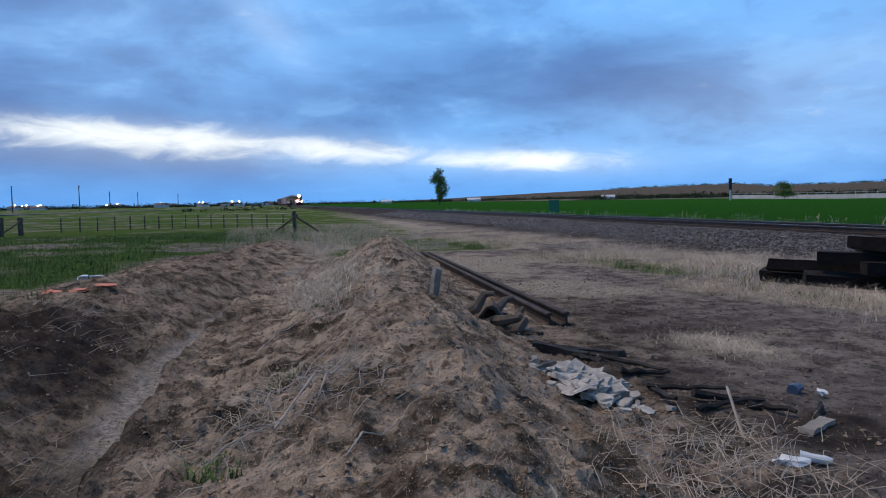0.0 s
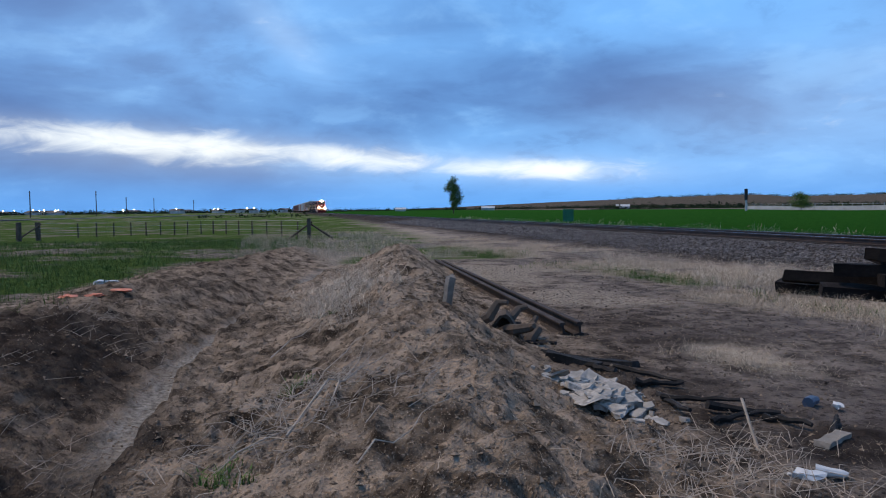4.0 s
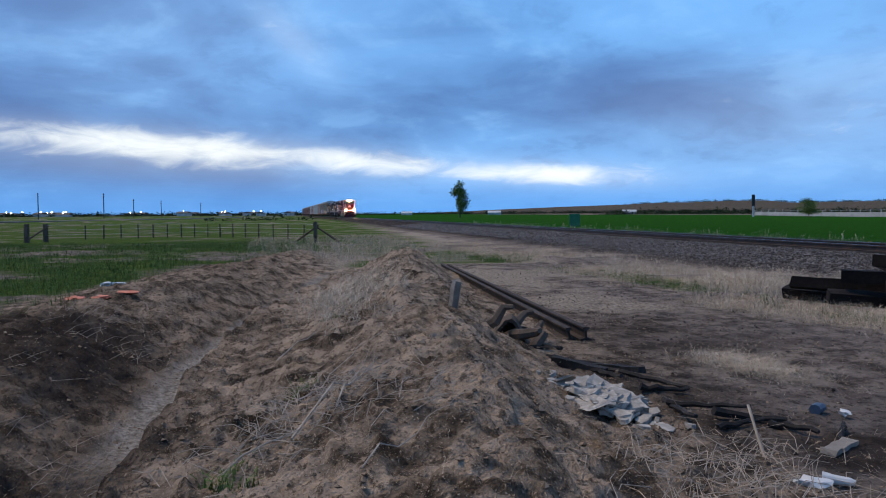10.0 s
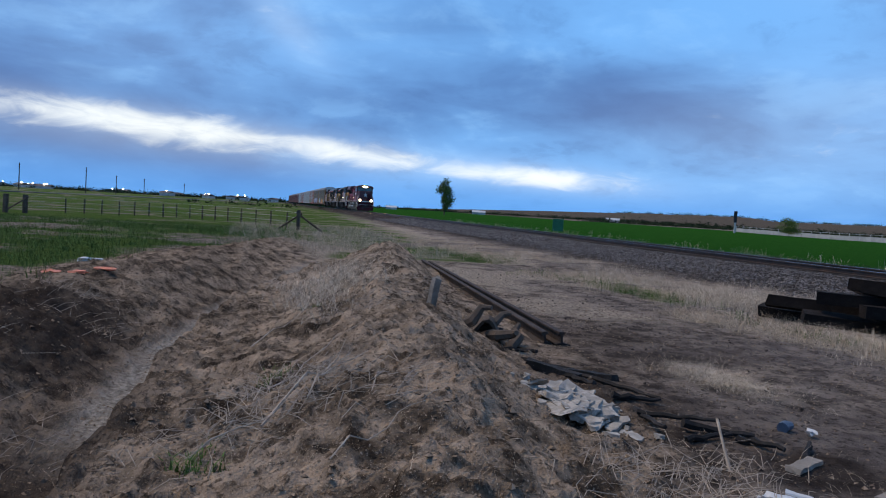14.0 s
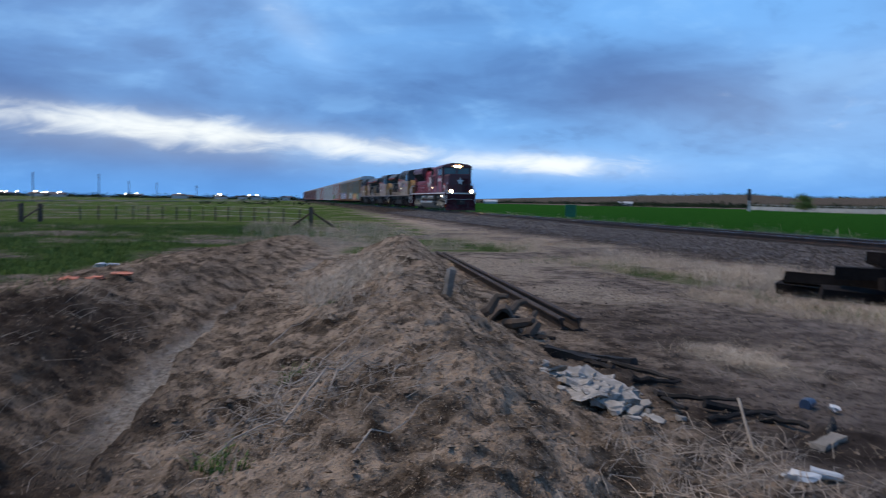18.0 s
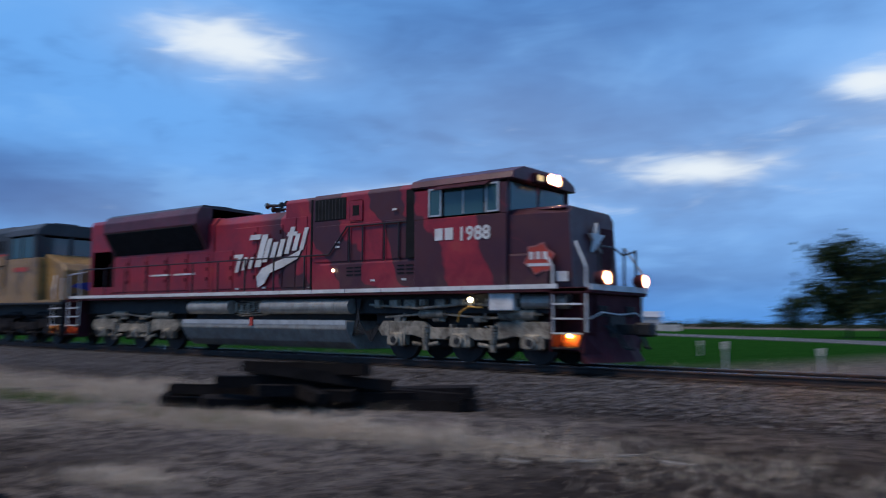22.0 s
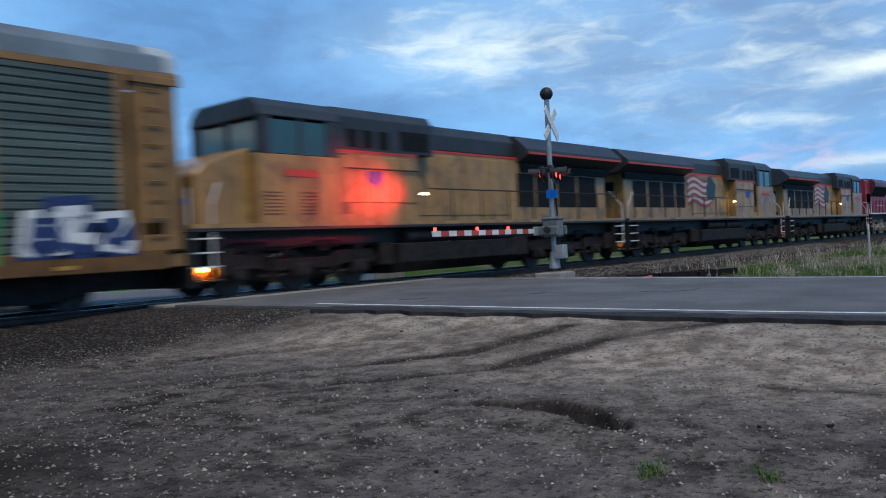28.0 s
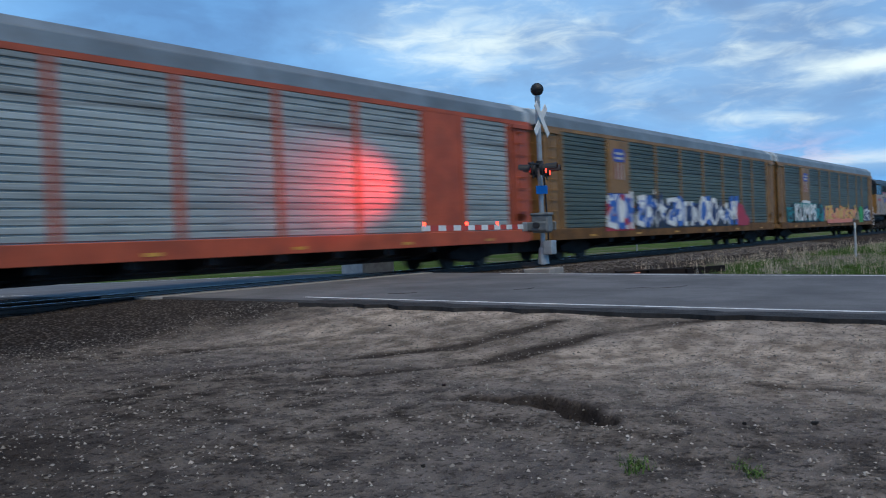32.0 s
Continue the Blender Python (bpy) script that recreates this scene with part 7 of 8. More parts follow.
    sets.append(tufts(x, y, np.full(n, 0.07), 12, rng.uniform(0.06, 0.18, n), 0.005, np.full(n, 0.6), rng))
    x, y = take(9500, 21.5, 52, -6, 13, by_zone(0))
    n = len(x)
    sets.append(tufts(x, y, np.full(n, 0.12), 9, rng.uniform(0.06, 0.22, n), 0.008, np.full(n, 0.8), rng))
    for cx, cy in ((5.0, 1.75), (4.75, 2.35), (-5.6, 0.1), (-4.2, -0.3), (-9.5, 0.6)):
        x, y = rng.normal(cx, 0.07, 9), rng.normal(cy, 0.07, 9)
        n = len(x)
        sets.append(tufts(x, y, np.full(n, 0.03), 12, rng.uniform(0.04, 0.10, n), 0.006, np.full(n, 0.7), rng))
    scatter_mesh("green_grass", np.concatenate(sets), GRASS, None, "short green grass and weeds in patches", "grass")
    # field rows just past the track and tall stems by the rails
    x, y = take(7000, -70, 0, 21.5, 32, lambda x, y: zones(x, y)[1][:, 2] > 0.4)
    n = len(x)
    crop = tufts(x, y, np.full(n, 0.15), 8, np.full(n, 0.22), 0.012, np.full(n, 0.4), rng)
    scatter_mesh("young_crop", crop, GRASS_BLUE, None, "dense young green crop in the field", "crop")
    x, y = take(260, -90, 0, 19.9, 21.2, lambda x, y: x < 0)
    n = len(x)
    stems = tufts(x, y, np.full(n, 0.12), 9, rng.uniform(0.2, 0.55, n), 0.007, np.full(n, 0.35), rng)
    x, y = take(420, 24, 60, 4.5, 13.4, lambda x, y: along(ROAD, x, y)[0] > ROAD_HALF + 1)
    n = len(x)
    stems2 = tufts(x, y, np.full(n, 0.12), 9, rng.uniform(0.2, 0.5, n), 0.007, np.full(n, 0.4), rng)
    scatter_mesh("dead_stems", np.concatenate([stems, stems2]), STRAW_PALE, None, "dead weed stems beside the rails", "dry grass")
    # stones
    x, y = take(26000, -42, 3, 11.6, 16.2, lambda x, y: rng.uniform(0, 1, len(x)) < np.clip((y - 11.2) / 2.5, 0.1, 1))
    rock = stones(x, y, rng.uniform(0.022, 0.05, len(x)), rng)
    x, y = take(5200, -95, -42, 12.2, 16.3, lambda x, y: x < 0)
    rock = np.concatenate([rock, stones(x, y, rng.uniform(0.05, 0.1, len(x)), rng)])
    x, y = take(5000, 23, 60, 14.0, 16.2, lambda x, y: x > 0)
    rock2 = stones(x, y, rng.uniform(0.025, 0.055, len(x)), rng)
    scatter_mesh("ballast_stones", np.concatenate([rock, rock2]), STONE, None, "grey crushed ballast stones beside the rails", "ballast")
    x, y = take(24000, 2.0, 12.5, -2.0, 13.0, lambda x, y: (along(ROAD, x, y)[0] > ROAD_HALF + 0.1) & (np.hypot(x, y) > 3.2))
    peb = stones(x, y, rng.uniform(0.004, 0.012, len(x)) * rng.choice([0.7, 0.9, 1.2, 1.9], len(x)), rng)
    x, y = take(4200, -13, -2.2, -1.0, 9.0, lambda x, y: np.hypot(x, y) > 2.6)
    peb2 = stones(x, y, rng.uniform(0.005, 0.02, len(x)), rng)
    x, y = take(5200, -22, 1.5, 2.6, 10.5, lambda x, y: (fbm(x, y, 1.6, 3, 131) - 0.5 * smooth(-8, -4, x) > rng.uniform(-0.35, 0.6, len(x))) & (np.hypot(x, y) > 3))
    n = len(x)
    flat_straw = tufts(x, y, np.full(n, 0.07), 7, rng.uniform(0.02, 0.07, n), 0.0018, np.full(n, 2.2), rng)
    scatter_mesh("trampled_straw", flat_straw, STRAW, None, "short trampled straw on bare brown ground", "dry grass")
    x, y = take(7000, -20, 1.5, 2.2, 9.5, lambda x, y: fbm(x, y, 1.3, 3, 141) > rng.uniform(-0.2, 0.7, len(x)))
    chips = stones(x, y, rng.uniform(0.004, 0.013, len(x)) * rng.choice([0.6, 1.0, 1.0, 2.0], len(x)), rng)
    scatter_mesh("soil_crumbs", peb2, CLOD, None, "small brown crumbs of soil on bare ground", "soil crumbs")
    scatter_mesh("char_chips", chips, CHAR_CHIP, None, "dark charred chips and crumbs on the ground", "debris")
    scatter_mesh("gravel", peb, STONE_PALE, None, "small pale gravel stones on packed earth", "gravel")
    x, y = take(19000, -21, -1.8, -4, 4.0, lambda x, y: (zones(x, y)[1][:, 3] > 0.45) & (rng.uniform(0, 1, len(x)) < np.clip(6.0 / np.hypot(x, y), 0.25, 1)))
    lump = stones(x, y, rng.uniform(0.006, 0.026, len(x)) * rng.choice([0.4, 0.5, 0.7, 0.9, 1.2], len(x)), rng, 0.5)
    scatter_mesh("earth_clods", lump, CLOD, None, "crumbled brown clods of dug earth", "earth clods")


def tree(x, y, height, width, seed, leaf=None, sparse=1.0, label="leafy green tree with an uneven crown", group=""):
    """A tapered trunk, limbs and a crown of loose leaf clumps."""
    rng = np.random.default_rng(seed)
    r = random.Random(seed)
    z = hz(x, y)
    t = thing("tree", label, "tree", pose(x, y, z), group)
    b = bmesh.new()
    rad = height * 0.022
    add_rod(b, (0, 0, -0.1), (0.02 * height, 0, height * 0.45), rad, rad * 0.65, 8)
    add_rod(b, (0.02 * height, 0, height * 0.45), (0, 0.01 * height, height * 0.85), rad * 0.65, rad * 0.2, 7)
    centres = []
    for k in range(11):
        h0 = height * r.uniform(0.08, 0.72)
        a = r.uniform(0, 6.28)
        reach = width * 0.5 * r.uniform(0.4, 0.95) * (1.0 if h0 < height * 0.5 else 0.7)
        tip = Vector((math.cos(a) * reach, math.sin(a) * reach, min(height * 0.95, h0 + height * r.uniform(0.08, 0.24))))
        add_rod(b, (0.01 * height, 0, h0), tip, rad * 0.35, rad * 0.1, 5)
        centres.append(tip)
    part("trunk", b, BARK, t)
    centres += [Vector((r.gauss(0, width * 0.09), r.gauss(0, width * 0.09), height * (0.22 + 0.74 * k / 9))) for k in range(10)]
    tri = []
    for c in centres:
        n = int(150 * sparse)
        p = rng.normal(0, 1, (n, 3)) * np.array([width * 0.12, width * 0.12, height * 0.055]) + np.array(c)
        size = height * 0.016 * rng.uniform(0.6, 1.5, n)
        q = rng.normal(0, 1, (n, 3, 3)) * size[:, None, None]
        tri.append(p[:, None] + q)
    tri = np.concatenate(tri)
    tri = tri[tri[:, :, 2].min(1) > height * 0.12]
    scatter_mesh("crown", tri, leaf or LEAF, t, kind="")
    return t


def far_woods(name, spots, height, label, mat=None, seed=1, depth=30.0):
    """A distant belt of trees as many leaf shards: spots are (x0, y0, x1, y1, clumps)."""
    rng = np.random.default_rng(seed)
    out = []
    for x0, y0, x1, y1, n in spots:
        u = rng.uniform(0, 1, n)
        cx, cy = x0 + u * (x1 - x0) + rng.normal(0, depth, n) * 0.3, y0 + u * (y1 - y0) + rng.normal(0, depth, n)
        gz = ground_height(cx, cy)
        h = height * rng.uniform(0.35, 1.1, n) * (0.6 + 0.6 * value_noise(u * 9 + seed, u * 0, seed))
        for k in range(n):
            m = 40
            p = rng.normal(0, 1, (m, 3)) * np.array([h[k] * 0.6, h[k] * 0.6, h[k] * 0.26]) + np.array([cx[k], cy[k], gz[k] + h[k] * 0.30 - 0.3])
            q = rng.normal(0, 1, (m, 3, 3)) * h[k] * 0.14
            out.append(p[:, None] + q)
    return scatter_mesh(name, np.concatenate(out), mat or LEAF_DARK, None, label, "trees")


def on_ground(name, label, category, bm, mat, x, y, turn=(0, 0, 0), lift=0.0, group=""):
    """A loose one-piece thing laid on the ground."""
    ob = part(name, bm, mat)
    ob.matrix_basis = pose(x, y, hz(x, y) + lift, *turn)
    return tagged(ob, label, category, group)


def rough_bar(length, w, h, seed, taper=0.0):
    """A hewn timber with worn, uneven ends and faces."""
    r = random.Random(seed)
    bm = bmesh.new()
    rows = []
    n = 7
    for k in range(n):
        u = k / (n - 1)
        s = 1 - taper * u
        row = []
        for a, b in ((-1, -1), (1, -1), (1, 1), (-1, 1)):
            row.append(bm.verts.new((u * length - length / 2 + (r.uniform(-0.02, 0.02) if k in (0, n - 1) else 0), a * w / 2 * s + r.uniform(-0.007, 0.007), (b + 1) * h / 2 * s + r.uniform(-0.007, 0.007))))
        rows.append(row)
    for p, q in zip(rows, rows[1:]):
        for i in range(4):
            bm.faces.new((p[i], q[i], q[(i + 1) % 4], p[(i + 1) % 4]))
    bm.faces.new(rows[0])
    bm.faces.new(rows[-1][::-1])
    bmesh.ops.recalc_face_normals(bm, faces=bm.faces)
    return bm


def twig(points, r0, r1, sides=5):
    """One uneven tube along the points, thinning from r0 to r1."""
    bm = bmesh.new()
    pts_ = [Vector(p) for p in points]
    n = len(pts_) - 1
    rings = []
    for k, p in enumerate(pts_):
        way = (pts_[min(n, k + 1)] - pts_[max(0, k - 1)]).normalized()
        side = way.cross(Vector((0.1, 0.2, 1.0))).normalized()
        up = side.cross(way)
        rad = (r0 + (r1 - r0) * k / n) * (1 + 0.15 * math.sin(k * 2.7 + r0 * 900))
        rings.append([bm.verts.new(p + side * (rad * math.cos(2 * math.pi * i / sides)) + up * (rad * math.sin(2 * math.pi * i / sides))) for i in range(sides)])
    for a, b in zip(rings, rings[1:]):
        for i in range(sides):
            bm.faces.new((a[i], a[(i + 1) % sides], b[(i + 1) % sides], b[i]))
    bm.faces.new(rings[0][::-1])
    bm.faces.new(rings[-1])
    bmesh.ops.recalc_face_normals(bm, faces=bm.faces)
    return bm


def slab(seed, size, thick):
    """A broken piece of concrete: uneven polygon with a rough top."""
    r = random.Random(seed)
    n = r.randint(5, 8)
    pts_ = []
    for k in range(n):
        a = 2 * math.pi * k / n + r.uniform(-0.25, 0.25)
        q = size * r.uniform(0.6, 1.1)
        pts_.append((math.cos(a) * q, math.sin(a) * q * 0.75))
    bm = extrude(pts_, "z", 0, thick)
    for v in bm.verts:
        v.co += Vector((r.uniform(-1, 1), r.uniform(-1, 1), r.uniform(-1, 1))) * size * 0.08
    return bm


def crumpled(seed, size, flat=0.4):
    """Crumpled sheet plastic."""
    r = random.Random(seed)
    bm = bmesh.new()
    bmesh.ops.create_icosphere(bm, subdivisions=2, radius=size)
    for v in bm.verts:
        v.co *= r.uniform(0.5, 1.25)
        v.co.z = v.co.z * flat + size * flat * 0.55
        v.co.x *= 1.5
    return bm


def build_dug_earth_things():
    r = random.Random(12)
    # old rails lying beside the ridge
    ax, ay, bx, by = -20.1, 4.05, -8.95, 3.42
    ang = math.degrees(math.atan2(by - ay, bx - ax))
    for k, (off, roll) in enumerate(((0.0, 0), (-0.16, 8))):
        ln = math.hypot(bx - ax, by - ay)
        bm = extrude(rail_outline(0.07, 0.155), "x", -ln / 2, ln / 2 - 0.1 * k)
        ob = part("scrap_rail", bm, SCRAP_STEEL)
        cx, cy = (ax + bx) / 2 + 0.06 * off, (ay + by) / 2 + off
        z0, z1 = hz(ax, ay + off), hz(bx - 0.3, by + off)
        ob.matrix_basis = pose(cx, cy, (z0 + z1) / 2 + 0.01, roll, math.degrees(math.atan2(z0 - z1, ln)), ang)
        tagged(ob, "rusty steel rail lying on the ground", "rail", "scrap rails")
    post = on_ground("leaning_post", "grey weathered post leaning out of the earth ridge", "post", rough_bar(0.7, 0.085, 0.07, 3), OLD_WOOD, -8.75, 1.82, (0, -74, 20), 0.0)
    on_ground("bent_plate", "bent rusty steel plate half buried in earth", "scrap metal", extrude([(-0.22, 0.0), (-0.07, 0.25), (0.0, 0.28), (0.05, 0.25), (0.2, 0.05), (0.26, 0.0), (0.22, 0.0), (0.02, 0.23), (-0.04, 0.24), (-0.19, 0.0)], "y", -0.12, 0.12), BARK, -8.7, 2.42, (6, 8, 75), -0.06)
    for k, (x, y, turn_) in enumerate(((-8.55, 2.2, (12, -38, 70)), (-8.8, 2.5, (-10, -24, 110)), (-8.35, 2.45, (5, -14, 30)), (-8.6, 2.75, (0, -30, 160)))):
        on_ground("stump_piece", "torn brown wood stump half buried in earth", "wood stump", twig([(-0.3, 0.02 * k, 0.0), (-0.12, 0.05, 0.06), (0.08, -0.03, 0.05), (0.24, 0.03, 0.10 - 0.03 * k), (0.33, -0.02, 0.05)], 0.085, 0.03, 7), BARK, x, y, turn_, 0.03, "stump pieces")
    for k in range(120):
        a, q = r.uniform(0, 6.28), abs(r.gauss(0, 0.42))
        x, y = -5.7 + math.cos(a) * q * 0.95, 2.3 + math.sin(a) * q * 0.55
        on_ground("rubble_piece", "broken piece of pale concrete in a heap", "rubble", slab(k + 40, r.uniform(0.05, 0.22) * (1 if q < 0.5 else 0.4), r.uniform(0.012, 0.035)), RUBBLE, x, y, (r.uniform(-22, 22), r.uniform(-22, 22), r.uniform(0, 360)), 0.09 * max(0, 1 - q * 1.4), "concrete rubble")
    planks = [(-7.0, 2.6, 0.5, 0.13, 0.1, 50), (-6.63, 3.07, 0.98, 0.07, 0.06, 20), (-5.5, 2.8, 1.05, 0.06, 0.055, -14), (-6.75, 2.75, 0.4, 0.1, 0.08, 20), (-7.05, 3.0, 0.5, 0.14, 0.1, 40), (-5.2, 3.2, 0.5, 0.12, 0.07, 70), (-5.05, 3.05, 0.4, 0.10, 0.05, 100), (-4.9, 3.35, 0.36, 0.1, 0.06, 20), (-5.5, 3.05, 0.6, 0.05, 0.05, 50), (-6.1, 3.0, 0.4, 0.08, 0.06, 80), (-4.75, 3.6, 0.4, 0.07, 0.05, 140), (-8.55, 2.75, 0.6, 0.1, 0.08, 30), (-8.3, 2.6, 0.5, 0.08, 0.07, 80), (-8.9, 2.6, 0.45, 0.08, 0.07, -30), (-7.6, 2.75, 0.5, 0.1, 0.08, 60)]
    for k, (x, y, ln, w, h, a) in enumerate(planks):
        if k in (0, 4):
            bm = rough_bar(ln, w, h, k + 5, 0.3)
        else:
            n = 6
            bm = twig([(ln * (i / n - 0.5), r.uniform(-0.014, 0.014), h * 0.4 + r.uniform(-0.012, 0.014)) for i in range(n + 1)], h * 0.5, h * 0.28, 6)
        on_ground("charred_timber", "charred black timber lying on burnt ground", "charred timber", bm, CHARRED, x, y, (r.uniform(-6, 6), r.uniform(-8, 8), a), 0.0, "charred timbers")
    on_ground("plank", "short grey weathered plank on the ground", "plank", rough_bar(0.34, 0.10, 0.03, 60), OLD_WOOD, -4.45, 3.35, (0, 0, 122), 0.0)
    on_ground("plank", "short grey weathered plank on the ground", "plank", rough_bar(0.7, 0.09, 0.03, 61), OLD_WOOD, -4.05, 3.75, (0, 0, 118), 0.0)
    on_ground("stick", "pale straight stick propped on the ground", "stick", twig([(-0.33, 0.08, 0.24), (-0.15, 0.03, 0.11), (0.0, 0, -0.02)], 0.009, 0.013), TWIG, -4.45, 2.85, (0, 0, 0), 0.0)
    on_ground("plastic_bag", "crumpled white plastic bag on the ground", "litter", crumpled(3, 0.06, 0.55), PLASTIC_WHITE, -3.87, 2.76, (0, 0, 60), 0.0)
    on_ground("plastic_bottle", "crushed clear white bottle on the ground", "litter", twig([(-0.08, 0, 0.035), (-0.02, 0, 0.036), (0.05, 0, 0.034), (0.08, 0, 0.03)], 0.036, 0.016, 10), PLASTIC_WHITE, -3.88, 2.92, (0, 0, 55), 0.0)
    on_ground("blue_can", "crushed dark blue can with a pale lid", "litter", twig([(-0.07, 0, 0.03), (0.0, 0.01, 0.035), (0.06, 0, 0.03)], 0.042, 0.034, 9), PLASTIC_BLUE, -5.3, 3.82, (0, 0, 120), 0.0)
    on_ground("pale_cap", "small white cap on dark ground", "litter", crumpled(8, 0.035, 0.8), PLASTIC_WHITE, -5.2, 3.95, (0, 0, 0), 0.02)
    for k, (x, y) in enumerate(((-13.2, -3.1), (-13.45, -2.75), (-13.6, -2.4))):
        on_ground("orange_netting", "torn orange plastic netting on the earth", "litter", crumpled(20 + k, 0.11, 0.3), PLASTIC_ORANGE, x, y, (0, 0, 70), 0.0, "orange netting")
    on_ground("white_sheet", "crumpled white plastic sheet in the grass", "litter", crumpled(31, 0.17, 0.35), PLASTIC_WHITE, -17.5, -3.4, (0, 0, 80), 0.0)
    on_ground("white_scrap", "small white scrap of paper on the earth", "litter", crumpled(33, 0.05, 0.4), PLASTIC_WHITE, -6.6, -0.35, (0, 0, 0), 0.0)
    for k in range(9):
        on_ground("wood_scrap", "pale splintered wood scrap on bare ground", "wood scrap", rough_bar(r.uniform(0.15, 0.45), 0.09, 0.025, 50 + k, 0.3), OLD_WOOD, -5.2 + r.gauss(0, 0.6), 8.3 + r.gauss(0, 0.28), (0, 0, r.uniform(0, 60)), 0.0, "wood scraps")
    # branches and brush on the ridge and in the trench
    long_ = [((-4.35, 0.02), (-5.5, 0.7), 0.010), ((-4.6, 0.25), (-5.75, 0.62), 0.007), ((-4.2, -0.3), (-4.6, 0.3), 0.007), ((-3.6, 0.35), (-4.1, 0.85), 0.006), ((-2.75, 0.95), (-3.2, 1.2), 0.006), ((-7.6, -0.1), (-9.0, 0.6), 0.009), ((-5.0, 0.1), (-6.3, 0.75), 0.006), ((-4.9, -0.05), (-5.9, 0.25), 0.006)]
    for k, ((x0, y0), (x1, y1), w) in enumerate(long_):
        n = 6
        pts_ = []
        cx, cy = (x0 + x1) / 2, (y0 + y1) / 2
        zc = hz(cx, cy)
        for i in range(n + 1):
            u = i / n
            x, y = x0 + u * (x1 - x0) + r.uniform(-0.03, 0.03), y0 + u * (y1 - y0) + r.uniform(-0.03, 0.03)
            pts_.append((x - cx, y - cy, hz(x, y) - zc + 0.03 + 0.05 * math.sin(u * 3)))
        on_ground("branch", "dry bare branch lying on dug earth", "branch", twig(pts_, w * 0.75, w * 0.25), TWIG, cx, cy, (0, 0, 0), 0.0, "branches")
    heaps = [(-5.2, 0.12, 90, 0.55), (-4.5, -0.1, 40, 0.5), (-8.3, 0.95, 30, 0.5), (-6.3, -1.6, 12, 0.5), (-10.2, -1.9, 16, 0.7), (-4.6, 0.5, 24, 0.6), (-3.75, 2.15, 70, 0.6), (-3.2, 2.6, 40, 0.5), (-11.5, -2.6, 26, 0.7), (-8.2, -3.0, 26, 0.6), (-6.6, -2.9, 22, 0.6), (-9.6, 0.75, 22, 0.5), (-4.3, 2.7, 30, 0.5), (-10.5, 2.0, 16, 0.5)]
    for k, (cx, cy, n, spread) in enumerate(heaps):
        bm = bmesh.new()
        zc = hz(cx, cy)
        spots = [(r.gauss(0, spread * 0.5), r.gauss(0, spread * 0.5)) for i in range(int(n * 2.2))]
        heights = ground_height(np.array([cx + x for x, y in spots]), np.array([cy + y for x, y in spots]))
        for (x, y), height_ in zip(spots, heights):
            a, ln = r.gauss(2.5, 0.9), r.uniform(0.08, 0.42)
            z = float(height_) - zc
            p0 = Vector((x, y, z + r.uniform(0, 0.02)))
            p1 = p0 + Vector((math.cos(a) * ln * 0.5, math.sin(a) * ln * 0.5, r.uniform(0.0, 0.08)))
            b_ = a + r.uniform(-0.9, 0.9)
            p2 = p1 + Vector((math.cos(b_) * ln * 0.5, math.sin(b_) * ln * 0.5, r.uniform(-0.07, 0.06)))
            add_rod(bm, p0, p1, 0.0026, 0.002, 4)
            add_rod(bm, p1, p2, 0.002, 0.0009, 4)
        ob = part("brushwood", bm, TWIG)
        ob.matrix_basis = pose(cx, cy, zc)
        tagged(ob, "tangled heap of dry twigs on earth", "brushwood", "brushwood heaps", "stuff")
    # pile of old sleepers
    heap = [(-11.5, 8.95, 36, 0.0), (-11.15, 9.1, 24, 0.0), (-11.3, 9.0, 50, 0.19), (-10.7, 9.2, 68, 0.02), (-10.45, 9.35, 25, 0.20), (-10.4, 9.25, 52, 0.40), (-10.6, 9.7, 38, 0.02), (-10.1, 9.7, 74, 0.22), (-10.3, 9.55, 20, 0.58), (-9.0, 10.35, 26, 0.0), (-8.9, 10.6, 25, 0.0), (-9.05, 10.4, 28, 0.18), (-8.95, 10.62, 24, 0.18), (-9.7, 9.95, 32, 0.10), (-10.7, 9.4, -8, 0.36), (-9.9, 9.6, 44, 0.45)]
    for k, (x, y, a, lift) in enumerate(heap):
        t = on_ground("old_sleeper", "dark creosoted timber sleeper in a heap", "railway sleeper", rough_bar(2.3, 0.24, 0.18, 70 + k), CREOSOTE, x, y, (r.uniform(-14, 14), r.uniform(-11, 11) if 2 < k < 9 or k > 13 else r.uniform(-3, 3), a), lift, "old sleepers")
        if k in (4, 8):
            part("end_plate", box(-1.175, -1.162, -0.07, 0.07, 0.03, 0.15), GALV, t, "pale steel end plate")
    for k, (x, y, a) in enumerate(((24.4, 10.5, 158), (25.6, 10.0, 170), (23.6, 10.9, 140))):
        on_ground("old_sleeper", "dark timber sleeper lying in the verge", "railway sleeper", rough_bar(2.2, 0.26, 0.2, 90 + k), CREOSOTE, x, y, (0, 0, a), 0.06, "verge sleepers")
    on_ground("orange_litter", "orange plastic litter beside the road", "litter", crumpled(61, 0.2, 0.4), PLASTIC_ORANGE, 22.0, 10.6, (0, 0, 30), 0.0)
    on_ground("red_cap", "small bright red plastic piece on gravel", "litter", crumpled(66, 0.07, 0.8), PLASTIC_RED, 4.17, 0.78, (0, 0, 30), 0.0)
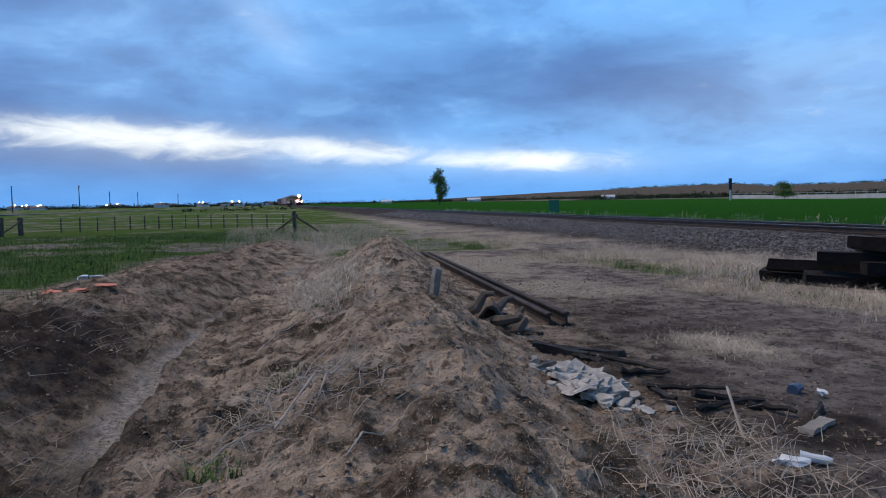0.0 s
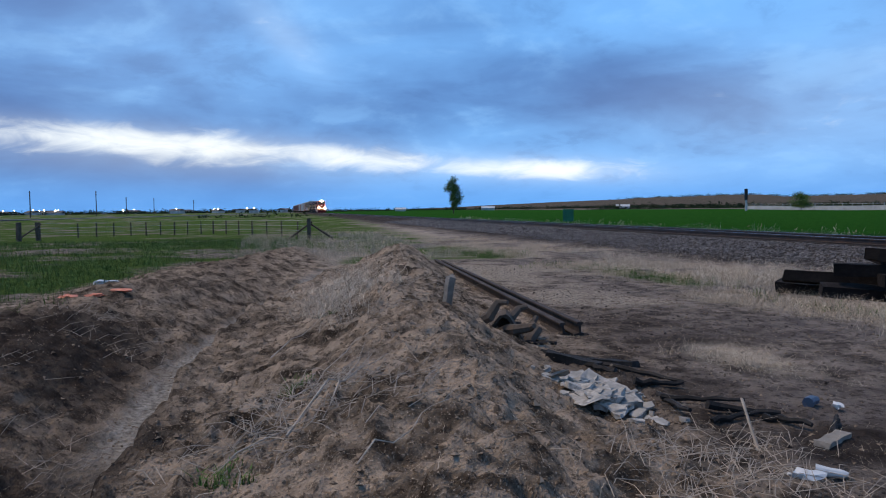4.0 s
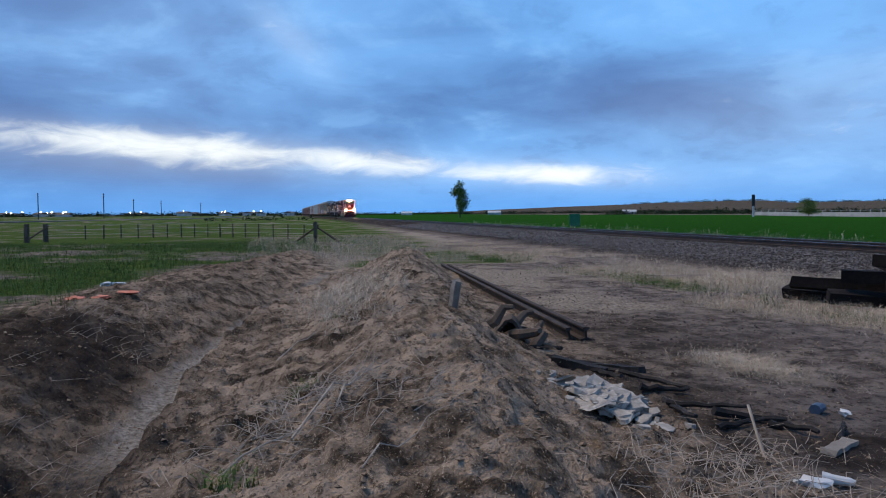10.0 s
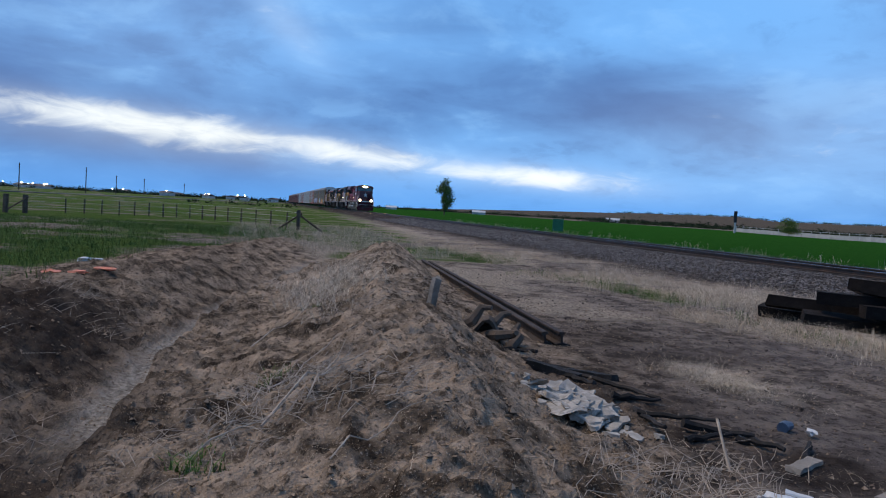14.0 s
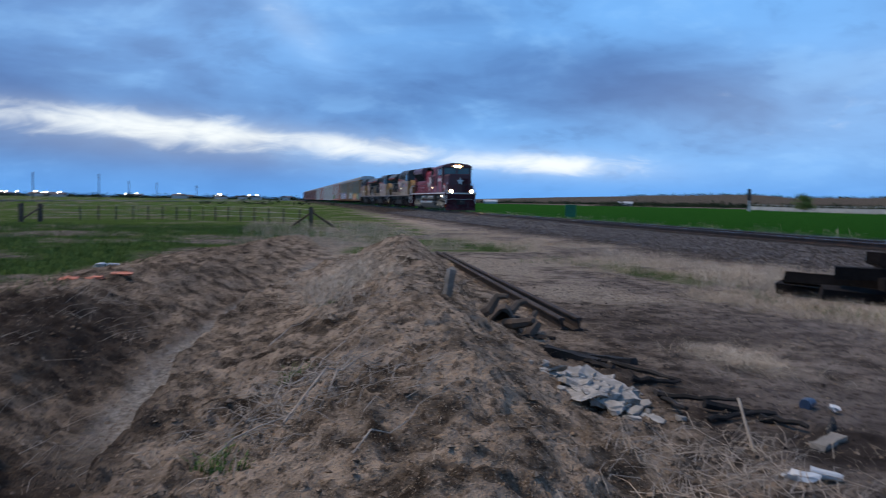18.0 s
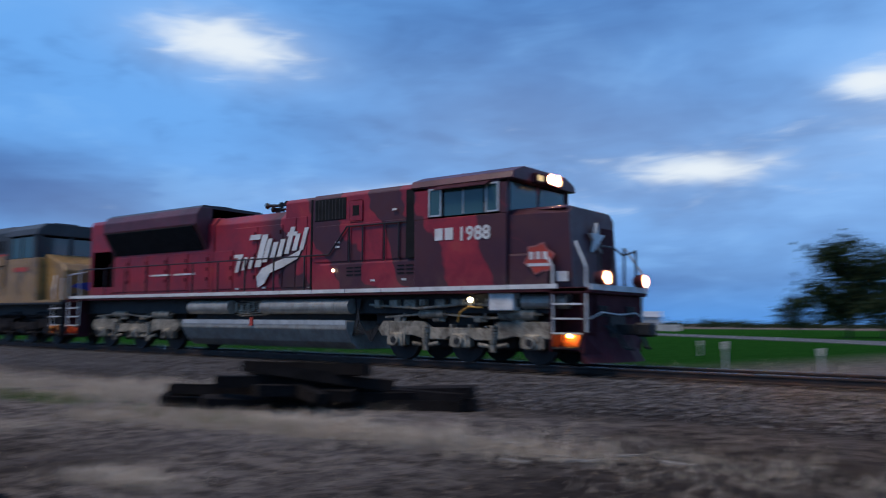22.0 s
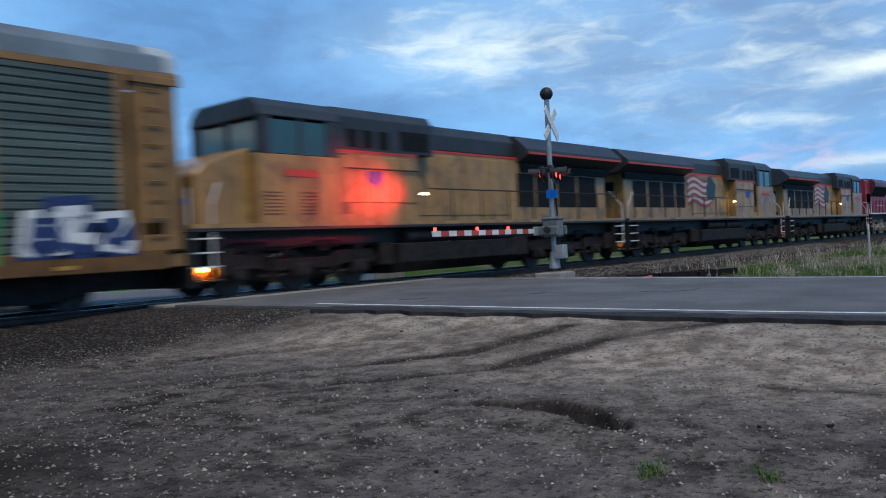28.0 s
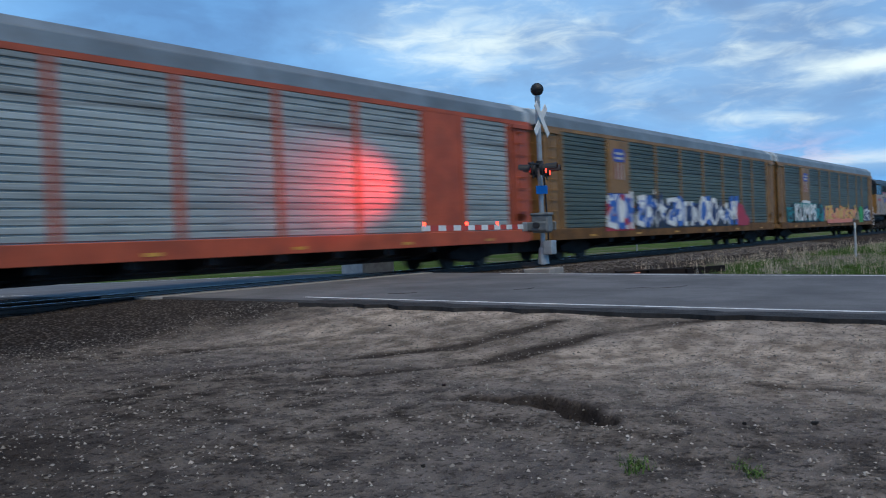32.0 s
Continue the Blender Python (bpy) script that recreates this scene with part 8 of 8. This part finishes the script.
    for k, (x, y) in enumerate(((4.85, 2.35), (4.05, 3.5), (6.35, 2.2), (6.6, 1.75), (6.5, 5.3), (9.3, 8.6), (10.2, 9.0), (3.9, 1.6))):
        on_ground("clod", "dark lump of earth on packed gravel", "clod", slab(120 + k, r.uniform(0.018, 0.04), 0.02), CHARRED, x, y, (0, 0, r.uniform(0, 180)), 0.0, "dark clods")


def build_fence_and_far():
    r = random.Random(5)
    def stake(x, y, h, w, name="fence_post", label="weathered wooden fence post in the meadow", lean=0.0):
        return on_ground(name, label, "fence post", rough_bar(h, w, w, int(x * 7 + y * 3) % 999), BARK, x, y, (0, -90 + lean, r.uniform(0, 90)), h / 2 - 0.1, "meadow fence posts")
    stake(-49.8, -14.1, 1.15, 0.2)
    stake(-51.0, -13.4, 1.15, 0.2)
    b = stake(-42.7, 1.7, 1.2, 0.16)
    for k, (x, y) in enumerate(((-50.4, -13.8), (-43.2, 1.2), (-43.0, 2.2))):
        ob = part("fence_brace", twig([(-0.7, 0, 0.05), (0.7, 0, 0.95)], 0.05, 0.05, 6), BARK)
        ob.matrix_basis = pose(x, y, hz(x, y), 0, 0, (130, 60, 250)[k])
        tagged(ob, "slanting wooden brace of a fence corner", "fence brace")
    for k in range(16):
        u = k / 15
        x, y = -52 + u * 9.0 - 8 * math.sin(u * 3), -12.4 + u * 13.6
        stake(x - 4, y, 1.0, 0.07)
    for k in range(3):
        bm = add_bars(bmesh.new(), [(-51, -13.4, 0.35 + 0.28 * k), (-56, -5, 0.38 + 0.28 * k), (-47, 1.2, 0.38 + 0.28 * k), (-42.7, 1.7, 0.38 + 0.28 * k)], 0.006, 4)
        ob = part("fence_wire", bm, GALV)
        tagged(ob, "thin rusty wire strung between fence posts", "fence wire", "fence wires")
    # utility poles
    for az_, rr, h in ((105.2, 330, 9.6), (101.4, 360, 10.2), (99.6, 420, 9.0), (97.9, 480, 9.0), (95.4, 520, 8.5)):
        x, y = -math.sin(radians(az_)) * rr, math.cos(radians(az_)) * rr
        t = thing("utility_pole", "tall wooden utility pole with crossarms", "utility pole", pose(x, y, hz(x, y), 0, 0, 20), "utility poles")
        part("pole", rod((0, 0, -0.3), (0, 0, h), 0.22, 0.15, 8), BARK, t)
        for q in (0.5, 1.4):
            part("crossarm", box(-1.5, 1.5, -0.12, 0.12, h - q - 0.1, h - q + 0.1), BARK, t)
    t = thing("utility_pole", "steel pole with a wide crossarm by the crossing", "utility pole", pose(7.6, 47, hz(7.6, 47), 0, 0, 10))
    part("pole", rod((0, 0, -0.2), (0, 0, 8.6), 0.16, 0.12, 10), GALV, t)
    part("crossarm", box(-1.7, 1.7, -0.1, 0.1, 8.45, 8.65), GALV, t)
    # low houses and lights of the town
    for k in range(34):
        az_ = r.uniform(88.5, 112)
        rr = r.uniform(760, 1050)
        x, y = -math.sin(radians(az_)) * rr, math.cos(radians(az_)) * rr
        w, d, h = r.uniform(8, 15), r.uniform(7, 10), r.uniform(2.2, 3.0)
        t = thing("house", "low pale house far off in the town", "house", pose(x, y, hz(x, y) - 0.2, 0, 0, r.uniform(0, 180)), "town houses")
        part("wall", box(-w / 2, w / 2, -d / 2, d / 2, 0, h), WALL_PALE, t)
        part("roof", extrude([(-d / 2 - 0.4, h), (d / 2 + 0.4, h), (0, h + 1.6)], "x", -w / 2 - 0.3, w / 2 + 0.3), ROOF_DARK, t)
        if k % 4:
            b = bmesh.new()
            bmesh.ops.create_icosphere(b, subdivisions=1, radius=0.7)
            lamp = part("lamp", b, WINDOW_GLOW, t, "glowing street light")
            lamp.location = (0, 0, h + 2.0)
    for az_, rr, w, h in ((75.4, 860, 14, 2.4), (81.5, 900, 12, 2.2), (66.2, 860, 14, 2.6), (28.0, 330, 18, 5), (24.8, 300, 20, 4), (46.5, 420, 16, 5)):
        x, y = -math.sin(radians(az_)) * rr, math.cos(radians(az_)) * rr
        t = thing("shed", "long pale shed far across the fields", "shed", pose(x, y, hz(x, y) - 0.2, 0, 0, az_), "far sheds")
        part("wall", box(-w / 2, w / 2, -6, 6, 0, h), WALL_PALE, t)
        part("roof", extrude([(-6.4, h), (6.4, h), (0, h + 2.0)], "x", -w / 2, w / 2), FENCE_PALE, t)
    # storage tanks and loading frame
    for k, (az_, rr) in enumerate(((35.4, 205), (34.3, 206), (33.2, 207), (32.1, 208), (31.0, 209), (45.4, 260), (44.4, 262), (43.5, 264))):
        x, y = -math.sin(radians(az_)) * rr, math.cos(radians(az_)) * rr
        t = thing("storage_tank", "tan upright steel storage tank", "storage tank", pose(x, y, hz(x, y) - 0.1), "storage tanks")
        rad, hh = 1.45, (4.0 if k < 5 else 4.4)
        part("shell", rod((0, 0, 0), (0, 0, hh), rad, None, 20), TANK_TAN, t)
        part("lid", rod((0, 0, hh), (0, 0, hh + 0.45), rad * 1.02, 0.2, 20), TANK_TAN, t)
        part("ladder", box(rad - 0.05, rad + 0.1, -0.25, 0.25, 0, hh + 0.6), GALV, t)
    x, y = -math.sin(radians(37.5)) * 205, math.cos(radians(37.5)) * 205
    t = thing("loading_frame", "tall steel pipe frame beside the tanks", "pipe frame", pose(x, y, hz(x, y), 0, 0, 37))
    part("beam", box(-7, 7, -0.2, 0.2, 5.2, 5.6), GALV, t)
    for q in (-6.5, 0, 6.5):
        part("leg", box(q - 0.12, q + 0.12, -0.12, 0.12, -0.2, 5.3), GALV, t)
    # long pale fence beyond the field
    f = thing("yard_fence", "long pale fence with posts beyond the field", "fence")
    x0, y0, x1, y1 = -300, 186, -70, 176
    n = 46
    for k in range(n):
        a, c = k / n, (k + 1) / n
        xa, ya, xb, yb = x0 + a * (x1 - x0), y0 + a * (y1 - y0), x0 + c * (x1 - x0), y0 + c * (y1 - y0)
        z = hz(xa, ya)
        part("fence_post", box(xa - 0.08, xa + 0.08, ya - 0.08, ya + 0.08, z - 0.3, z + 2.3), FENCE_PALE, f)
        bm = box(xa, xb, ya - 0.03, ya + 0.03, z + 0.05, z + 1.5)
        part("fence_panel", bm, WALL_PALE, f)
        part("fence_rail", box(xa, xb, ya - 0.05, ya + 0.05, z + 2.1, z + 2.2), FENCE_PALE, f)
    x, y = -math.sin(radians(58.3)) * 300, math.cos(radians(58.3)) * 300
    t = thing("signal_tower", "dark signal head on a pale mast", "railway signal", pose(x, y, hz(x, y), 0, 0, 60))
    part("mast", rod((0, 0, -0.2), (0, 0, 4.0), 0.35, None, 10), FENCE_PALE, t)
    part("head", box(-0.55, 0.55, -0.4, 0.4, 3.6, 7.6, 0.15), DARK_METAL, t)
    t = thing("field_sign", "green square sign on a post in the field", "sign", pose(-65.5, 24.0, hz(-65.5, 24.0), 0, 0, 70))
    part("panel", box(-0.45, 0.45, -0.02, 0.02, 0.55, 1.6, 0.02), SIGN_GREEN, t)
    part("post", rod((0, 0.05, -0.2), (0, 0.05, 1.5), 0.04), GALV, t)
    for k, (x, y, h) in enumerate(((-9.8, 28.7, 1.1), (-7.0, 30.0, 0.9), (-16.0, 43.0, 0.8), (39.1, 8.45, 1.5), (60.0, 21.5, 1.2), (47.0, 22.5, 0.9))):
        t = thing("marker_post", "slim pale marker post beside the line", "marker post", pose(x, y, hz(x, y)), "marker posts")
        part("post", rod((0, 0, -0.2), (0, 0, h), 0.045, None, 8), FENCE_PALE, t)
        part("cap", box(-0.08, 0.08, -0.03, 0.03, h - 0.25, h, 0.01), WHITE_PAINT, t)
    # trees
    tree(-math.sin(radians(77.8)) * 300, math.cos(radians(77.8)) * 300, 12.6, 5.0, 5, LEAF, 1.3, "lone tall green tree in the fields")
    for k, (az_, rr, h, w) in enumerate(((11.5, 120, 12.5, 10), (9.5, 118, 11.0, 10), (7.0, 122, 11, 11), (4.0, 125, 9, 10), (1.0, 130, 9.5, 11), (-1.5, 128, 8, 10), (-4.5, 132, 6.5, 9), (14.5, 170, 7, 9), (55.0, 300, 6, 7), (28.8, 235, 6.5, 8), (-79.2, 170, 5.5, 4.5), (47.6, 330, 7.5, 8), (40.0, 300, 6, 7))):
        tree(-math.sin(radians(az_)) * rr, math.cos(radians(az_)) * rr, h, w, 20 + k, LEAF_DARK if k != 8 else LEAF, 2.2, "dark leafy tree beyond the road", "far trees")
    def polar(a, d):
        return -math.sin(radians(a)) * d, math.cos(radians(a)) * d
    belts = []
    for a0, a1, d, n in ((112, 88, 850, 150), (88, 62, 1100, 150), (66, 40, 640, 150), (40, 18, 520, 60), (20, -20, 420, 90), (-20, -60, 520, 90), (-58, -90, 460, 110), (-90, -110, 460, 50), (-54, -98, 330, 60), (66, 40, 1650, 90)):
        steps_ = 4
        for q in range(steps_):
            b0, b1 = a0 + (a1 - a0) * q / steps_, a0 + (a1 - a0) * (q + 1) / steps_
            belts.append((*polar(b0, d), *polar(b1, d), n))
    far_woods("tree_belt", belts, 4.6, "dark belt of trees along the horizon", LEAF_DARK, 8)
    far_woods("scrub", [(*polar(-60, 260), *polar(-88, 200), 60), (*polar(92.5, 235), *polar(89.8, 240), 9), (*polar(94, 205), *polar(91.5, 200), 10)], 2.0, "low dark scrub beyond the meadow", LEAF_DARK, 9, 8.0)
    far = tagged(ribbon("far_road", [(-90, -135, -0.1), (-205, -58, -0.1), (-304, -33, -0.1), (-700, 20, -0.1)], [-4, 4], 0.25, ASPHALT, 0.3, 0, 8), "grey road across the far meadow", "road", kind="structure")


def crossing_signal(x, y, z, turn, gate, label):
    """Mast with bell, crossed boards, two pairs of flashing lamps and a striped gate arm."""
    t = thing("crossing_signal", label, "crossing signal", pose(x, y, z, 0, 0, turn))
    base = part("base", box(-0.52, 0.52, -0.4, 0.4, -0.45, -0.04, 0.02), CONCRETE, t)
    part("mast", rod((0, 0, 0.05), (0, 0, 5.0), 0.075, None, 14), GALV, t)
    part("mast_foot", rod((0, 0, 0.08), (0, 0, 0.55), 0.17, 0.12, 12), GALV, t)
    bell = part("bell", rod((0, 0, 4.98), (0, 0, 5.10), 0.12, 0.19, 16), DARK_METAL, t)
    b = bmesh.new()
    bmesh.ops.create_uvsphere(b, u_segments=16, v_segments=8, radius=0.19)
    o = part("bell_dome", b, DARK_METAL, bell, shade=True)
    o.location = (0, 0, 5.13)
    for s in (-1, 1):
        o = part("crossbuck_board", box(-0.60, 0.60, -0.012, 0.012, -0.11, 0.11, 0.01), WHITE_PAINT, t, "white crossed board")
        o.matrix_basis = pose(0.0, -0.10 - 0.02 * s, 4.25, 0, 45 * s, 0)
    part("lamp_arm", rod((-0.75, 0, 2.95), (0.75, 0, 2.95), 0.035), DARK_METAL, t)
    for s in (-1, 1):
        for d in (-1, 1):
            lamp = part("lamp_unit", rod((s * 0.42, d * 0.06, 2.78), (s * 0.42, d * 0.22, 2.78), 0.15, 0.15, 18), DARK_METAL, t)
            lamp.rotation_euler = (0, 0, radians(16))
            part("backing", rod((s * 0.42, d * 0.13, 2.78), (s * 0.42, d * 0.15, 2.78), 0.25, None, 24), DARK_METAL, lamp)
            part("lens", rod((s * 0.42, d * 0.222, 2.78), (s * 0.42, d * 0.23, 2.78), 0.105, None, 18), LAMP_RED, lamp, "lit red lens")
            hoodb = bmesh.new()
            ring = []
            for k in range(9):
                a = math.pi * k / 8
                u, v = math.cos(a) * 0.16, math.sin(a) * 0.16
                ring.append((hoodb.verts.new((s * 0.42 + u, d * 0.22, 2.78 + v)), hoodb.verts.new((s * 0.42 + u, d * 0.55, 2.80 + v))))
            for p, q in zip(ring, ring[1:]):
                hoodb.faces.new((p[0], q[0], q[1], p[1]))
            part("visor", hoodb, DARK_METAL, lamp)
    plate = part("blue_notice", box(-0.17, 0.17, -0.12, -0.10, 2.10, 2.34, 0.005), SIGN_BLUE, t, "small blue notice plate")
    plate.rotation_euler = (0, 0, radians(-52))
    part("gate_machine", box(-0.2, 0.2, -0.26, 0.26, 0.98, 1.5, 0.05), MACHINE_GREY, t)
    part("machine_lid", box(-0.22, 0.22, -0.28, 0.28, 1.47, 1.56, 0.03), MACHINE_GREY, t)
    part("gate_shaft", rod((-0.48, 0.0, 1.2), (0.48, 0.0, 1.2), 0.09, None, 14), DARK_METAL, t)
    for s in (-1, 1):
        part("crank_plate", box(s * 0.34 - 0.03, s * 0.34 + 0.03, -0.3, 0.36, 1.04, 1.3, 0.03), MACHINE_GREY, t)
    part("cable_conduit", add_bars(bmesh.new(), [(0.12, -0.1, 0.0), (0.14, -0.12, 1.0), (0.1, -0.08, 2.6)], 0.025), DARK_METAL, t)
    part("mast_clamp", rod((0, 0, 2.86), (0, 0, 3.06), 0.11, None, 12), DARK_METAL, t)
    part("relay_box", box(-0.18, 0.18, -0.35, -0.08, 0.35, 0.75, 0.02), GALV, t)
    if gate:
        arm = part("gate_arm", box(-0.62, -0.2, 0.30, 0.36, 1.04, 1.30, 0.02), GALV, t)
        for k in range(15):
            part("arm_stripe", box(-0.62 - 0.36 * (k + 1), -0.62 - 0.36 * k, 0.315, 0.345, 1.11, 1.24), STRIPE_RED if k % 2 else WHITE_PAINT, arm)
        for q in (-2.2, -3.9, -5.9):
            part("gate_lamp", rod((q, 0.33, 1.24), (q, 0.33, 1.32), 0.038, None, 12), LAMP_RED, arm, "lit red gate lamp")
    return t


def parked_car(x, y, turn):
    t = thing("parked_car", "dark silver sedan standing beyond the crossing", "car", pose(x, y, hz(x, y) + 0.02, 0, 0, turn))
    side = [(-2.2, 0.35), (2.2, 0.35), (2.25, 0.7), (1.3, 0.9), (0.6, 1.38), (-0.9, 1.42), (-1.6, 0.98), (-2.2, 0.92)]
    part("body", extrude(side, "y", -0.85, 0.85, 0.05), GALV, t)
    part("glasshouse", extrude([(-1.45, 0.98), (1.15, 0.94), (0.55, 1.34), (-0.85, 1.38)], "y", -0.87, 0.87), WINDOW, t)
    for a in (-1.35, 1.35):
        for s in (-1, 1):
            w = part("wheel", rod((a, s * 0.68, 0.32), (a, s * 0.88, 0.32), 0.32, None, 18), GREASE, t)
            part("rim", rod((a, s * 0.88, 0.32), (a, s * 0.89, 0.32), 0.2, None, 14), GALV, w)
    for s in (-1, 1):
        part("tail_light", box(-2.25, -2.2, min(s * 0.5, s * 0.8), max(s * 0.5, s * 0.8), 0.7, 0.85), LAMP_RED, t)
    return t


SIGNAL = (20.37, 12.69)
sz_ = 0.58
crossing_signal(*SIGNAL, sz_, 8, True, "steel crossing signal with lit red lamps and lowered striped gate")
crossing_signal(2.6, 23.8, 0.35, 188, False, "crossing signal with bell and red lamps past the track")
t_ = thing("equipment_cabinet", "silver equipment cabinet beside the track", "equipment cabinet", pose(23.6, 22.9, hz(23.6, 22.9), 0, 0, 0))
part("body", box(-0.9, 0.9, -0.6, 0.6, 0.1, 2.5, 0.03), GALV, t_)
part("roof", box(-1.0, 1.0, -0.7, 0.7, 2.5, 2.6, 0.02), GALV, t_)
part("door", box(-0.7, 0.7, -0.63, -0.6, 0.3, 2.3, 0.01), GALV, t_)
part("plinth", box(-0.95, 0.95, -0.65, 0.65, -0.3, 0.1), CONCRETE, t_)
parked_car(7.8, 57.0, 100)
for s_, n_ in ((-0.4, "a"), (0.5, "b")):
    lamp_ = new("signal_lamp_light", bpy.data.lights.new("signal_lamp_light", "SPOT"))
    lamp_.data.energy, lamp_.data.color, lamp_.data.spot_size, lamp_.data.spot_blend, lamp_.data.shadow_soft_size = 850, (1.0, 0.03, 0.02), radians(36), 1.0, 0.14
    lamp_.matrix_world = look((SIGNAL[0] + s_, SIGNAL[1] + 0.75, sz_ + 2.78), (SIGNAL[0] - 4.25, TRACK - 1.5, 3.05))
build_growth()
build_dug_earth_things()
build_fence_and_far()


def motions():
    for ob, offset, turn in TRAIN:
        walk(ob, [(t, pose(SPEED * (t - ABREAST) + offset, TRACK, RAIL_TOP, 0, 0, turn)) for t in (0.0, 16.0, 32.0)])

    # wheels roll under the engines and the first car
    rolling = {ob for ob, offset, turn in TRAIN[:5]}
    back = {ob for ob, offset, turn in TRAIN if turn}
    for w in [o for o in WHEELS if o.parent in rolling]:
        at, step = w.location.copy(), -80.0 if w.parent in back else 80.0
        turn_time = radians(80.0) * at.z / SPEED
        walk(w, [(min(32.0, k * turn_time), pose(at.x, at.y, at.z, 0, (step * k) % 360, 0)) for k in range(int(32.0 / turn_time) + 1)])


motions()
